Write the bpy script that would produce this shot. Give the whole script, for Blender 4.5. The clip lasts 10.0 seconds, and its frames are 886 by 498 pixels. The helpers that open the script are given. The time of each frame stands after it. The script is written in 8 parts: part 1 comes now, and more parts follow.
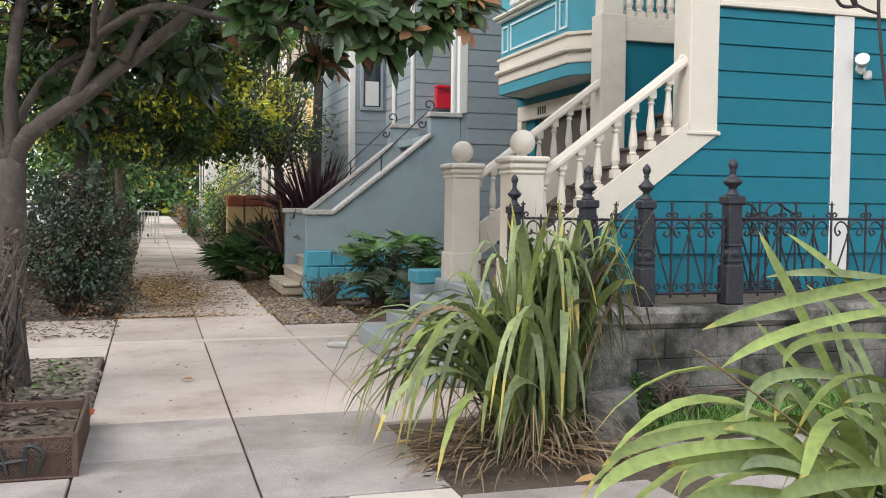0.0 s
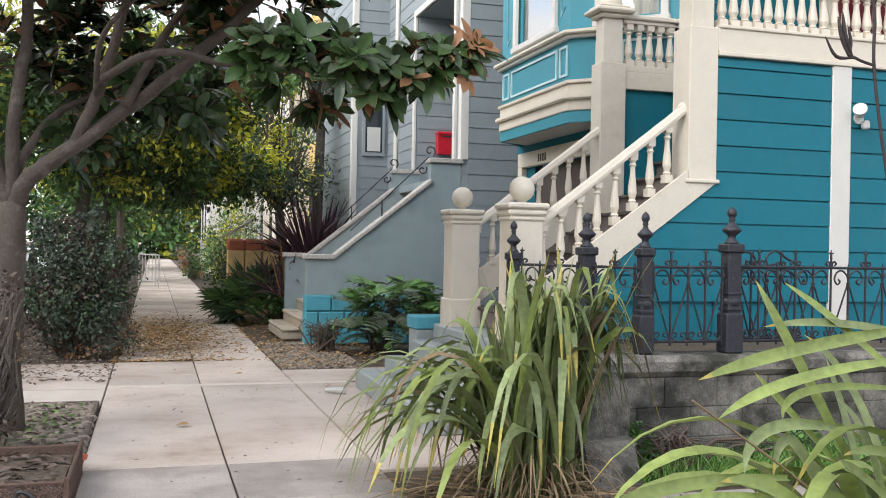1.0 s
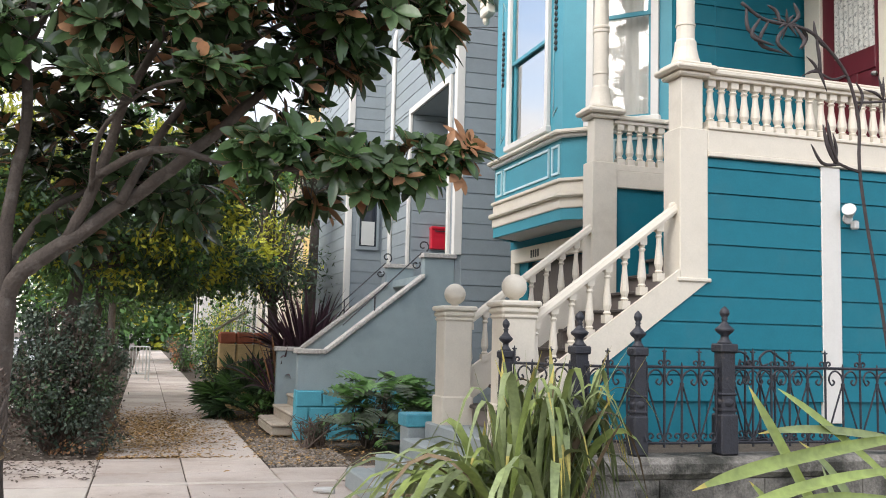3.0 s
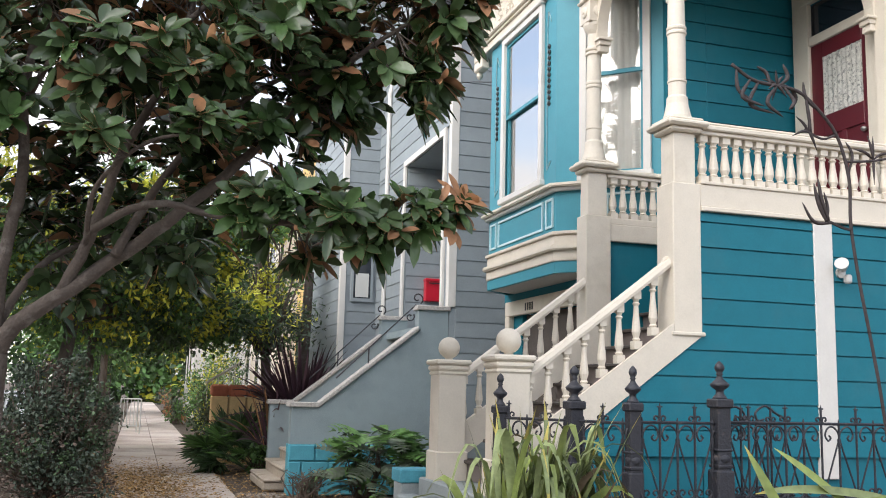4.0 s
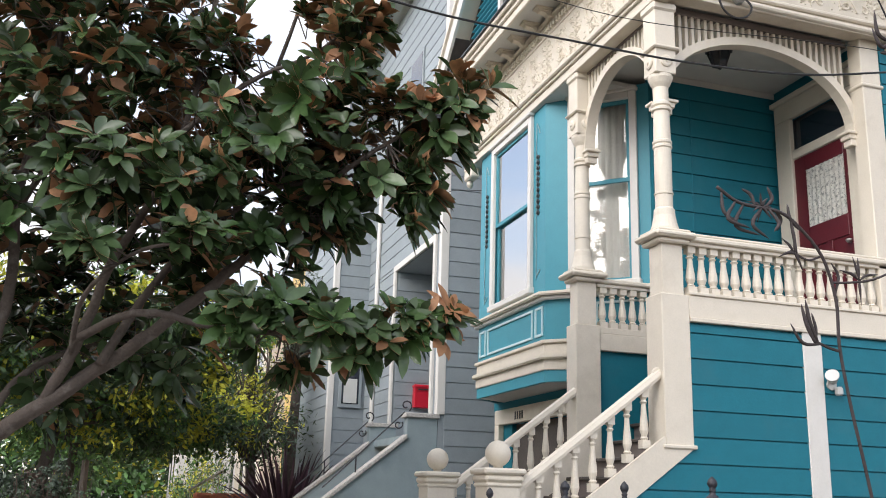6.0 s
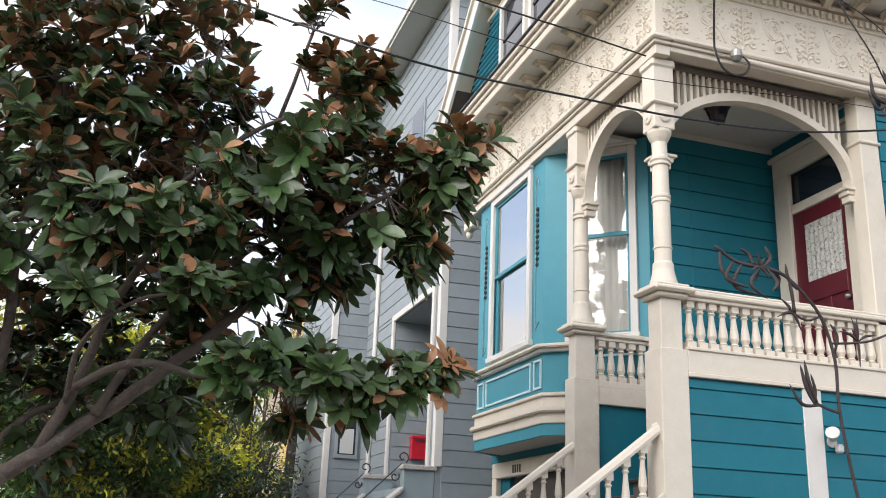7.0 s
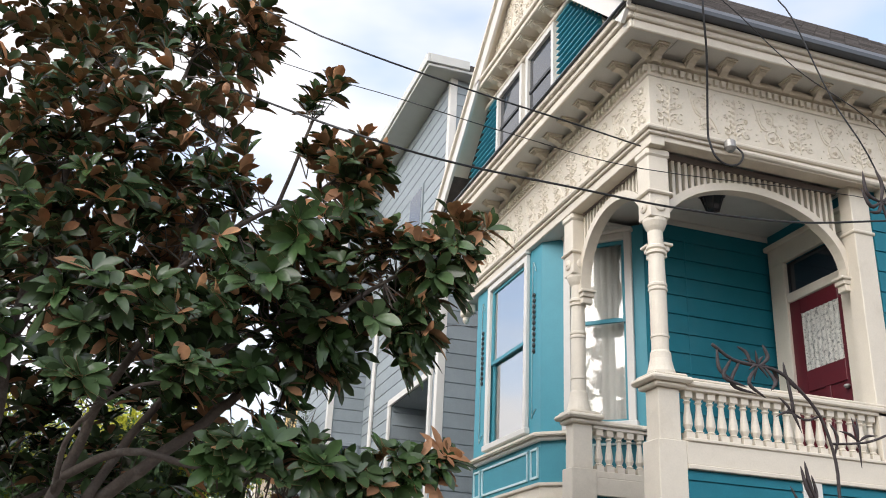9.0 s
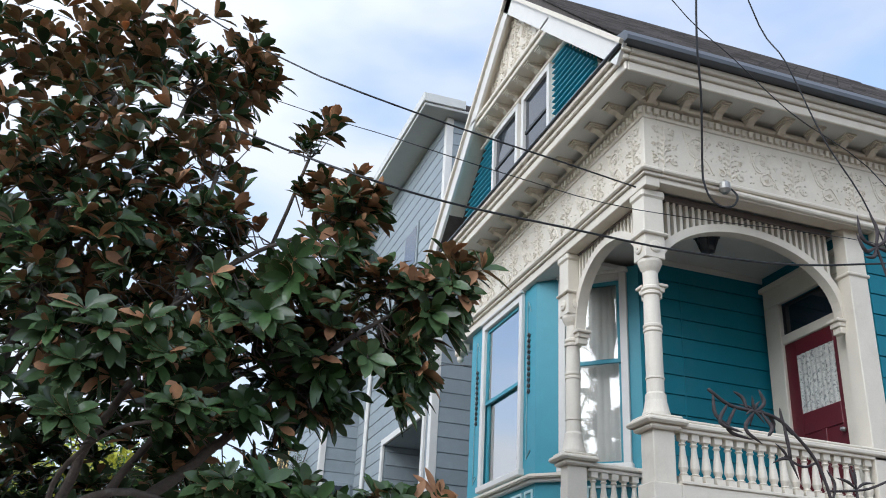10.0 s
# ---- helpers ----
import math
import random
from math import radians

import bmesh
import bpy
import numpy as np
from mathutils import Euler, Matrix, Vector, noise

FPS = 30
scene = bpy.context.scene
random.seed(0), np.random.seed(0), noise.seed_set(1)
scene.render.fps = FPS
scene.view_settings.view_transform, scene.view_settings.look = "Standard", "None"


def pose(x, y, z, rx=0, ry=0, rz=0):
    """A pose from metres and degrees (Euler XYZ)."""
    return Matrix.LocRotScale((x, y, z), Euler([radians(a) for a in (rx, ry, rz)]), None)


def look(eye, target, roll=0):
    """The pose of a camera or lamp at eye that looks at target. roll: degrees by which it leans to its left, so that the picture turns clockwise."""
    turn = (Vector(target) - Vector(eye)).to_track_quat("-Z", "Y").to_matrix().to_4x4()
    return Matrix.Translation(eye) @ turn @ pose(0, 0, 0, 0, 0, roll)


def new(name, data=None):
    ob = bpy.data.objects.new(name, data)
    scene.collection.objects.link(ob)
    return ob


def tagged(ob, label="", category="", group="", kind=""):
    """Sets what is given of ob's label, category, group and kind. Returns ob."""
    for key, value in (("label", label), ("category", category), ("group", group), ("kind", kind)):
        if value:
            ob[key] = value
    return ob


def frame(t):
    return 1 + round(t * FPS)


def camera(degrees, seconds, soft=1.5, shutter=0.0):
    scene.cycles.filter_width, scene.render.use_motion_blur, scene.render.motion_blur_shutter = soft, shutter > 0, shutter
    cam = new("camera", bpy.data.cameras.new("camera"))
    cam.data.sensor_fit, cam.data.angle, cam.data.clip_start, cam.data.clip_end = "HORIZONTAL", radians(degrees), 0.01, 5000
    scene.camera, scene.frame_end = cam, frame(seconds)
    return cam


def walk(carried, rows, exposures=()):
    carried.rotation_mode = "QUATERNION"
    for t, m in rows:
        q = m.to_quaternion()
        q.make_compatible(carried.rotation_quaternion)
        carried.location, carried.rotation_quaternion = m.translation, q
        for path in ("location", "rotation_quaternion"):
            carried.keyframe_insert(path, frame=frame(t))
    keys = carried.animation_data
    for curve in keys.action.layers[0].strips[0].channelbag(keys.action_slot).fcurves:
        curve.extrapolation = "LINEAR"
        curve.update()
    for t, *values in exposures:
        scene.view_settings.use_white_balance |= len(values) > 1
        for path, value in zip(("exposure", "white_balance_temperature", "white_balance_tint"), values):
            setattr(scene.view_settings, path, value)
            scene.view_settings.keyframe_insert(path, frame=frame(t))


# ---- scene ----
cam = camera(49.8, 10.0, 1.0)
PATH = [
    (0, (-0.000, 0.000, 1.500), (0.5832, 1.9107, 1.4036), 0.62),
    (0.5, (0.011, 0.003, 1.502), (0.5915, 1.9161, 1.4500), 0.81),
    (1, (0.021, 0.007, 1.506), (0.6012, 1.9208, 1.5040), 1.06),
    (1.5, (0.030, 0.012, 1.512), (0.6099, 1.9258, 1.5593), 1.25),
    (2, (0.036, 0.015, 1.521), (0.6174, 1.9268, 1.6156), 1.40),
    (2.5, (0.038, 0.016, 1.532), (0.6214, 1.9240, 1.6736), 1.41),
    (4, (0.034, 0.007, 1.571), (0.6248, 1.8944, 1.8681), 1.45),
    (4.5, (0.034, 0.004, 1.585), (0.6276, 1.8818, 1.9345), 1.41),
    (5, (0.034, 0.002, 1.601), (0.6297, 1.8684, 2.0043), 1.38),
    (5.5, (0.034, 0.000, 1.618), (0.6292, 1.8546, 2.0737), 1.48),
    (7, (0.034, -0.012, 1.664), (0.6155, 1.8041, 2.2682), 2.36),
    (7.5, (0.034, -0.017, 1.680), (0.6095, 1.7856, 2.3284), 2.57),
    (8, (0.033, -0.021, 1.696), (0.6036, 1.7677, 2.3851), 2.65),
    (8.5, (0.033, -0.024, 1.711), (0.5985, 1.7518, 2.4378), 2.69),
    (9, (0.033, -0.023, 1.723), (0.5956, 1.7381, 2.4859), 2.76),
    (9.5, (0.033, -0.021, 1.734), (0.5936, 1.7246, 2.5326), 2.93),
    (10, (0.033, -0.018, 1.744), (0.5920, 1.7108, 2.5792), 3.12),
]
walk(cam, [(t, look(eye, target, roll)) for t, eye, target, roll in PATH], [(0.0, 1.11, 6500, 10), (2.5, 1.16, 6500, 11), (5.0, 1.07, 6500, 12.5), (7.5, 0.95, 6550, 12.5), (9.0, 0.86, 6550, 11.5), (9.5, 0.77, 6350, 11), (10.0, 0.61, 5800, 8.5)])

# ---- light: bright overcast sky with thin blue gaps, soft sun from behind the camera's left ----
SUN_EL, SUN_AZ = radians(31), radians(246)
world = bpy.data.worlds.new("sky")
world.use_nodes = True
scene.world = world
wn, wl = world.node_tree.nodes, world.node_tree.links
wn.clear()
w_out = wn.new("ShaderNodeOutputWorld")
w_bg = wn.new("ShaderNodeBackground")
w_sky = wn.new("ShaderNodeTexSky")
w_sky.sky_type, w_sky.sun_disc, w_sky.sun_elevation, w_sky.sun_rotation = "NISHITA", False, SUN_EL, SUN_AZ
w_tc = wn.new("ShaderNodeTexCoord")
w_map = wn.new("ShaderNodeMapping")
w_map.inputs["Scale"].default_value = (1.2, 1.2, 3.2)
w_no = wn.new("ShaderNodeTexNoise")
w_no.inputs["Scale"].default_value, w_no.inputs["Detail"].default_value, w_no.inputs["Roughness"].default_value = 1.7, 5.0, 0.5
w_ra = wn.new("ShaderNodeMapRange")
w_ra.inputs["From Min"].default_value, w_ra.inputs["From Max"].default_value = 0.36, 0.56
w_ra.inputs["To Min"].default_value, w_ra.inputs["To Max"].default_value = 0.25, 0.95
w_mix = wn.new("ShaderNodeMix")
w_mix.data_type = "RGBA"
# the cloud layer brightens smoothly towards the hidden sun
w_dot, w_glow, w_cloud = wn.new("ShaderNodeVectorMath"), wn.new("ShaderNodeMapRange"), wn.new("ShaderNodeVectorMath")
w_dot.operation, w_cloud.operation = "DOT_PRODUCT", "SCALE"
w_dot.inputs[1].default_value = Vector((-13.5, -6, 9)).normalized()
w_glow.inputs["From Min"].default_value, w_glow.inputs["From Max"].default_value = -1.0, 1.0
w_glow.inputs["To Min"].default_value, w_glow.inputs["To Max"].default_value = 0.48, 2.2
w_cloud.inputs[0].default_value = (5.35, 5.3, 5.35)
wl.new(w_tc.outputs["Generated"], w_dot.inputs[0])
wl.new(w_dot.outputs["Value"], w_glow.inputs["Value"])
wl.new(w_glow.outputs["Result"], w_cloud.inputs["Scale"])
wl.new(w_cloud.outputs["Vector"], w_mix.inputs["B"])
wl.new(w_tc.outputs["Generated"], w_map.inputs["Vector"])
wl.new(w_map.outputs["Vector"], w_no.inputs["Vector"])
wl.new(w_no.outputs["Fac"], w_ra.inputs["Value"])
wl.new(w_ra.outputs["Result"], w_mix.inputs["Factor"])
w_gain = wn.new("ShaderNodeVectorMath")
w_gain.operation = "SCALE"
w_gain.inputs["Scale"].default_value = 2.2
wl.new(w_sky.outputs["Color"], w_gain.inputs[0])
wl.new(w_gain.outputs["Vector"], w_mix.inputs["A"])
wl.new(w_mix.outputs["Result"], w_bg.inputs["Color"])
w_bg.inputs["Strength"].default_value = 0.1
wl.new(w_bg.outputs["Background"], w_out.inputs["Surface"])
sun = new("sun", bpy.data.lights.new("sun", "SUN"))
sun.data.energy, sun.data.angle, sun.data.color = 1.45, radians(50), (1.0, 0.96, 0.9)
sun.matrix_world = look((-13.5, -6, 9), (0, 0, 0))

# ---- materials ----
def material(name, base, rough=0.6, metal=0.0, var=0.15, scale=6.0, fine=60.0, bump=0.15, stain=None, stain_at=(0.55, 0.75), stain_scale=2.0, per_object=0.0, per_island=0.0, spec=0.5, coat=0.0, trans=0.0):
    """A paint, stone, wood or leaf surface: base colour with broad and fine variation, stains and fine relief."""
    m = bpy.data.materials.new(name)
    m.use_nodes = True
    nd, lk = m.node_tree.nodes, m.node_tree.links
    bs = nd["Principled BSDF"]
    tc = nd.new("ShaderNodeTexCoord")
    n1, n2 = nd.new("ShaderNodeTexNoise"), nd.new("ShaderNodeTexNoise")
    n1.inputs["Scale"].default_value, n1.inputs["Detail"].default_value = scale, 4.0
    n2.inputs["Scale"].default_value, n2.inputs["Detail"].default_value = fine, 3.0
    for n in (n1, n2):
        lk.new(tc.outputs["Object"], n.inputs["Vector"])
    add = nd.new("ShaderNodeMath")
    add.operation = "ADD"
    lk.new(n1.outputs["Fac"], add.inputs[0])
    lk.new(n2.outputs["Fac"], add.inputs[1])
    value = nd.new("ShaderNodeMapRange")
    value.inputs["From Min"].default_value, value.inputs["From Max"].default_value = 0.6, 1.4
    value.inputs["To Min"].default_value, value.inputs["To Max"].default_value = 1 - var, 1 + var
    lk.new(add.outputs[0], value.inputs["Value"])
    last = value.outputs["Result"]
    if per_object or per_island:
        info = nd.new("ShaderNodeObjectInfo" if per_object else "ShaderNodeNewGeometry")
        spread = nd.new("ShaderNodeMapRange")
        k = per_object or per_island
        spread.inputs["To Min"].default_value, spread.inputs["To Max"].default_value = 1 - k, 1 + k
        lk.new(info.outputs["Random" if per_object else "Random Per Island"], spread.inputs["Value"])
        mul = nd.new("ShaderNodeMath")
        mul.operation = "MULTIPLY"
        lk.new(last, mul.inputs[0])
        lk.new(spread.outputs["Result"], mul.inputs[1])
        last = mul.outputs[0]
    tint = nd.new("ShaderNodeVectorMath")
    tint.operation = "SCALE"
    tint.inputs[0].default_value = base
    lk.new(last, tint.inputs["Scale"])
    colour = tint.outputs["Vector"]
    if stain:
        n3 = nd.new("ShaderNodeTexNoise")
        n3.inputs["Scale"].default_value, n3.inputs["Detail"].default_value, n3.inputs["Roughness"].default_value = stain_scale, 8.0, 0.65
        lk.new(tc.outputs["Object"], n3.inputs["Vector"])
        edge = nd.new("ShaderNodeMapRange")
        edge.inputs["From Min"].default_value, edge.inputs["From Max"].default_value = stain_at
        lk.new(n3.outputs["Fac"], edge.inputs["Value"])
        mix = nd.new("ShaderNodeMix")
        mix.data_type = "RGBA"
        mix.inputs["B"].default_value = (*stain, 1)
        lk.new(edge.outputs["Result"], mix.inputs["Factor"])
        lk.new(colour, mix.inputs["A"])
        colour = mix.outputs["Result"]
    lk.new(colour, bs.inputs["Base Color"])
    if bump:
        bp = nd.new("ShaderNodeBump")
        bp.inputs["Strength"].default_value, bp.inputs["Distance"].default_value = bump, 0.01
        lk.new(n2.outputs["Fac"], bp.inputs["Height"])
        lk.new(bp.outputs["Normal"], bs.inputs["Normal"])
    bs.inputs["Roughness"].default_value, bs.inputs["Metallic"].default_value = rough, metal
    bs.inputs["Specular IOR Level"].default_value = spec
    bs.inputs["Coat Weight"].default_value = coat
    if trans:
        out = nd["Material Output"]
        tr, mx = nd.new("ShaderNodeBsdfTranslucent"), nd.new("ShaderNodeMixShader")
        mx.inputs["Fac"].default_value = trans
        lk.new(colour, tr.inputs["Color"])
        lk.new(bs.outputs["BSDF"], mx.inputs[1])
        lk.new(tr.outputs["BSDF"], mx.inputs[2])
        lk.new(mx.outputs["Shader"], out.inputs["Surface"])
    return m


M_TEAL = material("teal_paint", (0.008, 0.146, 0.197), 0.55, spec=0.28, var=0.08, bump=0.12, stain=(0.03, 0.15, 0.19), stain_at=(0.55, 0.85), per_object=0.05)
M_TEAL_TRIM = material("teal_trim", (0.045, 0.26, 0.33), 0.5, var=0.07, bump=0.1)
M_CREAM = material("cream_paint", (0.65, 0.592, 0.495), 0.55, var=0.06, bump=0.12, stain=(0.5, 0.44, 0.35), stain_at=(0.55, 0.85))
M_WHITE = material("white_trim", (0.63, 0.61, 0.57), 0.5, var=0.05, bump=0.08)
M_PALEBLUE = material("pale_blue_line", (0.50, 0.66, 0.68), 0.5, var=0.05, bump=0.05)
M_GREY = material("grey_siding_paint", (0.245, 0.28, 0.298), 0.55, var=0.09, bump=0.12, per_object=0.06)
M_STUCCO = material("grey_stucco", (0.25, 0.31, 0.328), 0.8, var=0.07, fine=90, bump=0.35, stain=(0.19, 0.24, 0.26), stain_at=(0.5, 0.85))
M_BLUEBLOCK = material("blue_block_paint", (0.075, 0.33, 0.42), 0.6, var=0.12, bump=0.4, stain=(0.05, 0.22, 0.28))
M_CAP = material("terrazzo_cap", (0.42, 0.40, 0.375), 0.8, var=0.45, scale=30, fine=110, bump=0.5)
M_CONCRETE = material("sidewalk_concrete", (0.53, 0.46, 0.41), 0.85, var=0.26, scale=2.2, fine=90, bump=0.35, stain=(0.29, 0.225, 0.18), stain_at=(0.42, 0.72), stain_scale=1.1, per_object=0.12)
M_PALECON = material("pale_concrete", (0.56, 0.50, 0.44), 0.85, var=0.12, scale=3, fine=70, bump=0.25, stain=(0.42, 0.36, 0.30), stain_at=(0.55, 0.8))
M_OLDCON = material("old_wall_concrete", (0.17, 0.158, 0.14), 0.92, var=0.45, scale=7, fine=60, bump=1.0, stain=(0.03, 0.03, 0.024), stain_at=(0.42, 0.6), stain_scale=3.2, per_object=0.2)
M_STEPGREY = material("painted_grey_step", (0.30, 0.335, 0.335), 0.7, var=0.1, bump=0.25, stain=(0.22, 0.24, 0.235))
M_SANDSTEP = material("weathered_stone_step", (0.42, 0.36, 0.29), 0.85, var=0.18, scale=12, bump=0.5, stain=(0.2, 0.16, 0.12))
M_SOIL = material("soil", (0.09, 0.068, 0.05), 0.95, var=0.35, scale=9, bump=0.9)
M_ASPHALT = material("asphalt", (0.06, 0.058, 0.056), 0.9, var=0.2, scale=3, fine=120, bump=0.5)
M_IRON = material("painted_iron", (0.018, 0.019, 0.026), 0.5, 0.0, var=0.3, scale=20, bump=0.4, stain=(0.09, 0.07, 0.06), stain_at=(0.6, 0.75), stain_scale=14)
M_DARKTREAD = material("dark_tread", (0.085, 0.07, 0.06), 0.7, var=0.2, bump=0.4)
M_RED = material("red_door_paint", (0.105, 0.01, 0.016), 0.4, var=0.1, bump=0.1)
M_MAIL = material("red_mailbox_paint", (0.5, 0.012, 0.03), 0.35, var=0.06, bump=0.05)
M_SHINGLE = material("asphalt_shingle", (0.085, 0.074, 0.069), 0.95, var=0.3, scale=12, fine=120, bump=0.8, per_island=0.4)
M_FLASH = material("grey_gutter_metal", (0.075, 0.085, 0.10), 0.5, 0.0, var=0.12, bump=0.1)
M_BLACK = material("black_cable", (0.012, 0.012, 0.013), 0.6, var=0.1, bump=0)
M_PIPE = material("galvanised_conduit", (0.35, 0.34, 0.32), 0.45, 0.7, var=0.15, bump=0.1)
M_WHITEPLASTIC = material("white_plastic", (0.52, 0.52, 0.5), 0.35, var=0.04, bump=0)
M_LACE = material("lace_curtain", (0.75, 0.74, 0.68), 0.9, var=0.25, scale=22, fine=90, bump=0.3, stain=(0.35, 0.36, 0.33), stain_at=(0.52, 0.6), stain_scale=26, trans=0.3)
M_CURTAIN = material("sheer_curtain", (0.82, 0.82, 0.78), 0.9, var=0.08, bump=0.1, trans=0.2)
# near-black base: the shade of an unlit room put into the colour
M_DARKROOM = material("room_shade", (0.035, 0.04, 0.045), 0.8, var=0.2, bump=0)
M_DARKGLASS = material("dark_glazing", (0.02, 0.025, 0.035), 0.06, var=0.1, bump=0, spec=0.8)
M_LATTICE = material("grey_brown_slat", (0.20, 0.165, 0.15), 0.6, var=0.1, bump=0.1)
M_SOFFIT = material("soffit_paint", (0.55, 0.55, 0.52), 0.6, var=0.06, bump=0.08)
M_BARK = material("magnolia_bark", (0.09, 0.072, 0.06), 0.9, var=0.3, scale=7, fine=45, bump=0.9, stain=(0.17, 0.15, 0.13), stain_at=(0.55, 0.7), stain_scale=6)
M_LEAF = material("magnolia_leaf", (0.062, 0.103, 0.043), 0.25, var=0.3, scale=1.5, fine=18, bump=0.15, per_island=0.55, spec=0.55, trans=0.27)
M_LEAFLIGHT = material("magnolia_young_leaf", (0.048, 0.092, 0.03), 0.27, var=0.25, scale=1.5, fine=18, bump=0.08, per_island=0.4, trans=0.18)
M_LEAFRUST = material("magnolia_leaf_underside", (0.44, 0.235, 0.12), 0.58, var=0.3, scale=2, fine=20, bump=0.1, per_island=0.5, trans=0.4)
M_FLAX = material("flax_leaf", (0.195, 0.24, 0.10), 0.42, var=0.4, scale=5, fine=30, bump=0.15, per_island=0.4, trans=0.15)
M_FLAXLIGHT = material("young_flax_leaf", (0.23, 0.29, 0.08), 0.42, var=0.35, scale=5, fine=30, bump=0.12, per_island=0.3, trans=0.2)
M_FLAXTIP = material("yellowed_leaf_tip", (0.40, 0.34, 0.085), 0.5, var=0.3, scale=8, fine=40, bump=0.1, per_island=0.4, trans=0.2)
M_FLAXDRY = material("dry_flax_leaf", (0.24, 0.17, 0.10), 0.8, var=0.3, scale=5, fine=40, bump=0.3, per_island=0.5, trans=0.1)
M_FLAXPURPLE = material("purple_flax_leaf", (0.07, 0.036, 0.048), 0.5, var=0.25, scale=3, fine=30, bump=0.1, per_island=0.5)
M_STALK = material("dry_flower_stalk", (0.04, 0.03, 0.03), 0.7, var=0.3, scale=20, bump=0.4)
M_SHRUB = material("dull_green_shrub", (0.072, 0.10, 0.07), 0.55, var=0.3, scale=2, fine=12, bump=0, per_island=0.6, trans=0.12)
M_BUSH = material("grey_green_shrub", (0.11, 0.14, 0.095), 0.6, var=0.3, scale=2, fine=12, bump=0, per_island=0.55, trans=0.15)
M_GREEN = material("broadleaf_green", (0.10, 0.20, 0.055), 0.5, var=0.3, scale=1, fine=9, bump=0, per_island=0.55, trans=0.2)
M_DARKGREEN = material("dark_foliage", (0.058, 0.105, 0.044), 0.5, var=0.3, scale=1, fine=9, bump=0, per_island=0.5, trans=0.15)
M_YELLOW = material("yellowing_foliage", (0.50, 0.50, 0.06), 0.55, var=0.25, scale=1, fine=9, bump=0, per_island=0.45, trans=0.35)
M_TWIG = material("dry_twigs", (0.115, 0.085, 0.068), 0.9, var=0.3, scale=12, bump=0.3)
M_LITTER = material("fallen_leaves", (0.33, 0.205, 0.085), 0.85, var=0.3, scale=3, fine=20, bump=0.2, per_island=0.6)
M_OLDSLAB = material("older_pavement_concrete", (0.345, 0.307, 0.285), 0.88, var=0.3, scale=2.5, fine=90, bump=0.45, stain=(0.19, 0.16, 0.14), stain_at=(0.46, 0.74), stain_scale=1.4, per_object=0.1)
M_PEBBLE = material("pebbles", (0.24, 0.20, 0.165), 0.85, var=0.3, scale=5, fine=40, bump=0.3, per_island=0.5)
M_GRASS = material("grass", (0.11, 0.23, 0.04), 0.6, var=0.3, scale=3, fine=20, bump=0, per_island=0.5, trans=0.2)
M_RUST = material("rusted_mesh_metal", (0.11, 0.068, 0.052), 0.75, 0.2, var=0.35, scale=12, bump=0.5)
M_BRICK = material("sandy_brick", (0.7, 0.5, 0.25), 0.85, var=0.2, scale=9, bump=0.5, per_object=0.15)
M_BRICKRED = material("red_brick_cap", (0.45, 0.14, 0.08), 0.85, var=0.2, scale=9, bump=0.5)
M_FARWALL = material("far_house_paint", (0.62, 0.55, 0.45), 0.8, var=0.1, bump=0.1)
M_OCHRE = material("ochre_house_paint", (0.62, 0.42, 0.16), 0.8, var=0.1, bump=0.1)
M_CARWHITE = material("white_car_paint", (0.7, 0.71, 0.73), 0.25, var=0.03, bump=0, coat=0.6)
M_RUBBER = material("rubber", (0.02, 0.02, 0.02), 0.8, var=0.2, bump=0.2)
M_NUMBER = material("dark_number", (0.03, 0.03, 0.03), 0.5, var=0.05, bump=0)


def glass_material(name, ior):
    """Window glass: a clear pane with a mirror-like sheen at its surface."""
    m = bpy.data.materials.new(name)
    m.use_nodes = True
    nd, lk = m.node_tree.nodes, m.node_tree.links
    nd.remove(nd["Principled BSDF"])
    tr, gl, mx, fr = nd.new("ShaderNodeBsdfTransparent"), nd.new("ShaderNodeBsdfGlossy"), nd.new("ShaderNodeMixShader"), nd.new("ShaderNodeFresnel")
    gl.inputs["Roughness"].default_value = 0.015
    gl.inputs["Color"].default_value = (1.0, 0.99, 0.97, 1)
    fr.inputs["IOR"].default_value = ior
    no, bp = nd.new("ShaderNodeTexNoise"), nd.new("ShaderNodeBump")
    no.inputs["Scale"].default_value = 1.6
    bp.inputs["Strength"].default_value, bp.inputs["Distance"].default_value = 0.05, 0.02
    lk.new(no.outputs["Fac"], bp.inputs["Height"])
    lk.new(bp.outputs["Normal"], gl.inputs["Normal"])
    lk.new(fr.outputs["Fac"], mx.inputs["Fac"])
    lk.new(tr.outputs["BSDF"], mx.inputs[1])
    lk.new(gl.outputs["BSDF"], mx.inputs[2])
    lk.new(mx.outputs["Shader"], nd["Material Output"].inputs["Surface"])
    return m


M_GLASS = glass_material("window_glass", 7.5)
M_CLEARGLASS = glass_material("clear_window_glass", 1.75)


# ---- building tools ----
def mesh_of(bm, mat, smooth=False, name="m"):
    me = bpy.data.meshes.new(name)
    bmesh.ops.recalc_face_normals(bm, faces=bm.faces)
    bm.to_mesh(me)
    bm.free()
    me.materials.append(mat)
    if smooth:
        me.shade_smooth()
    return me


def raw_mesh(name, verts, faces, mats, slots=None, smooth=False):
    me = bpy.data.meshes.new(name)
    me.from_pydata(verts, [], faces)
    for m in mats:
        me.materials.append(m)
    if slots is not None:
        me.polygons.foreach_set("material_index", slots)
    if smooth:
        me.shade_smooth()
    me.update()
    return me


def thing(name, at, label, category, group="", kind=""):
    ob = new(name)
    ob.location = at
    return tagged(ob, label, category, group, kind)


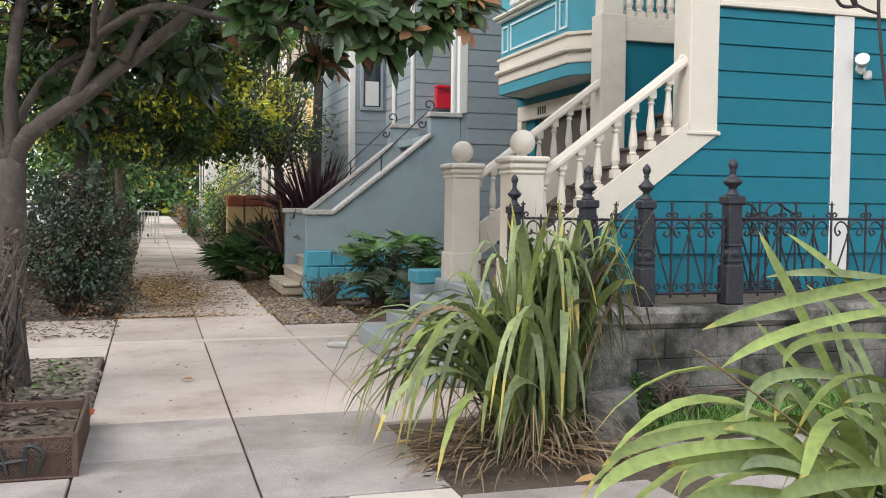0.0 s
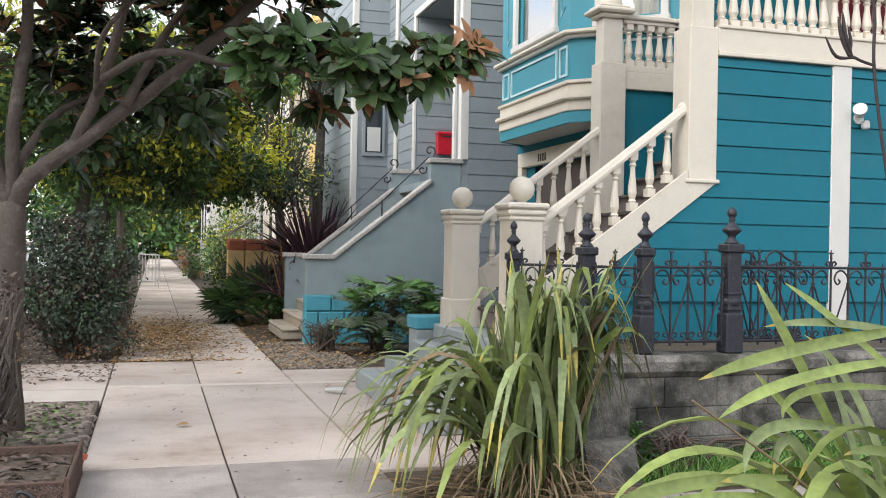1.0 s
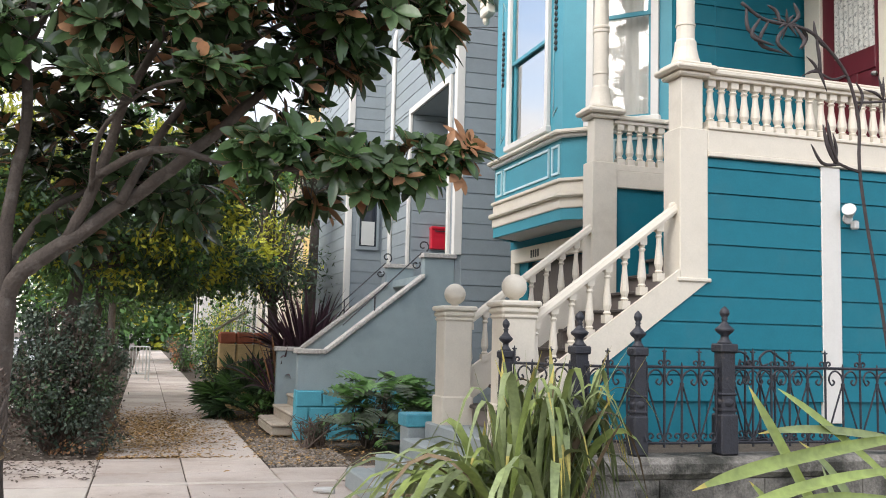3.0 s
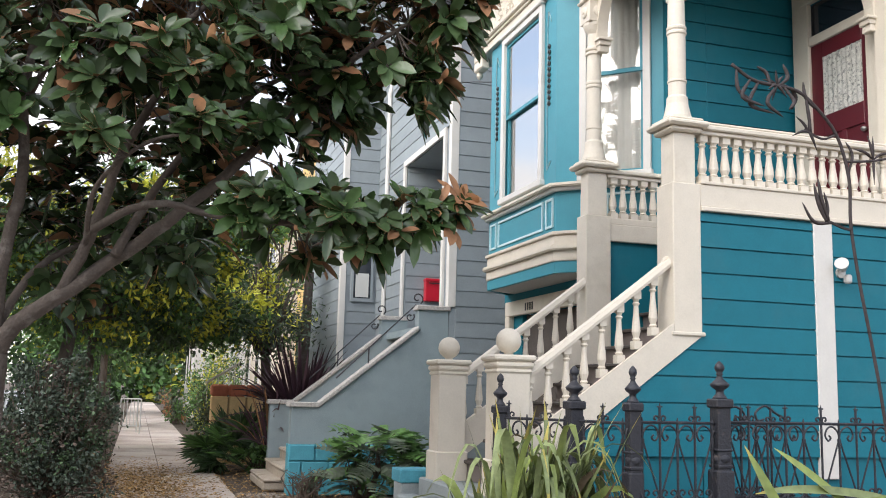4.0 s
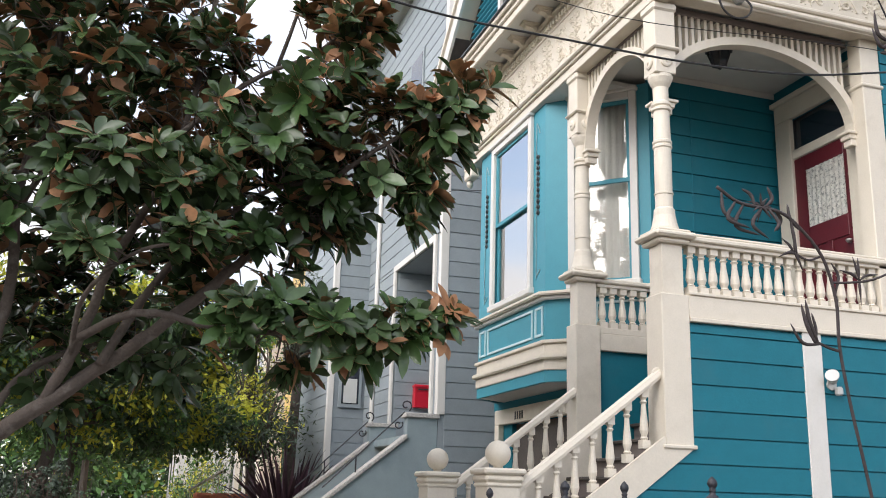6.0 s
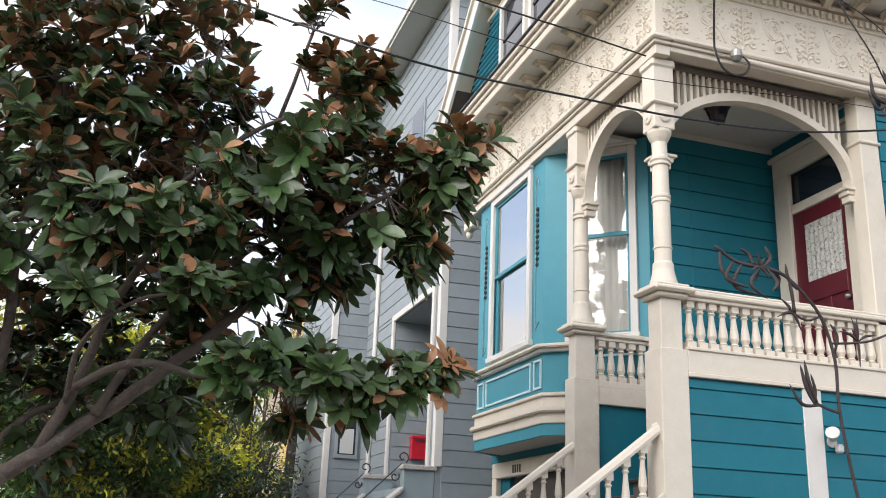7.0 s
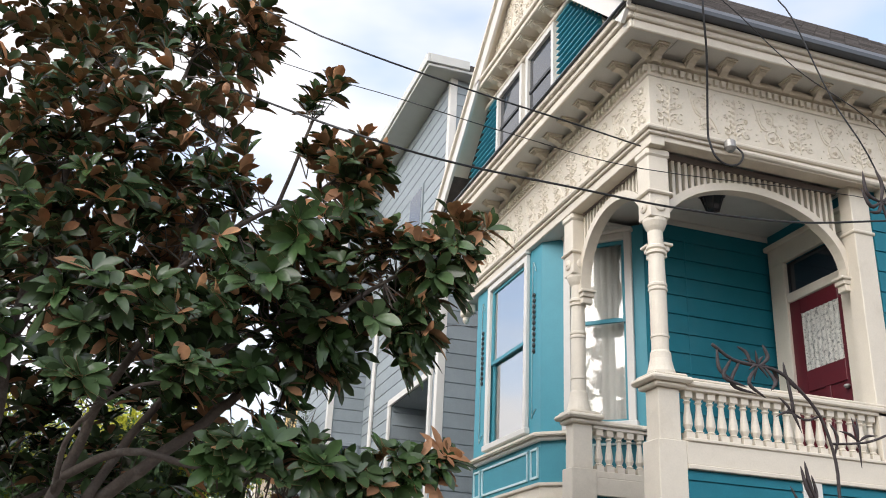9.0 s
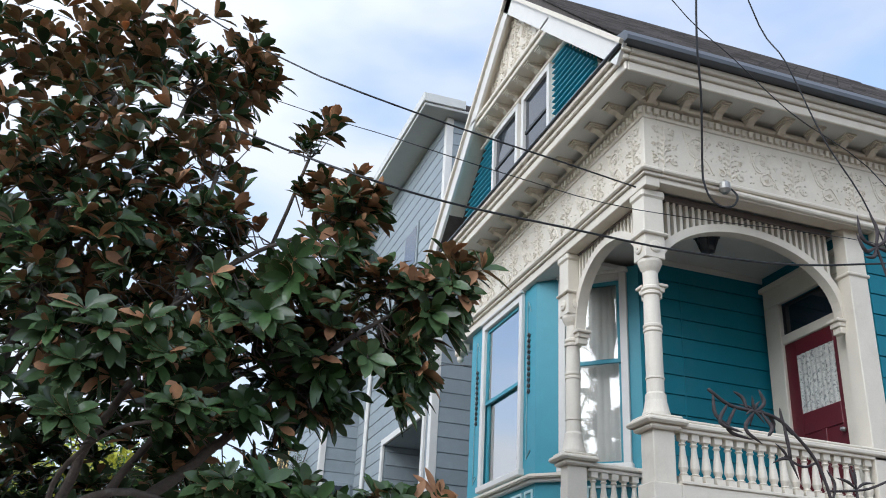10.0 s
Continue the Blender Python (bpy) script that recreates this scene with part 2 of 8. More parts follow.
def put_part(name, me, parent, label="", m=None):
    """A mesh laid in world places (or moved by m) as a part of its thing."""
    ob = new(name, me)
    ob.parent = parent
    ob.matrix_parent_inverse = parent.matrix_basis.inverted()
    if m is not None:
        ob.matrix_basis = m
    if label:
        ob["label"] = label
    return ob


def part(name, bm, mat, parent, label="", smooth=False, m=None):
    return put_part(name, mesh_of(bm, mat, smooth, name), parent, label, m)


def box(lo, hi, bevel=0.0, bm=None):
    bm = bm or bmesh.new()
    x0, y0, z0 = (min(a, b) for a, b in zip(lo, hi))
    x1, y1, z1 = (max(a, b) for a, b in zip(lo, hi))
    vs = [bm.verts.new(p) for p in ((x0, y0, z0), (x1, y0, z0), (x1, y1, z0), (x0, y1, z0), (x0, y0, z1), (x1, y0, z1), (x1, y1, z1), (x0, y1, z1))]
    fs = [bm.faces.new([vs[i] for i in f]) for f in ((0, 3, 2, 1), (4, 5, 6, 7), (0, 1, 5, 4), (1, 2, 6, 5), (2, 3, 7, 6), (3, 0, 4, 7))]
    if bevel:
        bmesh.ops.bevel(bm, geom=list({e for f in fs for e in f.edges}), offset=bevel, segments=1, affect="EDGES")
    return bm


def prism(points, vec, bm=None):
    """A polygon pushed along vec."""
    bm = bm or bmesh.new()
    a = [bm.verts.new(p) for p in points]
    b = [bm.verts.new(Vector(p) + Vector(vec)) for p in points]
    bm.faces.new(a)
    bm.faces.new(b[::-1])
    for i in range(len(a)):
        j = (i + 1) % len(a)
        bm.faces.new((a[i], b[i], b[j], a[j]))
    return bm


def lathe(profile, at=(0, 0, 0), sides=14, bm=None):
    """A turned shape: rows of (radius, height) round a vertical axis."""
    bm = bm or bmesh.new()
    rings = []
    for r, z in profile:
        rings.append([bm.verts.new((at[0] + r * math.cos(2 * math.pi * k / sides), at[1] + r * math.sin(2 * math.pi * k / sides), at[2] + z)) for k in range(sides)])
    for a, b in zip(rings, rings[1:]):
        for k in range(sides):
            bm.faces.new((a[k], a[(k + 1) % sides], b[(k + 1) % sides], b[k]))
    bm.faces.new(rings[0][::-1])
    bm.faces.new(rings[-1])
    return bm


def tube(points, radius, sides=6, bm=None, closed_ends=True):
    """A round bar along points; radius is one number or one for each point."""
    bm = bm or bmesh.new()
    pts = [Vector(p) for p in points]
    rad = radius if isinstance(radius, (list, tuple)) else [radius] * len(pts)
    rings, side = [], None
    for i, p in enumerate(pts):
        d = (pts[min(i + 1, len(pts) - 1)] - pts[max(i - 1, 0)]).normalized()
        if side is None:
            side = d.orthogonal().normalized()
        side = (side - d * side.dot(d))
        side = side.normalized() if side.length > 1e-4 else d.orthogonal().normalized()
        up = d.cross(side)
        rings.append([bm.verts.new(p + rad[i] * (math.cos(2 * math.pi * k / sides) * side + math.sin(2 * math.pi * k / sides) * up)) for k in range(sides)])
    for a, b in zip(rings, rings[1:]):
        for k in range(sides):
            bm.faces.new((a[k], a[(k + 1) % sides], b[(k + 1) % sides], b[k]))
    if closed_ends:
        bm.faces.new(rings[0][::-1])
        bm.faces.new(rings[-1])
    return bm


def smooth_path(points, n=6):
    """A Catmull-Rom curve through points."""
    p = [Vector(v) for v in points]
    p = [2 * p[0] - p[1], *p, 2 * p[-1] - p[-2]]
    out = []
    for i in range(1, len(p) - 2):
        for k in range(n):
            t = k / n
            out.append(0.5 * ((2 * p[i]) + (p[i + 1] - p[i - 1]) * t + (2 * p[i - 1] - 5 * p[i] + 4 * p[i + 1] - p[i + 2]) * t * t + (3 * p[i] - p[i - 1] - 3 * p[i + 1] + p[i + 2]) * t ** 3))
    return out + [p[-2]]


def plane_on(origin, along, out):
    """A frame on a wall: u along it, v up, w outwards."""
    a, o = Vector(along).normalized(), Vector(out).normalized()
    m = Matrix((a, Vector((0, 0, 1)), o)).transposed().to_4x4()
    m.translation = origin
    return m


def ubox(m, u0, u1, v0, v1, w0, w1, bevel=0.0, bm=None):
    """A box in a wall's own frame."""
    one = box((u0, v0, w0), (u1, v1, w1), bevel)
    bmesh.ops.transform(one, matrix=m, verts=one.verts)
    if bm is None:
        return one
    return merge(bm, one)


def merge(bm, other):
    table = {v: bm.verts.new(v.co) for v in other.verts}
    for f in other.faces:
        bm.faces.new([table[v] for v in f.verts])
    other.free()
    return bm


def siding(parent, m, u0, u1, v0, v1, pitch, mat, depth=0.03, cut=None, name="board"):
    """Lapped boards on a wall's frame, one object each; cut(v) gives the ends of the board at that height."""
    v = v0
    while v < v1 - 0.02:
        top = min(v + pitch, v1)
        ends = cut(0.5 * (v + top)) if cut else (u0, u1)
        if ends and ends[1] - ends[0] > 0.03:
            a, b = ends
            g = 0.014
            prof = [(v, 0.0), (v, depth), (top - g, depth * 0.86), (top - g, depth * 0.35), (top, depth * 0.3), (top, 0.0)]
            bm = prism([(a, pv, pw) for pv, pw in prof], (b - a, 0, 0))
            bmesh.ops.transform(bm, matrix=m, verts=bm.verts)
            part(name, bm, mat, parent)
        v = top


# ---- ground, road and pavement ----
def sheet(name, x0, x1, y0, y1, z, mat, nx=2, ny=2, rough=0.0):
    vs = [(x0 + (x1 - x0) * i / nx, y0 + (y1 - y0) * j / ny, z + rough * (noise.noise((x0 + (x1 - x0) * i / nx * 1.0, y0 + (y1 - y0) * j / ny * 1.0, 0.3)))) for j in range(ny + 1) for i in range(nx + 1)]
    fs = [(j * (nx + 1) + i, j * (nx + 1) + i + 1, (j + 1) * (nx + 1) + i + 1, (j + 1) * (nx + 1) + i) for j in range(ny) for i in range(nx)]
    return new(name, raw_mesh(name, vs, fs, [mat], smooth=True))


tagged(sheet("ground", -900, 900, -900, 1400, -0.16, M_SOIL), "bare brown soil reaching to the horizon", "ground", kind="structure")
tagged(sheet("road", -14, -2.6, -60, 300, -0.14, M_ASPHALT), "dark asphalt street beyond the planting strip", "road", kind="structure")
kerb = tagged(new("kerb", mesh_of(box((-2.6, -60, -0.2), (-2.42, 300, 0.0), 0.02), M_PALECON)), "pale concrete kerb along the street", "kerb", kind="structure")
strip = tagged(sheet("planting_strip", -2.42, -0.42, -20, 90, -0.03, M_SOIL, 30, 260, 0.05), "soil of the planting strip beside the kerb", "soil", kind="structure")
yard_soil = tagged(sheet("yard_soil", 1.5, 30, 10.5, 90, -0.035, M_SOIL, 40, 100, 0.05), "soil in front of the far houses", "soil", kind="structure")
near_soil = tagged(sheet("bed_soil", 1.5, 14, -10, 5.8, -0.015, M_SOIL, 60, 70, 0.02), "bare soil bed under the flax plants", "soil", kind="structure")

pavement = thing("pavement", (0.5, 8, 0), "worn pinkish-grey concrete slab pavement with dark joints", "pavement", kind="structure")
part("bedding", box((-0.43, -20, -0.12), (1.53, 120, -0.022)), M_SOIL, pavement)
part("bedding", box((1.53, 5.0, -0.12), (3.0, 10.55, -0.024)), M_SOIL, pavement)
JOINTS = [-6.0, -4.4, -2.8, -1.2, 0.4, 2.0, 3.4, 4.75, 5.72, 6.68, 8.55, 10.42, 11.35, 12.3, 13.0]
rng = random.Random(4)


def slab(x0, x1, y0, y1, mat=None, z=0.0, name="slab"):
    g = 0.007
    bm = box((x0 + g, y0 + g, -0.09), (x1 - g, y1 - g, z + rng.uniform(-0.004, 0.004)), 0.006)
    return part(name, bm, mat or M_CONCRETE, pavement)


for a, b in zip(JOINTS, JOINTS[1:]):
    for c, d in ((-0.42, 0.53), (0.53, 1.52)):
        if (a, b) == (8.55, 10.42) or (a, b) == (6.68, 8.55):
            continue
        if (a, c) == (3.4, 0.53):
            slab(c, 0.95, a, b, M_OLDSLAB)
            slab(0.95, d, a, b, M_PALECON)
            continue
        slab(c, d, a, b, M_OLDSLAB if b < 6.7 else None)
for c, d in ((-0.42, 0.53), (0.53, 1.52)):
    slab(c, d, 6.68, 10.42)
slab(1.52, 2.9, 6.3, 10.42)
slab(1.52, 2.45, 10.56, 11.6)
slab(-1.6, -0.42, 9.45, 10.36, M_PALECON)
slab(-0.42, 2.12, 10.42, 10.56, M_PALECON, 0.003)
slab(-2.4, -0.42, 10.4, 11.35)
slab(-2.4, -0.42, 11.35, 12.5)
slab(-2.4, -0.42, 4.0, 5.42, M_OLDSLAB)
y = 13.0
while y < 110:
    step = 1.25 if y < 60 else 5.0
    for c, d in ((-0.42, 0.53), (0.53, 1.52)):
        slab(c, d, y, y + step, M_PALECON if rng.random() < 0.12 else None)
    y += step
slab(1.52, 2.6, 3.2, 4.62, M_OLDSLAB)
slab(2.6, 3.7, 2.2, 3.6, M_OLDSLAB)
slab(3.0, 5.2, 4.3, 5.3, M_OLDSLAB)
# small brick pavers beside the grey house's step
for i in range(3):
    for j in range(4):
        part("paver", box((2.48 + 0.36 * j, 10.75 + 0.3 * i, -0.05), (2.82 + 0.36 * j, 11.03 + 0.3 * i, 0.004), 0.006), M_CONCRETE, pavement)

# ---- the teal house ----
YS, XF = 7.2, 4.42            # side wall, front wall of the bay
PX0, PX1 = 4.354, 4.631        # corner post
FLOOR = 3.35                  # porch floor
YP = 8.83                     # inner wall of the porch
XD = 6.93                     # wall with the entrance door
house = thing("victorian_house", (6.5, 9.8, 0), "teal Victorian house with cream trim, bay window and raised porch", "house")
SIDE = plane_on((0, YS, 0), (1, 0, 0), (0, -1, 0))
FRONT = plane_on((XF, 0, 0), (0, -1, 0), (-1, 0, 0))      # u = -y
INNER = plane_on((0, YP, 0), (1, 0, 0), (0, -1, 0))
DOORW = plane_on((XD, 0, 0), (0, -1, 0), (-1, 0, 0))
ANG = plane_on((XF, 9.78, 0), (1, -1, 0), (-1, -1, 0))      # slanted bay face, u from the bay's corner
ANG_L = 1.33

# walls
part("wall", prism([(2.95, YS, 0.75), (4.64, YS, 0.75), (4.64, YS, 2.2), (2.95, YS, 0.9)], (0, 0.1, 0)), M_TEAL, house)
w_side = part("wall", box((PX1, YS, 0.75), (13.5, YS + 0.12, 3.22)), M_TEAL, house, "teal board wall under the porch")
siding(w_side, SIDE, PX1 - 0.3, 5.80, 1.09, 3.19, 0.2245, M_TEAL, cut=lambda v: (PX1 - 0.01 if v > 2.2 else 2.89 + (v - 0.912) / 0.769, 5.80))
siding(w_side, SIDE, 6.01, 13.4, 1.09, 3.19, 0.2245, M_TEAL)
part("corner_board", box((5.80, YS - 0.04, 0.9), (6.005, YS + 0.01, 3.2), 0.006), M_WHITE, house, "white upright trim board")
part("foundation", box((3.3, YS + 0.01, 0.5), (13.5, YS + 0.25, 1.10)), M_OLDCON, house, "grey concrete foundation")
w_up = part("wall", box((6.95, YS, 3.2), (13.5, YS + 0.12, 6.4)), M_TEAL, house)
siding(w_up, SIDE, 6.99, 13.4, 3.4, 6.25, 0.2245, M_TEAL)
w_in = part("wall", box((5.30, YP, 2.0), (XD + 0.1, YP + 0.12, 6.5)), M_TEAL, house)
siding(w_in, INNER, 5.32, XD - 0.005, FLOOR - 0.12, 6.38, 0.2245, M_TEAL)
part("wall", box((XD, YS + 0.12, FLOOR - 0.3), (XD + 0.12, 7.50, 6.5)), M_TEAL, house)
part("wall", box((XD, 8.66, FLOOR - 0.3), (XD + 0.12, YP, 6.5)), M_TEAL, house)
part("wall", box((XD, 7.50, 6.02), (XD + 0.12, 8.66, 6.5)), M_TEAL, house)
part("wall", box((5.3, 12.45, 0.0), (13.5, 12.57, 7.3)), M_TEAL, house)
part("wall", box((13.4, YS, 0.0), (13.52, 12.57, 7.3)), M_TEAL, house)
low = part("wall", box((4.9, 11.9, 0.3), (5.0, 12.5, 3.1)), M_TEAL, house, "teal boarded basement front")
siding(low, plane_on((4.9, 0, 0), (0, -1, 0), (-1, 0, 0)), -12.5, -9.0, 2.82, 3.1, 0.14, M_TEAL)
part("wall", box((4.9, 9.0, 2.8), (5.0, 11.9, 3.1)), M_TEAL, house)
part("wall", box((4.9, 9.0, 0.3), (5.0, 9.75, 2.8)), M_TEAL, house)
# garage opening with cream casing
part("garage_casing", box((4.82, 9.7, 2.62), (4.9, 12.35, 2.82), 0.008), M_CREAM, house, "cream casing over the garage door")
part("garage_casing", box((4.82, 12.2, 0.3), (4.9, 12.35, 2.62), 0.008), M_CREAM, house)
part("garage_door", box((4.96, 9.75, 0.3), (5.0, 12.2, 2.62)), M_DARKTREAD, house, "dark recessed garage door")
number = part("number_plate_marks", ubox(plane_on((4.82, 0, 0), (0, -1, 0), (-1, 0, 0)), -11.62, -11.58, 2.66, 2.76, 0.001, 0.006), M_NUMBER, house, "small dark bars on the casing")
for k in range(1, 4):
    part("number_plate_marks", ubox(plane_on((4.82, 0, 0), (0, -1, 0), (-1, 0, 0)), -11.62 + 0.075 * k, -11.58 + 0.075 * k, 2.66, 2.76, 0.001, 0.006), M_NUMBER, house)


# bay window: front face and slanted face
def window(m, u0, u1, v0, v1, parent, curtain=None, casing=0.085, sash=M_TEAL_TRIM, mid=0.5, case_mat=M_WHITE, glass=None):
    """A double-hung window in a wall's frame; u0..v1 is the outside of its casing."""
    win = part("window", ubox(m, u0, u0 + casing, v0 + 0.05, v1, 0.0, 0.05, 0.006), case_mat, parent, "double-hung window with cream casing")
    ubox_parts = [(u1 - casing, u1, v0 + 0.05, v1), (u0 + casing, u1 - casing, v1 - casing, v1)]
    for a, b, c, d in ubox_parts:
        part("casing", ubox(m, a, b, c, d, 0.0, 0.05, 0.006), case_mat, win)
    part("casing", ubox(m, u0 - 0.02, u1 + 0.02, v1, v1 + 0.05, 0.0, 0.08, 0.01), case_mat, win)
    part("sill", ubox(m, u0 - 0.02, u1 + 0.02, v0 - 0.02, v0 + 0.055, -0.02, 0.07, 0.01), case_mat, win)
    a, b, c, d = u0 + casing, u1 - casing, v0 + 0.05, v1 - casing
    mm = c + (d - c) * mid
    s = 0.042
    for lo, hi, w in ((c, mm + 0.03, -0.06), (mm - 0.03, d, -0.03)):
        bm = ubox(m, a, a + s, lo, hi, w, w + 0.035)
        for e in ((b - s, b, lo, hi), (a + s, b - s, lo, lo + s), (a + s, b - s, hi - s, hi)):
            ubox(m, *e, w, w + 0.035, bm=bm)
        part("sash", bm, sash, win, "teal painted sash")
        g = part("pane", ubox(m, a + s, b - s, lo + s, hi - s, w + 0.012, w + 0.018), glass or M_GLASS, win, "reflecting glass pane")
        g.visible_shadow = False
    # added sheet behind the glass, its dark colour standing in for the room's shade
    part("room_shade_sheet", ubox(m, a - 0.02, b + 0.02, c, d, -0.75, -0.7), M_DARKROOM, win)
    if curtain:
        for cu0, cu1 in curtain:
            vs, fs, n = [], [], 26
            for i in range(n + 1):
                u = a + (b - a) * (cu0 + (cu1 - cu0) * i / n)
                w = -0.14 + 0.018 * math.sin(i * 1.9) + 0.008 * math.sin(i * 0.7)
                vs += [m @ Vector((u, c, w)), m @ Vector((u, d, w))]
            fs = [(2 * i, 2 * i + 2, 2 * i + 3, 2 * i + 1) for i in range(n)]
            ob = put_part("curtain", raw_mesh("curtain", vs, fs, [M_CURTAIN], smooth=True), win, "white sheer curtain")
    return win


bay = part("bay_wall", ubox(FRONT, -11.95, -11.42, 3.0, 6.32, -0.12, 0.0), M_TEAL_TRIM, house, "teal bay window wall")
part("bay_wall", ubox(FRONT, -10.16, -9.78, 3.0, 6.32, -0.12, 0.0), M_TEAL_TRIM, house)
part("bay_wall", ubox(FRONT, -11.42, -10.16, 3.0, 4.10, -0.12, 0.0), M_TEAL_TRIM, house)
part("bay_wall", ubox(FRONT, -11.42, -10.16, 6.22, 6.32, -0.12, 0.0), M_TEAL_TRIM, house)
window(FRONT, -11.46, -10.12, 4.02, 6.24, house, mid=0.52, curtain=((0.0, 0.3),))
part("bay_wall", ubox(ANG, 0.0, 0.31, 3.0, 6.32, -0.12, 0.0), M_TEAL_TRIM, house)
part("bay_wall", ubox(ANG, 1.09, ANG_L, 3.0, 6.32, -0.12, 0.0), M_TEAL_TRIM, house)
part("bay_wall", ubox(ANG, 0.31, 1.09, 3.0, 4.0, -0.12, 0.0), M_TEAL_TRIM, house)
part("bay_wall", ubox(ANG, 0.31, 1.09, 6.22, 6.32, -0.12, 0.0), M_TEAL_TRIM, house)
window(ANG, 0.29, 1.11, 3.97, 6.24, house, mid=0.55, curtain=((0.0, 1.0),), glass=M_CLEARGLASS)
part("bay_wall", prism([(XF, 11.95, 3.0), (4.95, 12.48, 3.0), (5.1, 12.4, 3.0), (XF + 0.15, 11.9, 3.0)], (0, 0, 3.32)), M_TEAL_TRIM, house)
# incised scroll strips beside the front window
for u in (-9.98, -11.70):
    bm = bmesh.new()
    for k in range(2):
        tube(smooth_path([FRONT @ Vector((u + s, v, 0.006)) for s, v in ((0.06, 4.25), (-0.03, 4.2), (-0.05, 4.32), (-0.05, 5.95), (0.0, 6.05), (0.05, 5.95))], 3), 0.006, 4, bm)
    part("incised_line", bm, M_PALEBLUE, house, "pale blue incised ornament line")
    bm = bmesh.new()
    for k in range(11):
        v = 4.95 + 0.07 * k
        tube(smooth_path([FRONT @ Vector((u + s, v + q, 0.008)) for s, q in ((-0.03, 0.0), (0.0, 0.03), (0.03, 0.0), (0.0, -0.02))], 2), 0.011, 4, bm)
    part("carved_vine", bm, M_NUMBER, house, "dark carved vine ornament")


def along_bay(name, v0, v1, out, mat, bevel=0.008, label=""):
    """A moulding that wraps round the bay's front and slanted faces."""
    q = out * math.tan(math.pi / 8)
    x0, r2 = XF - out, out / math.sqrt(2)
    pts = [(x0, 11.95 + q, v0), (x0, 9.78 - q, v0), (XF + 0.94 - r2, 8.84 - r2, v0), (XF + 0.94 + 0.05, 8.84 + 0.05, v0), (XF + 0.05, 9.80, v0), (XF + 0.05, 11.92, v0), (5.02, 12.5, v0), (4.98 - out * 0.4, 12.5 + 0.2 * out, v0)]
    bm = prism(pts, (0, 0, v1 - v0))
    if bevel:
        bmesh.ops.bevel(bm, geom=bm.edges[:], offset=bevel, segments=2, affect="EDGES")
    return part(name, bm, mat, house, label)


along_bay("sill_moulding", 3.86, 3.90, 0.06, M_WHITE)
along_bay("sill_moulding", 3.90, 3.945, 0.11, M_CREAM, 0.012, "cream stepped sill moulding")
along_bay("base_moulding", 3.36, 3.40, 0.05, M_CREAM)
along_bay("base_moulding", 3.24, 3.36, 0.02, M_CREAM)
along_bay("base_moulding", 3.18, 3.24, 0.08, M_CREAM, 0.015, "cream stepped base moulding of the bay")
along_bay("base_moulding", 3.06, 3.18, 0.03, M_CREAM)
along_bay("base_moulding", 2.93, 3.06, 0.012, M_TEAL_TRIM, 0, "teal lowest moulding of the bay")
part("bay_underside", prism([(XF + 0.03, 11.9, 2.94), (XF + 0.03, 9.78, 2.94), (5.3, 8.9, 2.94), (5.3, 12.4, 2.94)], (0, 0, -0.015)), M_SOFFIT, house)


def panel_frame(m, u0, u1, v0, v1):
    bm = ubox(m, u0, u0 + 0.025, v0, v1, 0.001, 0.018)
    for e in ((u1 - 0.025, u1, v0, v1), (u0 + 0.025, u1 - 0.025, v0, v0 + 0.025), (u0 + 0.025, u1 - 0.025, v1 - 0.025, v1)):
        ubox(m, *e, 0.001, 0.018, bm=bm)
    part("panel_frame", bm, M_PALEBLUE, house, "pale blue framed panel")


for e in ((-11.88, -11.66), (-11.58, -10.12), (-10.04, -9.83)):
    panel_frame(FRONT, *e, 3.46, 3.80)
panel_frame(ANG, 0.30, 0.52, 3.46, 3.80)
panel_frame(ANG, 0.60, 1.25, 3.46, 3.80)

# porch floor, skirt, ceiling
part("porch_floor", box((5.35, YS + 0.05, FLOOR - 0.06), (XD, YP, FLOOR)), M_DARKTREAD, house, "dark painted porch floor")
part("skirt_board", ubox(SIDE, PX1, 7.05, 3.20, 3.24, -0.02, 0.055, 0.006), M_CREAM, house)
part("skirt_board", ubox(SIDE, PX1, 7.05, 3.24, 3.44, -0.02, 0.035, 0.006), M_CREAM, house, "cream skirt board below the porch rail")
part("skirt_board", ubox(SIDE, PX1, 7.05, 3.44, 3.47, -0.05, 0.05, 0.006), M_CREAM, house)
part("porch_ceiling", box((4.35, YS - 0.02, 6.40), (XD + 0.05, 12.4, 6.44)), M_SOFFIT, house, "pale grey porch ceiling")
part("ceiling_moulding", box((5.4, YP - 0.045, 6.33), (XD, YP - 0.03, 6.40), 0.004), M_SOFFIT, house)
# stairwell far side panel between the posts
part("stair_panel", box((4.6, 8.93, 0.75), (5.6, 9.0, 3.2)), M_TEAL, house, "teal panel wall beside the stair")
part("stair_panel_trim", box((4.6, 8.88, 3.18), (5.6, 8.99, 3.36), 0.006), M_CREAM, house)


# turned balusters
def baluster_mesh(h, r=0.039, s=0.042):
    bm = box((-s, -s, 0), (s, s, 0.14 * h))
    lathe([(r * 0.75, 0.14 * h), (r * 1.05, 0.17 * h), (r * 0.7, 0.2 * h), (r * 1.12, 0.30 * h), (r * 1.0, 0.42 * h), (r * 0.68, 0.62 * h), (r * 0.6, 0.74 * h), (r * 0.95, 0.78 * h), (r * 0.62, 0.81 * h), (r * 0.9, 0.86 * h)], sides=10, bm=bm)
    box((-s * 0.9, -s * 0.9, 0.86 * h), (s * 0.9, s * 0.9, h), bm=bm)
    return mesh_of(bm, M_CREAM, name="baluster")


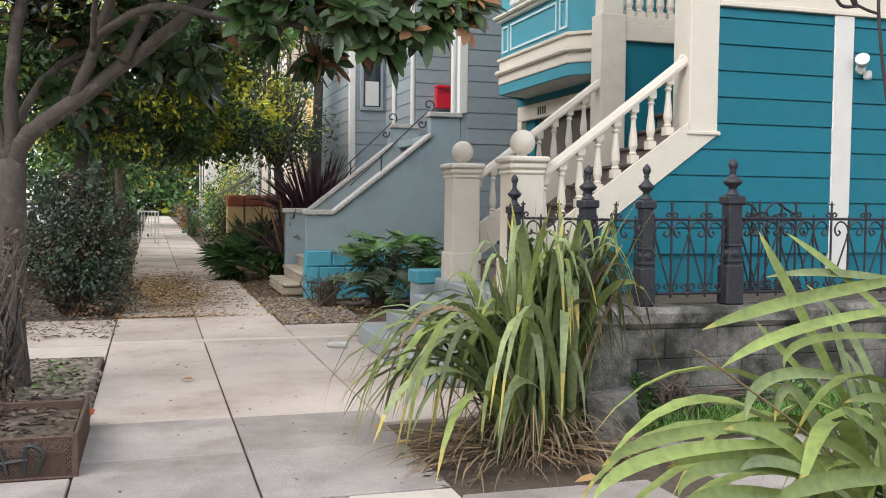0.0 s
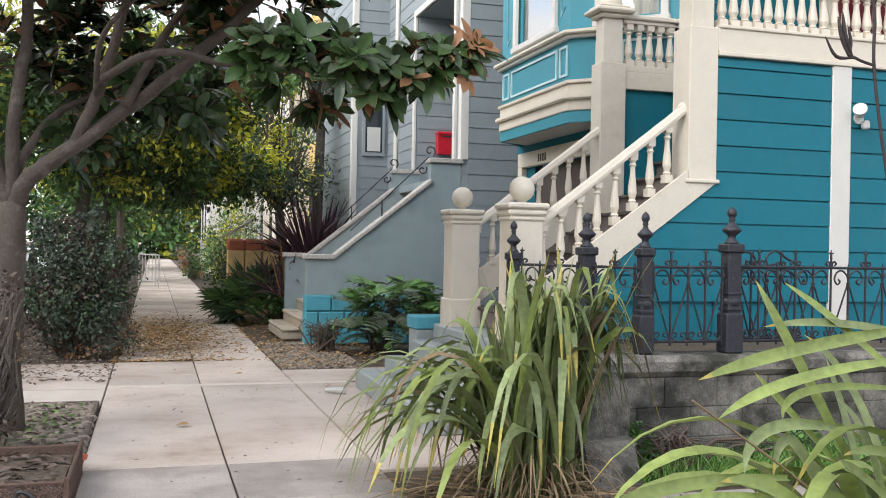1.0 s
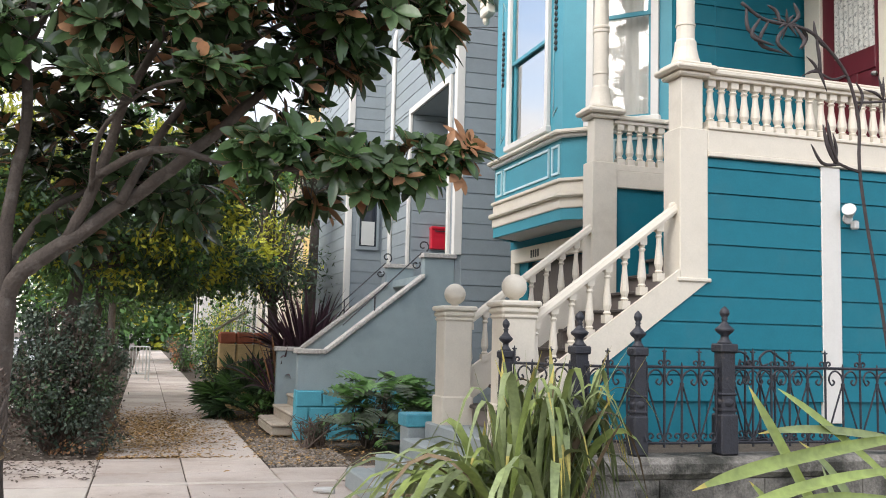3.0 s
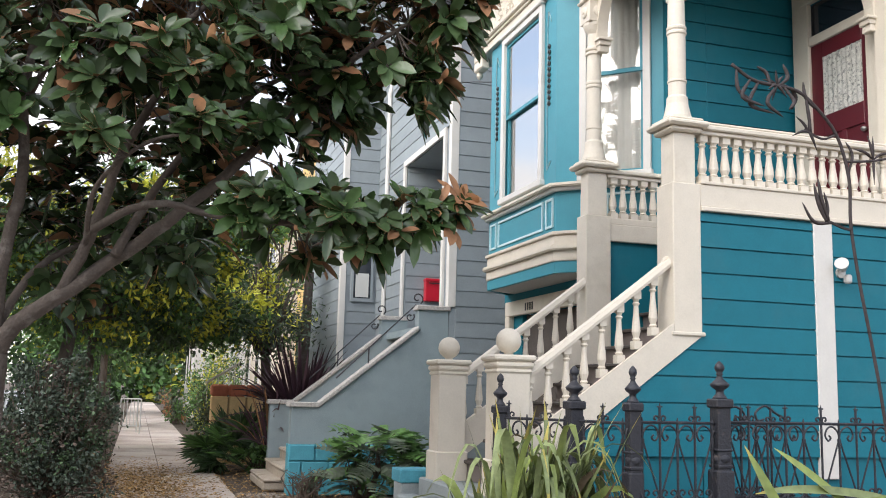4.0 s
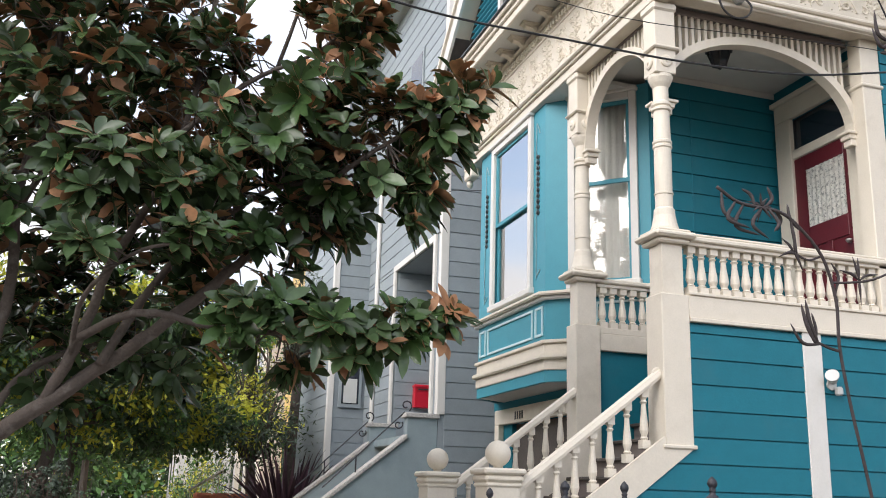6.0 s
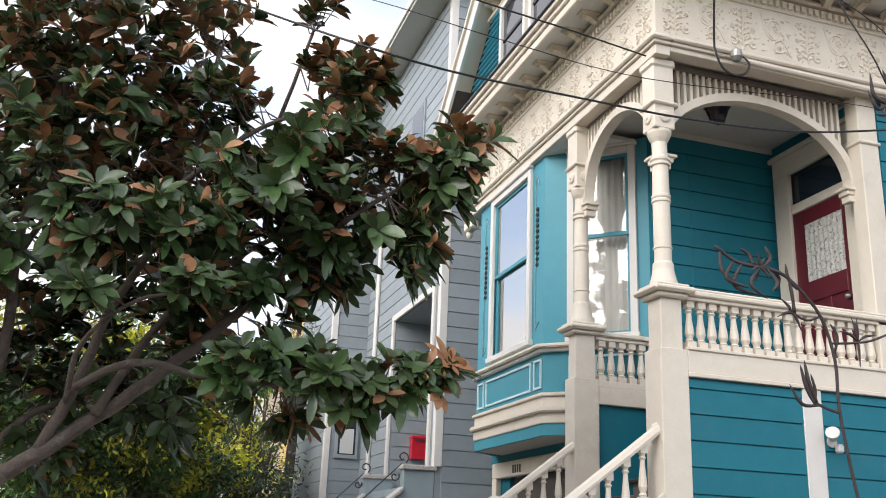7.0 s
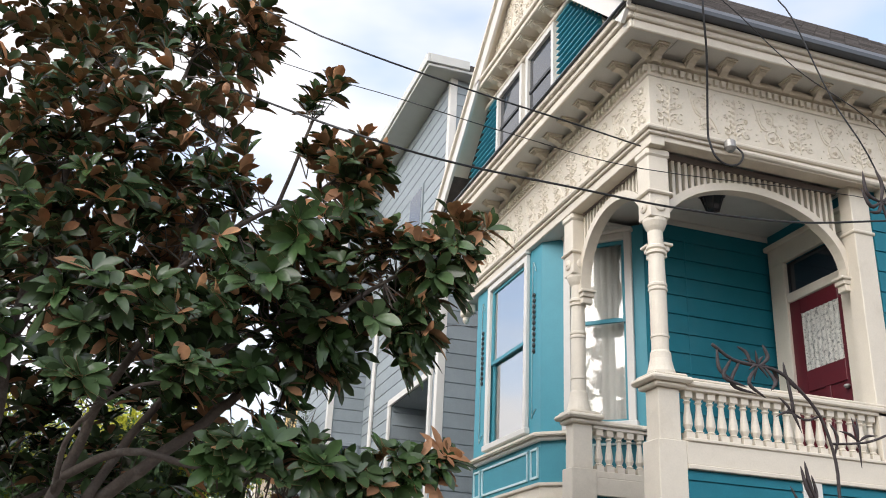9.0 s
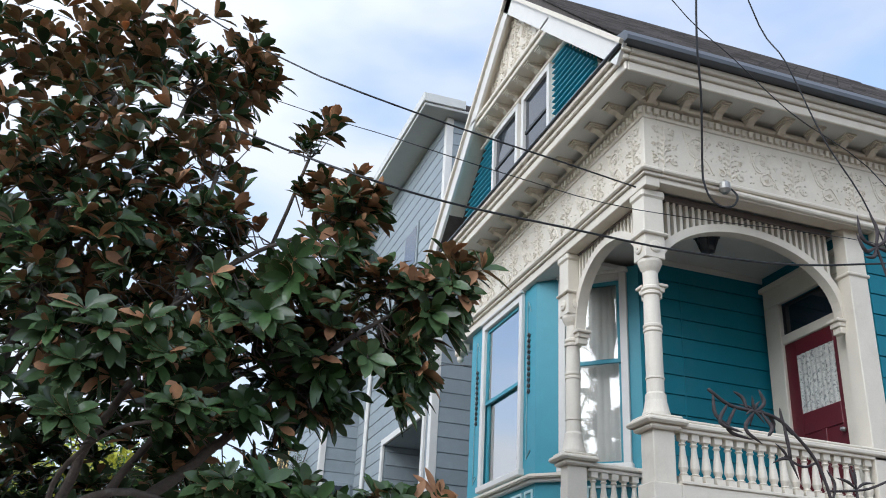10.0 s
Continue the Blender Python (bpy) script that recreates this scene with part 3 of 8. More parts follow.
BAL = baluster_mesh(0.43)
balustrade = part("balustrade", ubox(SIDE, PX1 + 0.02, 7.0, 3.90, 3.935, -0.115, 0.02, 0.006), M_CREAM, house, "cream porch balustrade with turned balusters")
part("top_rail", ubox(SIDE, PX1 + 0.02, 7.0, 3.935, 3.985, -0.14, 0.05, 0.012), M_CREAM, balustrade)
part("top_rail", ubox(SIDE, PX1 + 0.02, 7.0, 3.985, 4.015, -0.12, 0.03, 0.01), M_CREAM, balustrade)
xx = PX1 + 0.07
while xx < 6.75:
    put_part("baluster", BAL, balustrade, m=Matrix.Translation((xx, YS + 0.045, 3.47)))
    xx += 0.117
# far balustrade across the stairwell
far_rail = part("balustrade", box((4.62, 8.89, 3.86), (5.60, 8.99, 3.90), 0.006), M_CREAM, house, "short cream balustrade by the bay window")
part("top_rail", box((4.60, 8.86, 3.90), (5.60, 9.02, 3.95), 0.012), M_CREAM, far_rail)
for k in range(8):
    put_part("baluster", BAL, far_rail, m=Matrix.Translation((4.70 + 0.12 * k, 8.94, 3.43)))
part("bottom_rail", box((4.62, 8.89, 3.36), (5.60, 8.99, 3.43), 0.006), M_CREAM, far_rail)


# porch posts and columns
def porch_post(x0, x1, y0, y1, base):
    cx, cy = (x0 + x1) / 2, (y0 + y1) / 2
    post = part("porch_post", box((x0, y0, base), (x1, y1, 3.44), 0.008), M_CREAM, house, "cream square porch pedestal")
    part("pedestal", box((x0 + 0.03, y0 + 0.03, 3.44), (x1 - 0.03, y1 - 0.03, 3.90), 0.008), M_CREAM, post)
    part("cap", box((x0 - 0.02, y0 - 0.02, 3.90), (x1 + 0.02, y1 + 0.02, 3.945), 0.015), M_CREAM, post)
    part("cap", box((x0 - 0.07, y0 - 0.07, 3.945), (x1 + 0.07, y1 + 0.07, 4.0), 0.02), M_CREAM, post)
    part("cap", box((x0 - 0.03, y0 - 0.03, 4.0), (x1 + 0.03, y1 + 0.03, 4.03), 0.012), M_CREAM, post)
    r = 0.08
    prof = [(0.128, 4.03), (0.128, 4.06), (0.115, 4.10), (0.098, 4.18), (0.095, 4.24), (r, 4.26), (r, 4.38), (r + 0.008, 4.385), (r + 0.008, 4.40), (r, 4.405), (r, 4.83), (r + 0.01, 4.84), (r + 0.01, 4.86), (r, 4.87), (r + 0.01, 4.885), (r + 0.01, 4.905), (r, 4.915), (r - 0.006, 5.20), (r + 0.012, 5.21), (r + 0.012, 5.235), (r - 0.005, 5.245), (r + 0.012, 5.26), (r + 0.012, 5.285), (r - 0.006, 5.30), (r - 0.01, 5.44), (r + 0.015, 5.48), (r + 0.035, 5.53), (r + 0.035, 5.56)]
    part("column", lathe(prof, (cx, cy, 0), 24), M_CREAM, post, "cream turned column", smooth=False)
    s = 0.11
    block = part("impost_block", box((cx - s, cy - s, 5.56), (cx + s, cy + s, 6.29), 0.008), M_CREAM, post)
    part("moulding", box((cx - s - 0.03, cy - s - 0.03, 5.80), (cx + s + 0.03, cy + s + 0.03, 5.835), 0.012), M_CREAM, block)
    part("moulding", box((cx - s - 0.02, cy - s - 0.02, 6.20), (cx + s + 0.02, cy + s + 0.02, 6.29), 0.02), M_CREAM, block)
    for m in (plane_on((cx, cy - s, 5.68), (1, 0, 0), (0, -1, 0)), plane_on((cx - s, cy, 5.68), (0, -1, 0), (-1, 0, 0))):
        bm = lathe([(0.06, 0.0), (0.06, 0.012), (0.045, 0.02), (0.02, 0.02), (0.0161, 0.03)], sides=16)
        bmesh.ops.transform(bm, matrix=m, verts=bm.verts)
        part("rosette", bm, M_CREAM, block)
    return post


porch_post(PX0, PX1, YS - 0.035, 7.444, 2.13)
porch_post(PX0, 4.640, 8.862, 9.089, 0.75)
part("post_foot", box((PX0 - 0.03, YS - 0.06, 2.10), (PX1 + 0.02, 7.464, 2.135), 0.008), M_CREAM, house)
# pilaster at the porch's inner corner
pil = part("pilaster", box((6.75, YS - 0.02, 3.47), (6.985, YS + 0.16, 6.36), 0.008), M_CREAM, house, "cream pilaster at the wall")
part("cap", box((6.73, YS - 0.04, 5.80), (7.005, YS + 0.18, 5.84), 0.012), M_CREAM, pil)


# arches with slatted spandrels
def arch(m, u0, u1, spring, top, beam, thick, n=28):
    """An arch between u0 and u1 in a wall's frame, with upright slats above it."""
    c, hw, rise = (u0 + u1) / 2, (u1 - u0) / 2, top - spring
    pts = []
    for i in range(n + 1):
        a = math.pi * i / n
        pts.append((c - hw * math.cos(a), spring + rise * math.sin(a) ** 0.9))
    vs, fs = [], []
    w0, w1, d = -0.03 - thick, -0.03, 0.085
    for i, (u, v) in enumerate(pts):
        a = math.pi * i / n
        ou, ov = u - d * math.cos(a), v + d * math.sin(a)
        vs += [m @ Vector(p) for p in ((u, v, w1), (ou, ov, w1), (ou, ov, w0), (u, v, w0))]
    for i in range(n):
        b = 4 * i
        fs += [(b + k, b + (k + 1) % 4, b + 4 + (k + 1) % 4, b + 4 + k) for k in range(4)]
    fs += [(0, 3, 2, 1), (4 * n, 4 * n + 1, 4 * n + 2, 4 * n + 3)]
    me = raw_mesh("arch", vs, fs, [M_CREAM])
    ar = put_part("arch", me, house, "cream round porch arch with slatted spandrel")
    u = u0 + 0.035
    while u < u1 - 0.03:
        s = max(0.0, 1 - ((u - c) / hw) ** 2)
        v = spring + rise * s ** 0.45 + 0.07
        if v < beam - 0.02:
            part("slat", ubox(m, u - 0.016, u + 0.016, v, beam, -0.03 - thick * 0.75, -0.03 - thick * 0.3), M_CREAM, ar)
        u += 0.073
    for a, q in ((u0, 1), (u1, -1)):
        bm = ubox(m, a - 0.02 * q, a + 0.10 * q, spring - 0.03, spring, -0.05 - thick, 0.0, 0.006)
        ubox(m, a - 0.02 * q, a + 0.07 * q, spring - 0.08, spring - 0.03, -0.04 - thick, -0.02, 0.006, bm=bm)
        ubox(m, a - 0.02 * q, a + 0.045 * q, spring - 0.15, spring - 0.08, -0.03 - thick, -0.03, 0.006, bm=bm)
        part("bracket", bm, M_CREAM, ar)
    part("backing", ubox(m, u0, u1, beam - 0.06, beam, -0.04 - thick, -0.05), M_LATTICE, ar)
    return ar


ARCH_S = plane_on((0, YS + 0.10, 0), (1, 0, 0), (0, -1, 0))
ARCH_F = plane_on((PX0 + 0.10, 0, 0), (0, -1, 0), (-1, 0, 0))
arch(ARCH_S, 4.585, 6.735, 5.36, 6.10, 6.36, 0.12)
arch(ARCH_F, -8.87, -7.43, 5.36, 6.10, 6.32, 0.12)

part("conduit", tube([(5.78, YP - 0.02, FLOOR), (5.78, YP - 0.02, 6.4)], 0.012, 6), M_TEAL, house, "thin teal pipe on the porch wall")

# entrance door with transom
door = part("entrance_door", ubox(DOORW, -8.48, -8.31, FLOOR, 5.46, -0.02, 0.02), M_RED, house, "dark red front door with a lace-curtained pane")
for e in ((-7.71, -7.62, FLOOR, 5.46), (-8.31, -7.71, 5.29, 5.46), (-8.31, -7.71, 4.40, 4.63), (-8.31, -7.71, FLOOR, 3.62), (-8.05, -7.97, 3.62, 4.40)):
    part("rail", ubox(DOORW, *e, -0.02, 0.02, 0.004), M_RED, door)
part("panel", ubox(DOORW, -8.31, -8.05, 3.62, 4.40, -0.015, 0.004), M_RED, door)
part("panel", ubox(DOORW, -7.97, -7.71, 3.62, 4.40, -0.015, 0.004), M_RED, door)
part("pane", ubox(DOORW, -8.31, -7.71, 4.63, 5.29, -0.01, -0.004), M_DARKGLASS, door)
vs = []
for i in range(41):
    u = -8.31 + 0.60 * i / 40
    vs += [DOORW @ Vector((u, 4.63, 0.012 + 0.006 * math.sin(i * 1.3))), DOORW @ Vector((u, 5.29, 0.012 + 0.006 * math.sin(i * 1.3)))]
put_part("lace_curtain", raw_mesh("lace_curtain", vs, [(2 * i, 2 * i + 2, 2 * i + 3, 2 * i + 1) for i in range(40)], [M_LACE], smooth=True), door, "white lace curtain")
part("knob", lathe([(0.02, 0), (0.035, 0.02), (0.03, 0.04), (0.01, 0.045)], (6.88, 7.69, 4.30), 10), M_PIPE, door)
for e in ((-8.74, -8.48, FLOOR, 5.96), (-7.62, -7.46, FLOOR, 5.96), (-8.74, -7.46, 5.96, 6.18)):
    part("door_casing", ubox(DOORW, *e, 0.0, 0.06, 0.008), M_CREAM, house, "cream door casing")
part("door_casing", ubox(DOORW, -8.78, -7.42, 6.18, 6.24, 0.0, 0.09, 0.01), M_CREAM, house)
part("transom_bar", ubox(DOORW, -8.48, -7.62, 5.46, 5.57, -0.03, 0.05, 0.01), M_CREAM, house)
part("transom_pane", ubox(DOORW, -8.48, -7.62, 5.57, 5.96, -0.03, -0.02), M_DARKGLASS, house, "dark transom glass")

# beam, frieze with raised scrollwork, dentils, cornice with brackets
FX, FY = 4.36, 7.10           # frieze faces
YE = 12.55
FRF = plane_on((FX, 0, 0), (0, -1, 0), (-1, 0, 0))
FRS = plane_on((0, FY, 0), (1, 0, 0), (0, -1, 0))


def corner_band(name, out, z0, z1, mat, bevel=0.006, label=""):
    """A band of the entablature that goes round the front and the side."""
    bm = box((FX - out, FY - out, z0), (FX + 0.16, YE, z1), bevel)
    a = part(name, bm, mat, house, label)
    b = part(name, box((FX + 0.16, FY - out, z0), (13.5, FY + 0.16, z1), bevel), mat, house)
    return a, b


part("architrave", box((FX, FY, 6.28), (FX + 0.16, YE, 6.385), 0.006), M_CREAM, house, "plain cream architrave")
part("architrave", box((FX + 0.16, FY, 6.33), (7.09, FY + 0.16, 6.385), 0.006), M_CREAM, house)
part("architrave", box((7.09, FY, 6.20), (13.5, FY + 0.16, 6.385), 0.006), M_CREAM, house)
corner_band("architrave_moulding", 0.03, 6.385, 6.42, M_CREAM)
corner_band("architrave_moulding", 0.065, 6.42, 6.47, M_CREAM, 0.015)
frieze_f, frieze_s = corner_band("frieze", -0.01, 6.47, 7.06, M_CREAM, label="cream frieze with raised scrollwork")
dentil_f, dentil_s = corner_band("dentil_band", 0.0, 7.06, 7.20, M_CREAM)
corner_band("bed_moulding", 0.06, 7.20, 7.25, M_CREAM, 0.015)
corner_band("soffit", 0.40, 7.30, 7.34, M_SOFFIT, label="flat cream soffit")
corner_band("wall_plate", 0.0, 7.25, 7.30, M_CREAM)
for lo, hi, out in ((7.24, 7.34, 0.0), (7.34, 7.40, 0.03), (7.40, 7.46, 0.07)):
    part("crown_moulding", box((FX - 0.42 - out, FY - 0.42 - out, lo), (FX - 0.39, YE + 0.1, hi), 0.01), M_CREAM, house)
    part("crown_moulding", box((FX - 0.39, FY - 0.42 - out, lo), (13.5, FY - 0.39, hi), 0.01), M_CREAM, house)
part("end_bracket", box((FX + 0.0, YE - 0.30, 6.13), (FX + 0.14, YE, 6.28), 0.02), M_CREAM, house)
part("end_drop", lathe([(0.02, 0), (0.05, 0.04), (0.05, 0.08), (0.025, 0.11)], (FX + 0.07, YE - 0.07, 6.03), 10), M_CREAM, house)
part("overhang_soffit", box((FX + 0.02, 9.0, 6.275), (5.4, YE, 6.32)), M_SOFFIT, house)

DEN = mesh_of(box((-0.0225, -0.0175, 0), (0.0225, 0.0175, 0.07)), M_CREAM, name="dentil")
for i in range(68):
    put_part("dentil", DEN, dentil_f, m=Matrix.Translation((FX - 0.0175, FY + 0.02 + 0.08 * i, 7.10)) @ Matrix.Rotation(radians(90), 4, "Z"))
for i in range(74):
    put_part("dentil", DEN, dentil_s, m=Matrix.Translation((FX + 0.06 + 0.08 * i, FY - 0.0175, 7.10)))

# modillion brackets under the eaves
bm = prism([(-0.042, 0.0, -0.02), (-0.042, 0.0, -0.10), (-0.042, -0.025, -0.112), (-0.042, -0.055, -0.10), (-0.042, -0.08, -0.075), (-0.042, -0.12, -0.06), (-0.042, -0.16, -0.06), (-0.042, -0.18, -0.045), (-0.042, -0.18, -0.02), (-0.042, 0.0, -0.02)], (0.084, 0, 0))
box((-0.052, -0.195, -0.036), (0.052, 0.0, -0.02), bm=bm)
box((-0.066, -0.215, -0.02), (0.066, 0.0, 0.0), bm=bm)
MOD = mesh_of(bm, M_CREAM, name="modillion")
for i in range(16):
    put_part("modillion", MOD, house, m=Matrix.Translation((4.42 + 0.385 * i, FY - 0.04, 7.30)))
for i in range(14):
    put_part("modillion", MOD, house, m=Matrix.Translation((FX - 0.04, 7.0 + 0.40 * i, 7.30)) @ Matrix.Rotation(radians(-90), 4, "Z"))


# raised scrollwork
def scroll_unit(seed, w=0.35, h=0.50):
    """One repeat of raised leaf scrollwork, in u and v, on w = 0."""
    bm = bmesh.new()
    r = random.Random(seed)
    def spiral(cx, cy, r0, turn, a0):
        pts = []
        for k in range(13):
            a = a0 + turn * k * 0.62
            q = r0 * (1 - k / 14.5)
            pts.append((cx + q * math.cos(a), cy + q * math.sin(a), 0.006))
        tube(pts, [0.013 - 0.0005 * k for k in range(13)], 5, bm)
    def petal(cx, cy, a, l, q, rise=0.022):
        d, n = Vector((math.cos(a), math.sin(a), 0)), Vector((-math.sin(a), math.cos(a), 0))
        c = Vector((cx, cy, 0))
        v = [bm.verts.new(p) for p in (c - d * l * 0.2, c + d * l * 0.35 + n * q, c + d * l, c + d * l * 0.35 - n * q, c + d * l * 0.4 + Vector((0, 0, rise)))]
        for i in range(4):
            bm.faces.new((v[i], v[(i + 1) % 4], v[4]))
    def rosette(cx, cy, l):
        for k in range(6):
            petal(cx, cy, k * math.pi / 3 + 0.3, l, l * 0.32)
    if seed % 2:      # upright leafy stem
        tube(smooth_path([(w * 0.5, h * 0.02, 0.004), (w * 0.47, h * 0.4, 0.006), (w * 0.53, h * 0.7, 0.006), (w * 0.5, h * 0.95, 0.004)], 4), 0.011, 5, bm)
        for k in range(7):
            v = h * (0.1 + 0.125 * k)
            l = 0.085 - 0.006 * k
            for sgn in (1, -1):
                petal(w * 0.5, v, math.pi / 2 - sgn * r.uniform(0.75, 1.1), l, 0.02)
                petal(w * 0.5 + sgn * 0.05, v + 0.03, math.pi / 2 - sgn * r.uniform(1.2, 1.9), 0.042, 0.014)
        for sgn in (1, -1):
            spiral(w * 0.5 + sgn * w * 0.33, h * 0.16, 0.05, sgn, 2.0)
            spiral(w * 0.5 + sgn * w * 0.30, h * 0.86, 0.042, -sgn, -1.4)
            rosette(w * 0.5 + sgn * w * 0.34, h * 0.5, 0.036)
    else:             # running scroll with a flower in its eye
        spiral(w * 0.5, h * 0.66, 0.125, 1, -1.3)
        spiral(w * 0.42, h * 0.22, 0.085, -1, 1.6)
        rosette(w * 0.5, h * 0.66, 0.045)
        rosette(w * 0.42, h * 0.22, 0.03)
        tube(smooth_path([(w * 0.02, h * 0.08, 0.005), (w * 0.3, h * 0.40, 0.006), (w * 0.75, h * 0.42, 0.006), (w * 0.98, h * 0.95, 0.005)], 4), 0.011, 5, bm)
        for k in range(16):
            petal(r.uniform(0.06, 0.94) * w, r.uniform(0.05, 0.95) * h, r.uniform(0, 6.28), r.uniform(0.035, 0.06), r.uniform(0.011, 0.017))
    for k in range(34):
        petal(r.uniform(0.03, 0.97) * w, r.uniform(0.04, 0.96) * h, r.uniform(0, 6.28), r.uniform(0.025, 0.045), r.uniform(0.008, 0.014), 0.016)
    return mesh_of(bm, M_CREAM, name="scroll")


SCROLLS = [scroll_unit(s) for s in (1, 2, 3, 4)]
for i in range(17):
    put_part("scroll_ornament", SCROLLS[i % 4], frieze_s, m=FRS @ Matrix.Translation((FX + 0.06 + 0.385 * i, 6.525, -0.012)) @ (Matrix.Diagonal((-1, 1, 1, 1)) @ Matrix.Translation((-0.36, 0, 0)) if i % 2 else Matrix.Identity(4)))
for i in range(14):
    put_part("scroll_ornament", SCROLLS[i % 4], frieze_f, m=FRF @ Matrix.Translation((-FY - 0.40 - 0.385 * i, 6.525, -0.012)) @ (Matrix.Diagonal((-1, 1, 1, 1)) @ Matrix.Translation((-0.36, 0, 0)) if i % 2 else Matrix.Identity(4)))

# roof: gable to the street, slopes of shingles
RY, RZ, GX = 9.6, 10.35, 3.92
EY0, EY1, EZ = 6.60, 12.64, 7.47
RT = RZ + 0.17               # top of the roof covering
SLOPE = (RZ - EZ) / (RY - EY0)
roof = part("roof", prism([(GX, EY0 - 0.03, EZ), (GX, RY, RT), (GX, EY1 + 0.03, EZ), (GX, EY1 - 0.2, EZ), (GX, RY, RZ - 0.22), (GX, EY0 + 0.2, EZ)], (10.0, 0, 0)), M_SHINGLE, house, "dark grey shingle gable roof")
bm = bmesh.new()
rows = 26
for r in range(rows):
    f0, f1 = r / rows, (r + 1) / rows
    y0, z0 = EY0 - 0.05 + (RY - EY0 + 0.05) * f0, EZ + (RT - EZ) * f0 + 0.025
    y1, z1 = EY0 - 0.05 + (RY - EY0 + 0.05) * f1, EZ + (RT - EZ) * f1 + 0.006
    x = GX - 0.04
    first = 0.11 if r % 2 else 0.226
    while x < 9.5:
        w_ = first - 0.006
        box_v = [bm.verts.new(p) for p in ((x, y0, z0), (x + w_, y0, z0), (x + w_, y1, z1), (x, y1, z1), (x, y0, z0 - 0.02), (x + w_, y0, z0 - 0.02))]
        bm.faces.new(box_v[:4])
        bm.faces.new((box_v[4], box_v[5], box_v[1], box_v[0]))
        x += first
        first = 0.226
sh = part("shingle_cover", bm, M_SHINGLE, roof, "overlapping dark shingles")
sh["kind"] = "stuff"
part("gutter_flashing", prism([(GX - 0.05, EY0 - 0.10, EZ - 0.012), (GX - 0.05, EY0 - 0.105, EZ + 0.03), (GX - 0.05, EY0 - 0.05, EZ + 0.115), (GX - 0.05, EY0 + 0.10, EZ + 0.15), (GX - 0.05, EY0 + 0.0, EZ - 0.012)], (10, 0, 0)), M_FLASH, house, "slate-grey metal gutter flashing")

# gable front
GF = plane_on((4.15, 0, 0), (0, -1, 0), (-1, 0, 0))
part("gable_wall", prism([(4.15, EY0 + 0.4, EZ - 0.1), (4.15, RY, RZ - 0.3), (4.15, EY1 - 0.4, EZ - 0.1)], (0.1, 0, 0)), M_CREAM, house, "cream gable wall")


def rake(y0, z0, y1, z1, wide, x0, x1, mat, name="barge_board", label=""):
    d = Vector((0, y1 - y0, z1 - z0)).normalized()
    n = Vector((0, -d.z, d.y)) if d.y > 0 else Vector((0, d.z, -d.y))
    a, b = Vector((x0, y0, z0)), Vector((x0, y1, z1))
    return part(name, prism([a, b, b - n * wide, a - n * wide], (x1 - x0, 0, 0)), mat, house, label)


for ye in (EY0 - 0.03, EY1 + 0.03):
    rake(ye, EZ, RY, RZ, 0.24, GX - 0.05, GX - 0.01, M_WHITE, label="white painted barge board")
    rake(ye, EZ + 0.02, RY, RZ + 0.02, 0.05, GX - 0.09, GX - 0.05, M_CREAM, "barge_moulding")
    s = 1 if ye < RY else -1
    rake(ye + 0.22 * s, EZ + 0.02, RY, RZ - 0.2, 0.02, GX - 0.01, 4.15, M_CREAM, "rake_soffit")
ZP = 8.92
hy = (RZ - ZP) / SLOPE - 0.18
part("gable_cornice", box((GX - 0.02, RY - hy, ZP - 0.02), (4.15, RY + hy, ZP + 0.05), 0.01), M_CREAM, house, "cream bracketed cornice across the gable")
part("gable_cornice", box((GX - 0.05, RY - hy, ZP + 0.05), (4.1, RY + hy, ZP + 0.11), 0.012), M_CREAM, house)
part("gable_cornice", box((4.08, RY - hy - 0.12, ZP - 0.20), (4.15, RY + hy + 0.12, ZP - 0.15), 0.012), M_CREAM, house)
for i in range(8):
    put_part("modillion", MOD, house, m=Matrix.Translation((4.14, RY - hy + 0.12 + (2 * hy - 0.24) * i / 7, ZP - 0.02)) @ Matrix.Rotation(radians(-90), 4, "Z"))
tri = part("gable_panel", prism([(4.0, RY - hy + 0.05, ZP + 0.11), (4.0, RY, RZ - 0.32), (4.0, RY + hy - 0.05, ZP + 0.11)], (0.05, 0, 0)), M_CREAM, house, "cream gable panel with raised scrollwork")
TRI = plane_on((4.0, 0, 0), (0, -1, 0), (-1, 0, 0))
for i, (u, v) in enumerate(((-0.95, 9.08), (-0.57, 9.08), (-0.18, 9.08), (0.2, 9.08), (0.58, 9.08), (-0.55, 9.5), (-0.18, 9.5), (0.2, 9.5), (-0.18, 9.88))):
    put_part("scroll_ornament", SCROLLS[i % 3], tri, m=TRI @ Matrix.Translation((-RY + u, v, 0.0)))
GWZ0, GWZ1 = 7.52, 8.70
for y0, y1 in ((9.68, 10.55), (8.72, 9.56)):
    bm = ubox(GF, -y1, -y1 + 0.07, GWZ0, GWZ1, 0.0, 0.07)
    for e in ((-y0 - 0.07, -y0, GWZ0, GWZ1), (-y1 + 0.07, -y0 - 0.07, GWZ1 - 0.07, GWZ1), (-y1 + 0.07, -y0 - 0.07, GWZ0, GWZ0 + 0.07)):
        ubox(GF, *e, 0.0, 0.07, bm=bm)
    gw = part("gable_window", bm, M_WHITE, house, "attic window with dark panes")
    part("pane", ubox(GF, -y1 + 0.07, -y0 - 0.07, GWZ0 + 0.07, GWZ1 - 0.07, 0.02, 0.03), M_DARKGLASS, gw)
    part("meeting_rail", ubox(GF, -y1 + 0.07, -y0 - 0.07, 8.12, 8.16, 0.03, 0.045), M_NUMBER, gw)
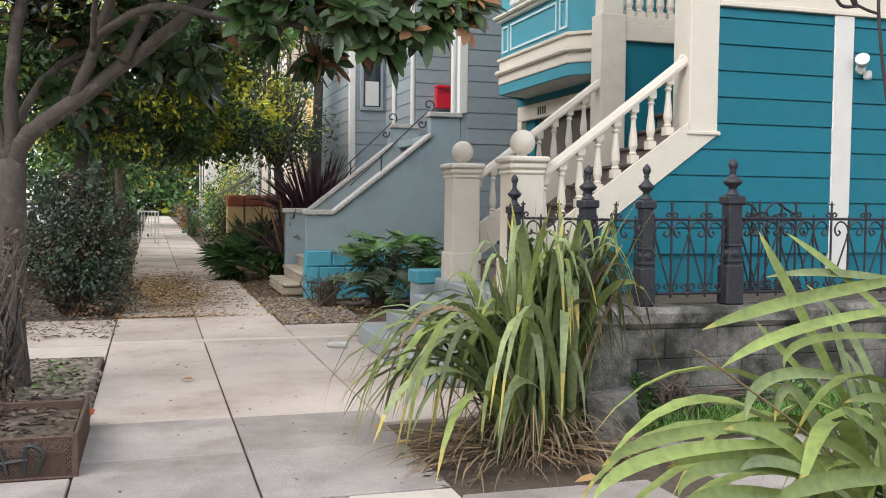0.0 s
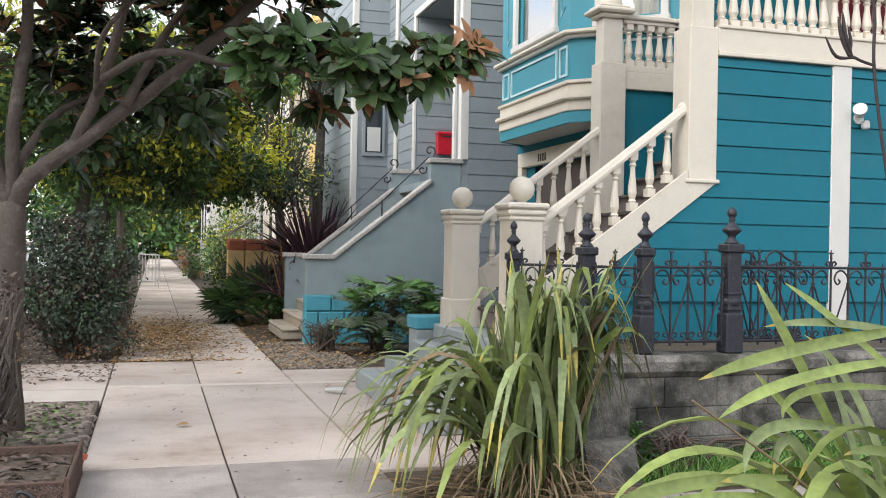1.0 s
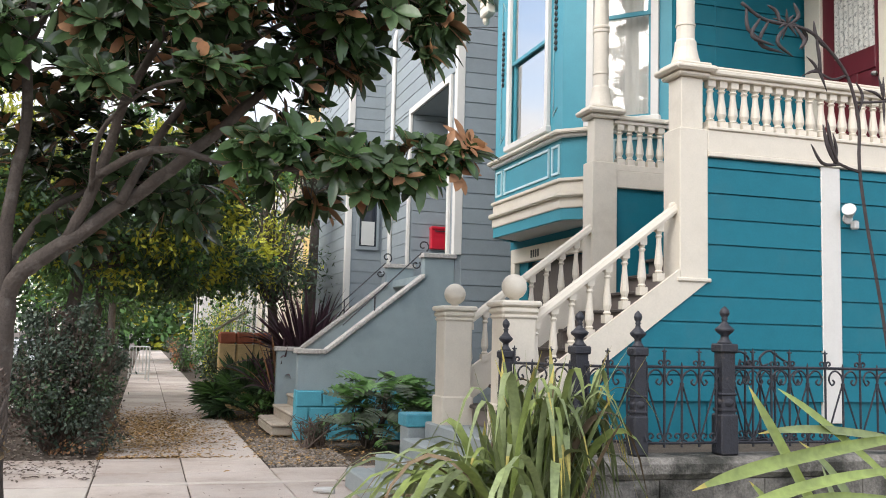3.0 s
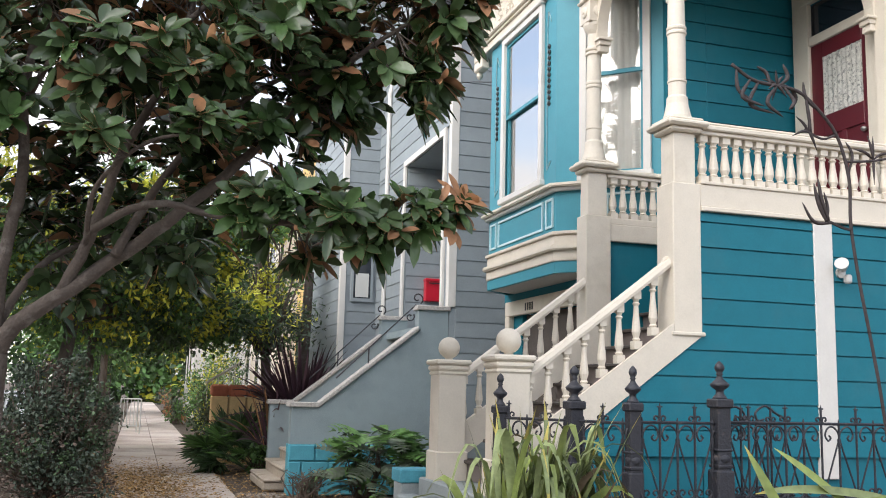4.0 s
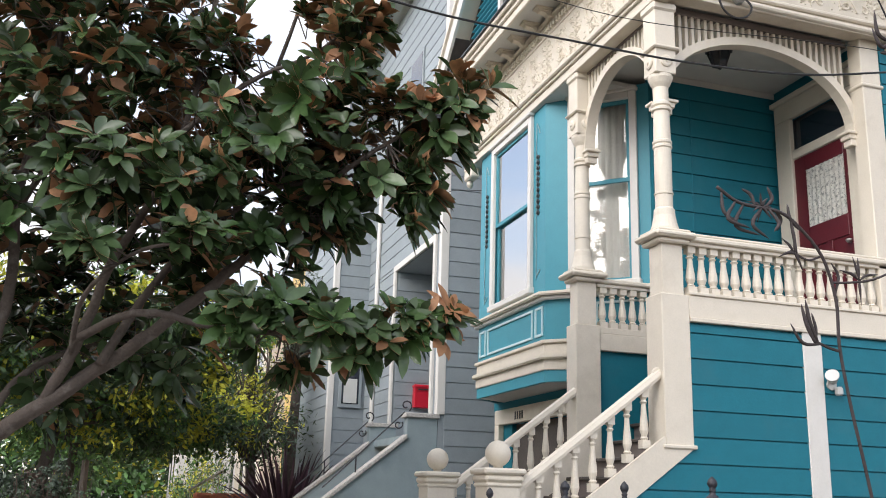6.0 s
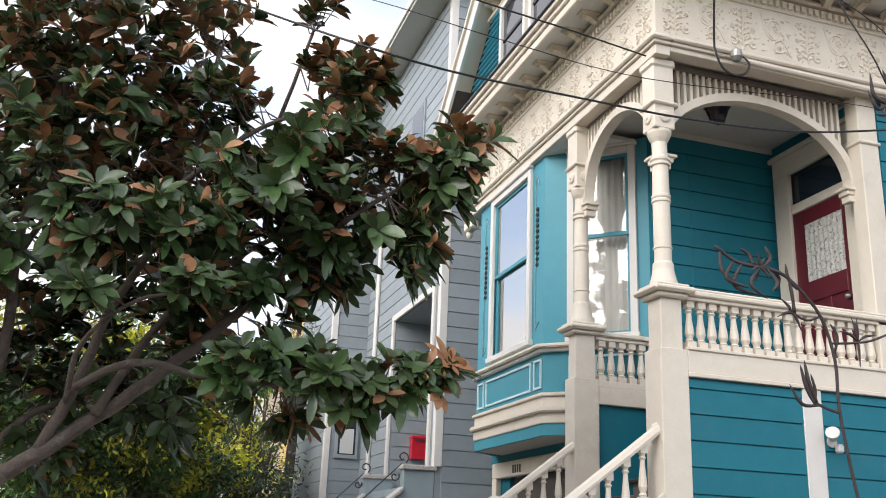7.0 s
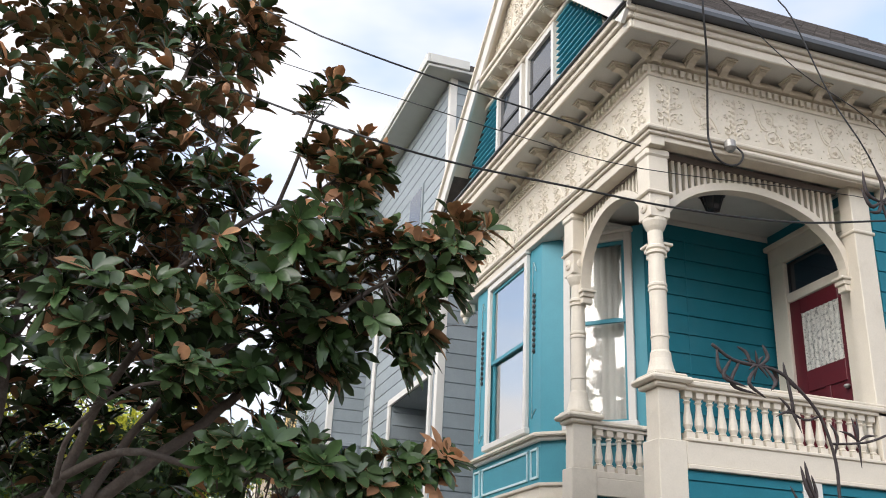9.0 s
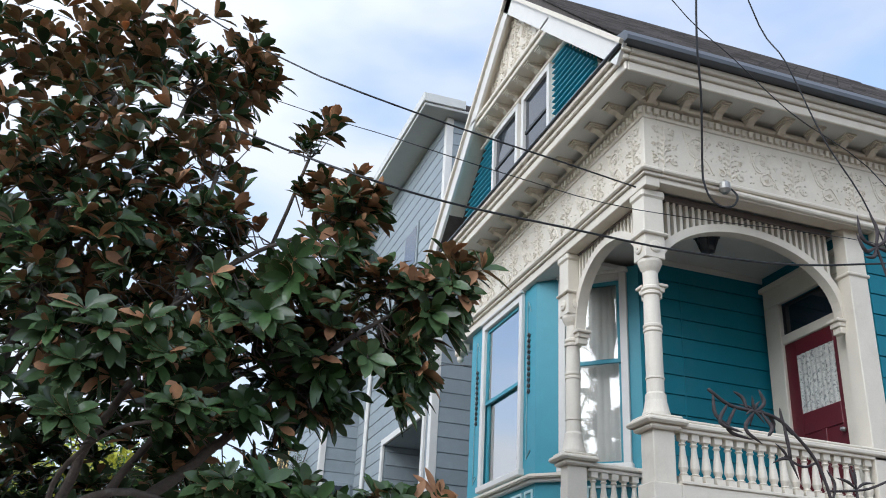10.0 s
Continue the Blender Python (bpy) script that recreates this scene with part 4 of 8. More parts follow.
for y0, y1, s in ((7.62, 8.66, 1), (10.62, 11.6, -1)):
    pan = part("louvre_panel", ubox(GF, -y1, -y0, GWZ0, GWZ0 + 0.03, 0.0, 0.05), M_TEAL_TRIM, house, "teal louvred panel beside the attic windows")
    v = GWZ0
    while v < GWZ1:
        inner, outer = (y1, y0) if s > 0 else (y0, y1)
        lim = RY - s * ((RZ - 0.45 - v) / SLOPE)
        a, b = (max(lim, y0), y1) if s > 0 else (y0, min(lim, y1))
        if b - a > 0.05:
            part("slat", prism([GF @ Vector(p) for p in ((-b, v, 0.0), (-b, v, 0.06), (-b, v + 0.012, 0.06), (-b, v + 0.08, 0.0))], (0, a - b, 0)), M_TEAL_TRIM, pan)
        v += 0.082
part("gable_sill", box((4.05, EY0 + 0.4, GWZ0 - 0.05), (4.15, EY1 - 0.4, GWZ0), 0.01), M_CREAM, house)
part("front_gutter", box((FX - 0.52, FY - 0.50, 7.46), (4.42, YE + 0.1, 7.475)), M_FLASH, house, "dark sheet metal on the front cornice")

# flood lamp on the side wall
flood = thing("flood_lamp", (6.08, YS - 0.03, 2.79), "white twin flood lamp on the teal wall", "lamp")
part("plate", lathe([(0.05, -0.0), (0.05, 0.02)], (0, 0, 0), 12), M_WHITEPLASTIC, flood, m=Matrix.Translation((6.08, YS - 0.03, 2.74)) @ Matrix.Rotation(radians(90), 4, "X"))
part("lamp_head", lathe([(0.02, 0.0), (0.035, 0.02), (0.06, 0.10), (0.062, 0.12), (0.05, 0.122)], (0, 0, 0), 14), M_WHITEPLASTIC, flood, m=Matrix.Translation((6.08, YS - 0.07, 2.76)) @ Matrix.Rotation(radians(-55), 4, "Y") @ Matrix.Rotation(radians(40), 4, "X"))
part("sensor", box((6.09, YS - 0.12, 2.64), (6.15, YS - 0.05, 2.72), 0.015), M_WHITEPLASTIC, flood, "white sensor box")

# hanging porch lantern
lantern = thing("porch_lantern", (5.5, 7.79, 6.40), "dark metal lantern under the porch ceiling", "lantern")
part("canopy", lathe([(0.07, 0), (0.07, 0.02), (0.02, 0.05)], (5.5, 7.79, 6.35), 10), M_IRON, lantern)
part("roof", lathe([(0.16, 0.0), (0.15, 0.02), (0.06, 0.08), (0.03, 0.1)], (5.5, 7.79, 6.25), 6), M_IRON, lantern)
part("glass", lathe([(0.07, 0.0), (0.13, 0.18)], (5.5, 7.79, 6.07), 6), M_DARKGLASS, lantern)
for k in range(6):
    a = math.pi / 3 * k
    part("bar", tube([(5.5 + 0.07 * math.cos(a), 7.79 + 0.07 * math.sin(a), 6.07), (5.5 + 0.135 * math.cos(a), 7.79 + 0.135 * math.sin(a), 6.25)], 0.008, 4), M_IRON, lantern)
part("finial", lathe([(0.075, 0), (0.03, -0.02), (0.01, -0.04)], (5.5, 7.79, 6.07), 6), M_IRON, lantern)

# conduit and service head on the architrave
conduit = thing("service_conduit", (5.0, 7.0, 6.3), "cream painted conduit with a grey weatherhead", "conduit")
part("pipe", tube([(5.22, YS - 0.16, 6.36), (6.9, YS - 0.16, 6.34), (7.2, YS - 0.16, 6.34)], 0.032, 10), M_CREAM, conduit)
part("weatherhead", lathe([(0.03, -0.06), (0.06, -0.02), (0.055, 0.05), (0.02, 0.08)], (5.18, YS - 0.22, 6.36), 12), M_PIPE, conduit, "grey metal weatherhead")

# ---- entrance stair of the teal house ----
stair = thing("entrance_stair", (3.6, 8.1, 0), "entrance stair with cream balustrades and dark treads", "stairs")
SL = 0.762
NX = 2.91
Z0 = 0.76
n = 14
for i in range(n):
    x = 3.05 + 0.245 * i
    z = Z0 + 0.187 * (i + 1)
    if z > FLOOR:
        break
    part("riser", box((x + 0.02, 7.42, z - 0.187), (x + 0.045, 8.90, z)), M_LATTICE, stair)
    part("tread", box((x - 0.02, 7.40, z - 0.035), (x + 0.29, 8.92, z), 0.008), M_DARKTREAD, stair, "dark painted tread")
for y0, y1 in ((YS - 0.042, YS - 0.002), (8.90, 8.96)):
    part("stringer", prism([(NX, y0, 0.845), (PX1 + 0.01, y0, 2.118), (PX0 - 0.005, y0, 2.118), (PX0 - 0.005, y0, 2.20), (NX, y0, 1.17)], (0, y1 - y0, 0)), M_CREAM, stair, "cream sloping stringer")
# rails and turned balusters
for yc in (YS + 0.06, 8.92):
    rb = [(-0.05, -0.0), (0.05, 0.0), (0.055, 0.03), (0.04, 0.075), (0, 0.09), (-0.04, 0.075), (-0.055, 0.03)]
    x0, x1 = NX + 0.06, PX0 + 0.01
    zc = lambda x: 1.685 + SL * (x - 3.03)
    part("banister", prism([(x0, yc + a, zc(x0) + b) for a, b in rb], (x1 - x0, 0, SL * (x1 - x0))), M_CREAM, stair, "rounded cream rail")
    BS = baluster_mesh(0.50, 0.034, 0.037)
    for i in range(8):
        x = 3.07 + 0.162 * i
        put_part("baluster", BS, stair, m=Matrix.Translation((x, yc, zc(x) - 0.485)))
part("rail_end", lathe([(0.05, -0.02), (0.055, 0.0), (0.045, 0.02)], (0, 0, 0), 12), M_CREAM, stair, m=Matrix.Translation((PX0 - 0.005, YS + 0.06, zc(PX0) + 0.045)) @ Matrix.Rotation(radians(90), 4, "X"))


def newel(x, y, base):
    p = part("newel_post", box((x - 0.14, y - 0.14, base), (x + 0.14, y + 0.14, 1.775), 0.01), M_CREAM, stair, "square cream newel post with a ball top")
    part("plinth", box((x - 0.16, y - 0.16, base), (x + 0.16, y + 0.16, base + 0.3), 0.012), M_CREAM, p)
    part("moulding", box((x - 0.155, y - 0.155, 1.735), (x + 0.155, y + 0.155, 1.775), 0.015), M_CREAM, p)
    part("cap", box((x - 0.18, y - 0.18, 1.835), (x + 0.18, y + 0.18, 1.885), 0.015), M_CREAM, p)
    part("cap", box((x - 0.165, y - 0.165, 1.775), (x + 0.165, y + 0.165, 1.835), 0.02), M_CREAM, p)
    r = 0.105
    part("ball", lathe([(0.04, 0.0)] + [(r * math.sin(a), 0.012 + r - r * math.cos(a)) for a in [0.35 + (math.pi - 0.38) * k / 12 for k in range(13)]], (x, y, 1.885), 20), M_CREAM, p, smooth=True)
    return p


newel(NX, YS + 0.13, 0.75)
newel(NX, 8.91, 0.72)
# lower concrete steps up from the pavement
landing = thing("concrete_steps", (2.6, 8.6, 0), "grey painted concrete steps up from the pavement", "steps")
part("landing", box((2.72, 6.9, 0.0), (3.15, 9.2, 0.75), 0.015), M_STEPGREY, landing)
part("step", box((2.52, 7.3, 0.0), (2.72, 9.3, 0.58), 0.015), M_STEPGREY, landing)
part("step", box((2.32, 7.3, 0.0), (2.52, 9.6, 0.39), 0.015), M_STEPGREY, landing)
part("step", box((2.11, 7.3, 0.0), (2.32, 10.03, 0.20), 0.015), M_STEPGREY, landing)
part("step_return", box((2.32, 9.6, 0.0), (3.4, 10.0, 0.20), 0.015), M_STEPGREY, landing)
cheek = part("cheek_wall", box((2.58, 9.31, 0.0), (3.4, 9.62, 0.68), 0.012), M_STEPGREY, landing)
part("blue_coping", box((2.56, 9.29, 0.68), (3.4, 9.64, 0.81), 0.012), M_BLUEBLOCK, landing, "bright blue painted coping")

# ---- retaining wall and iron fence ----
FYF = 5.98
wall_low = thing("retaining_wall", (4.5, 6.0, 0), "old stained concrete retaining wall", "wall", kind="structure")
bm = box((2.85, FYF - 0.06, -0.05), (13.0, FYF + 0.22, 0.64), 0.02)
part("wall_face", bm, M_OLDCON, wall_low)
part("coping", box((2.85, FYF - 0.11, 0.64), (13.0, FYF + 0.25, 0.785), 0.04), M_OLDCON, wall_low)
part("front_wall", prism([(2.95, FYF, -0.05), (2.66, 7.25, -0.05), (2.90, 7.3, -0.05), (3.2, 6.1, -0.05)], (0, 0, 0.80)), M_OLDCON, wall_low)
# rounded end pier with its sloping foot
bm = prism([(2.70, 5.60, -0.05), (3.02, 5.60, -0.05), (3.02, 5.60, 0.55), (2.99, 5.60, 0.64), (2.93, 5.60, 0.70), (2.85, 5.60, 0.72), (2.77, 5.60, 0.70), (2.71, 5.60, 0.62), (2.70, 5.60, 0.5)], (0, 0.5, 0))
bmesh.ops.bevel(bm, geom=bm.edges[:], offset=0.02, segments=2, affect="EDGES")
part("end_pier", bm, M_OLDCON, wall_low, "rounded concrete end pier")
part("pier_foot", prism([(2.56, 5.15, -0.05), (2.95, 5.25, -0.05), (3.03, 5.62, -0.05), (2.66, 5.62, -0.05)], (0.02, 0.22, 0.36)), M_OLDCON, wall_low)
wr = random.Random(14)
for r in range(3):
    x = 3.02 - 0.21 * (r % 2)
    while x < 7.0:
        a, b = max(x, 3.02), x + 0.42
        part("block", box((a + 0.002, FYF - 0.068 - wr.uniform(0, 0.007), 0.0 + 0.212 * r), (b - 0.002, FYF - 0.05, 0.209 + 0.212 * r), 0.005), M_OLDCON, wall_low)
        x += 0.42
yard = tagged(sheet("yard_ground", 2.95, 14, FYF + 0.2, 7.3, 0.74, M_SOIL, 30, 8, 0.03), "raised soil between the fence and the house", "soil", kind="structure")
part("yard_fill", box((3.0, 6.2, 0.0), (13.4, 7.3, 0.70)), M_SOIL, wall_low)

iron = thing("iron_fence", (4.5, FYF, 0.79), "black wrought iron fence with scrolls and cast posts", "fence")


def fence_post(x, y, base, top, k=1.0):
    """A cast post: plinth, banded shaft, cap block and a turned finial with a ball tip."""
    h = (top - base) / 1.06
    def sq(half, z0, z1, bevel=0.006):
        return box((x - half * k, y - half * k, base + z0 * h), (x + half * k, y + half * k, base + z1 * h), bevel)
    p = part("fence_post", sq(0.05, 0.27, 0.74), M_IRON, iron, "cast iron fence post with turned finial")
    part("plinth", sq(0.066, 0.0, 0.29, 0.012), M_IRON, p)
    part("band", sq(0.058, 0.305, 0.33), M_IRON, p)
    part("boss", lathe([(0.045 * k, 0.33 * h), (0.062 * k, 0.355 * h), (0.062 * k, 0.385 * h), (0.045 * k, 0.41 * h)], (x, y, base), 14), M_IRON, p, smooth=True)
    part("band", sq(0.058, 0.42, 0.44), M_IRON, p)
    part("cap_block", sq(0.066, 0.725, 0.79, 0.01), M_IRON, p)
    prof = [(0.052, 0.79), (0.044, 0.805), (0.028, 0.825), (0.027, 0.85), (0.058, 0.875), (0.066, 0.893), (0.05, 0.908), (0.024, 0.935), (0.017, 0.955), (0.026, 0.966), (0.017, 0.975), (0.030, 0.995), (0.034, 1.012), (0.028, 1.034), (0.012, 1.052), (0.003, 1.06)]
    part("finial", lathe([(r * k, z * h) for r, z in prof], (x, y, base), 16), M_IRON, p, smooth=True)


def scroll2(m, cx, cy, r0, turn, a0, bm, rad=0.0075):
    pts = []
    for k in range(12):
        a = a0 + turn * k * 0.58
        q = r0 * (1 - k / 15.0)
        pts.append(m @ Vector((cx + q * math.cos(a), cy + q * math.sin(a), 0)))
    tube(pts, rad, 5, bm)


def fence_panel(m, length, base, rail, n, name="fence_panel", label="wrought iron panel with scrolls"):
    """Tall and short pickets by turns; C-scrolls spring from each short one's collar, struts spread below it."""
    pan = part(name, tube([m @ Vector((0, rail, 0)), m @ Vector((length, rail, 0))], 0.011, 6), M_IRON, iron, label)
    low = base + 0.07
    part("rail", tube([m @ Vector((0, low, 0)), m @ Vector((length, low, 0))], 0.011, 6), M_IRON, pan)
    p = length / n
    for i in range(n):
        u = (i + 0.5) * p
        tall = i % 2 == 1
        top = rail + (0.135 if tall else 0.035)
        bm = tube([m @ Vector((u, low - 0.03, 0)), m @ Vector((u, top - 0.03, 0)), m @ Vector((u, top, 0))], [0.0095, 0.0095, 0.003], 6)
        if tall:
            tube([m @ Vector((u - 0.02, top - 0.025, 0)), m @ Vector((u + 0.02, top - 0.025, 0))], 0.006, 5, bm)
        part("picket", bm, M_IRON, pan)
        for q in (1, -1):
            bm = bmesh.new()
            scroll2(m, u + 0.038 * q, low + 0.045, 0.034, -q, -math.pi / 2, bm)
            part("foot_scroll", bm, M_IRON, pan)
            bm = bmesh.new()
            if tall:
                scroll2(m, u + 0.032 * q, rail + 0.028, 0.028, -q, -math.pi / 2, bm)
            else:
                tube(smooth_path([m @ Vector(v + (0,)) for v in ((u, rail - 0.12), (u + 0.012 * q, rail - 0.06), (u + 0.06 * q, rail - 0.02), (u + 0.105 * q, rail - 0.035), (u + 0.125 * q, rail - 0.085), (u + 0.10 * q, rail - 0.125), (u + 0.075 * q, rail - 0.105), (u + 0.09 * q, rail - 0.085))], 3), 0.0075, 5, bm)
                part("strut", tube([m @ Vector((u + 0.008 * q, rail - 0.13, 0)), m @ Vector((u + p * 0.95 * q, low + 0.02, 0))], 0.007, 5), M_IRON, pan)
            part("scroll", bm, M_IRON, pan)
        if not tall:
            part("collar", tube([m @ Vector((u, rail - 0.14, 0)), m @ Vector((u, rail - 0.11, 0))], 0.016, 6), M_IRON, pan)
    return pan


PA, PB, PC, PD = (4.035, FYF + 0.05), (3.335, FYF + 0.05), (3.10, 6.48), (2.71, 6.98)
fence_post(*PA, 0.785, 1.845, 1.08)
fence_post(*PB, 0.785, 1.79, 0.88)
fence_post(*PC, 0.785, 1.79, 1.02)
fence_post(*PD, 0.76, 1.73, 0.85)
RAIL = 1.40
fence_panel(plane_on((PB[0], PB[1], 0), (1, 0, 0), (0, -1, 0)), PA[0] - PB[0], 0.80, RAIL, 5)
fence_panel(plane_on((PA[0], PA[1], 0), (1, 0, 0), (0, -1, 0)), 2.2, 0.80, RAIL + 0.01, 14)
for a, b, k in ((PB, PC, 3), (PC, PD, 4)):
    d = Vector((b[0] - a[0], b[1] - a[1], 0))
    fence_panel(plane_on((a[0], a[1], 0), d, (d.y, -d.x, 0)), d.length, 0.80, RAIL - 0.01, k)
# an open gate leaf with a scrolled top standing close behind the fence
GATE = plane_on((PA[0] + 0.07, PA[1] + 0.14, 0), (1, 0.12, 0), (0.12, -1, 0))
gate = fence_panel(GATE, 0.72, 0.80, RAIL, 5, "gate_leaf", "open wrought iron gate leaf")
part("top_scroll", tube(smooth_path([GATE @ Vector((u, v, 0)) for u, v in ((0.02, RAIL + 0.02), (0.08, RAIL + 0.09), (0.17, RAIL + 0.12), (0.25, RAIL + 0.07), (0.23, RAIL + 0.0), (0.16, RAIL + 0.01), (0.17, RAIL + 0.06))], 4), 0.009, 6), M_IRON, gate)
part("top_scroll", tube(smooth_path([GATE @ Vector((u, v, 0)) for u, v in ((0.68, RAIL + 0.02), (0.55, RAIL + 0.08), (0.45, RAIL + 0.13), (0.36, RAIL + 0.08), (0.38, RAIL + 0.02), (0.44, RAIL + 0.03))], 4), 0.009, 6), M_IRON, gate)

# ---- the grey house beyond ----
GY, GXF = 14.57, 4.72
grey = thing("grey_house", (8, 18, 0), "tall grey clapboard house with white corner boards", "house")
G_SIDE = plane_on((0, GY, 0), (1, 0, 0), (0, -1, 0))
G_FRONT = plane_on((GXF, 0, 0), (0, -1, 0), (-1, 0, 0))
gw_side = part("wall", box((GXF, GY, 0.0), (13, GY + 0.15, 11.5)), M_GREY, grey, "grey clapboard side wall")
siding(gw_side, G_SIDE, GXF + 0.10, 9.0, 0.2, 11.4, 0.25, M_GREY, 0.028)
gw_front = part("wall", box((GXF, GY + 0.15, 5.88), (GXF + 0.15, 23.0, 11.5)), M_GREY, grey)
siding(gw_front, G_FRONT, -19.6, -GY - 0.10, 5.98, 11.4, 0.25, M_GREY, 0.028)
gw_low = part("wall", box((GXF, 17.42, 0.0), (GXF + 0.15, 23.0, 5.88)), M_GREY, grey)
siding(gw_low, G_FRONT, -19.6, -17.50, 2.9, 5.98, 0.25, M_GREY, 0.028)
part("wall", box((GXF, GY + 0.15, 2.9), (GXF + 0.15, 14.95, 5.88)), M_GREY, grey)
# entry recess
rec = part("recess_wall", box((GXF + 0.15, 17.40, 2.5), (6.6, 17.5, 6.0)), M_GREY, grey, "clapboard wall of the entry recess")
siding(rec, plane_on((0, 17.40, 0), (1, 0, 0), (0, -1, 0)), GXF + 0.02, 6.5, 2.75, 5.86, 0.25, M_GREY, 0.028)
part("recess_wall", box((6.5, 14.8, 2.5), (6.6, 17.4, 6.0)), M_GREY, grey)
part("recess_wall", box((GXF + 0.15, 14.85, 2.5), (6.6, 14.95, 6.0)), M_GREY, grey)
part("recess_ceiling", box((GXF + 0.02, 14.9, 5.86), (6.6, 17.45, 5.92)), M_GREY, grey)
part("recess_floor", box((GXF - 0.4, 14.7, 2.5), (6.6, 17.4, 2.62)), M_STUCCO, grey)
for a, b, c, d in ((-14.96, -14.86, 2.9, 5.98), (-17.52, -17.40, 2.9, 5.98), (-17.40, -14.96, 5.86, 5.98)):
    part("recess_trim", ubox(G_FRONT, a, b, c, d, 0.0, 0.05, 0.006), M_WHITE, grey, "white trim of the entry recess")
part("corner_board", box((GXF - 0.035, GY - 0.035, 2.93), (GXF + 0.10, GY, 11.5), 0.006), M_WHITE, grey, "white corner board")
part("corner_board", box((GXF - 0.035, GY, 2.93), (GXF, GY + 0.10, 11.5), 0.006), M_WHITE, grey)
part("downpipe", tube([(GXF - 0.07, 18.7, 2.9), (GXF - 0.07, 18.7, 7.7), (GXF - 0.03, 18.7, 7.9)], 0.045, 8), M_WHITE, grey, "white rainwater pipe")
# flat overhanging roof edge
part("roof_overhang", box((4.16, GY - 0.28, 11.5), (13, 23.5, 11.56), 0.01), M_SOFFIT, grey)
part("roof_fascia", box((4.12, GY - 0.32, 11.56), (4.18, 23.5, 11.75), 0.01), M_SOFFIT, grey, "white roof fascia")
part("roof_fascia", box((4.18, GY - 0.32, 11.56), (4.95, GY - 0.27, 11.75), 0.01), M_SOFFIT, grey)
part("roof", box((4.2, GY - 0.2, 11.6), (13, 23.4, 11.74)), M_SHINGLE, grey)
sw = part("small_window", ubox(G_FRONT, -16.8, -15.95, 9.05, 9.95, 0.03, 0.06, 0.005), M_GREY, grey, "small dark window")
part("pane", ubox(G_FRONT, -16.74, -16.01, 9.11, 9.89, 0.055, 0.065), M_DARKGLASS, sw)
# bay of the grey house
gb = part("bay_wall", box((3.96, 19.6, 0.0), (GXF, 23.4, 11.3)), M_GREY, grey, "grey clapboard bay")
siding(gb, plane_on((0, 19.6, 0), (1, 0, 0), (0, -1, 0)), 4.04, GXF, 0.2, 11.2, 0.25, M_GREY, 0.028)
part("corner_board", box((3.92, 19.55, 0.1), (4.04, 19.6, 11.3), 0.005), M_WHITE, grey)
part("corner_board", box((3.92, 19.6, 0.1), (3.96, 19.7, 11.3), 0.005), M_WHITE, grey)
siding(gb, plane_on((3.96, 0, 0), (0, -1, 0), (-1, 0, 0)), -23.4, -19.72, 0.2, 11.2, 0.25, M_GREY, 0.028)
GB = plane_on((0, 19.57, 0), (1, 0, 0), (0, -1, 0))
gwin = part("bay_window", ubox(GB, 4.14, 4.62, 3.4, 5.5, 0.0, 0.05, 0.006), M_GREY, grey, "narrow bay window with a pale pane")
part("pane", ubox(GB, 4.2, 4.56, 3.48, 4.42, 0.045, 0.056), M_DARKGLASS, gwin)
part("pane", ubox(GB, 4.2, 4.56, 4.48, 5.42, 0.045, 0.056), M_DARKGLASS, gwin)
part("blind", ubox(GB, 4.24, 4.52, 3.5, 4.0, 0.057, 0.062), M_WHITEPLASTIC, gwin, "white window blind")

# stoop of the grey house
stoop = thing("stucco_stoop", (3.4, 15.8, 0), "grey stucco stoop with sloping terrazzo-capped walls", "stoop")
PROF = [(2.27, 0.0), (2.27, 1.30), (2.67, 1.30), (4.22, 2.53), (4.22, 2.86), (4.71, 2.86), (4.71, 0.0)]


def stoop_wall(y0, y1):
    wl_ = part("side_wall", prism([(x, y0, z) for x, z in PROF], (0, y1 - y0, 0)), M_STUCCO, stoop)
    for (x0, z0), (x1, z1) in (((2.22, 1.30), (2.68, 1.30)), ((2.68, 1.30), (4.22, 2.53)), ((4.18, 2.86), (4.74, 2.86))):
        bm = prism([(x0, y0 - 0.04, z0), (x1, y0 - 0.04, z1), (x1, y0 - 0.04, z1 + 0.075), (x0, y0 - 0.04, z0 + 0.075)], (0, y1 - y0 + 0.08, 0))
        bmesh.ops.bevel(bm, geom=bm.edges[:], offset=0.01, segments=1, affect="EDGES")
        part("coping", bm, M_CAP, stoop, "speckled terrazzo coping")
    return wl_


stoop_wall(14.57, 14.77)
stoop_wall(17.02, 17.2)
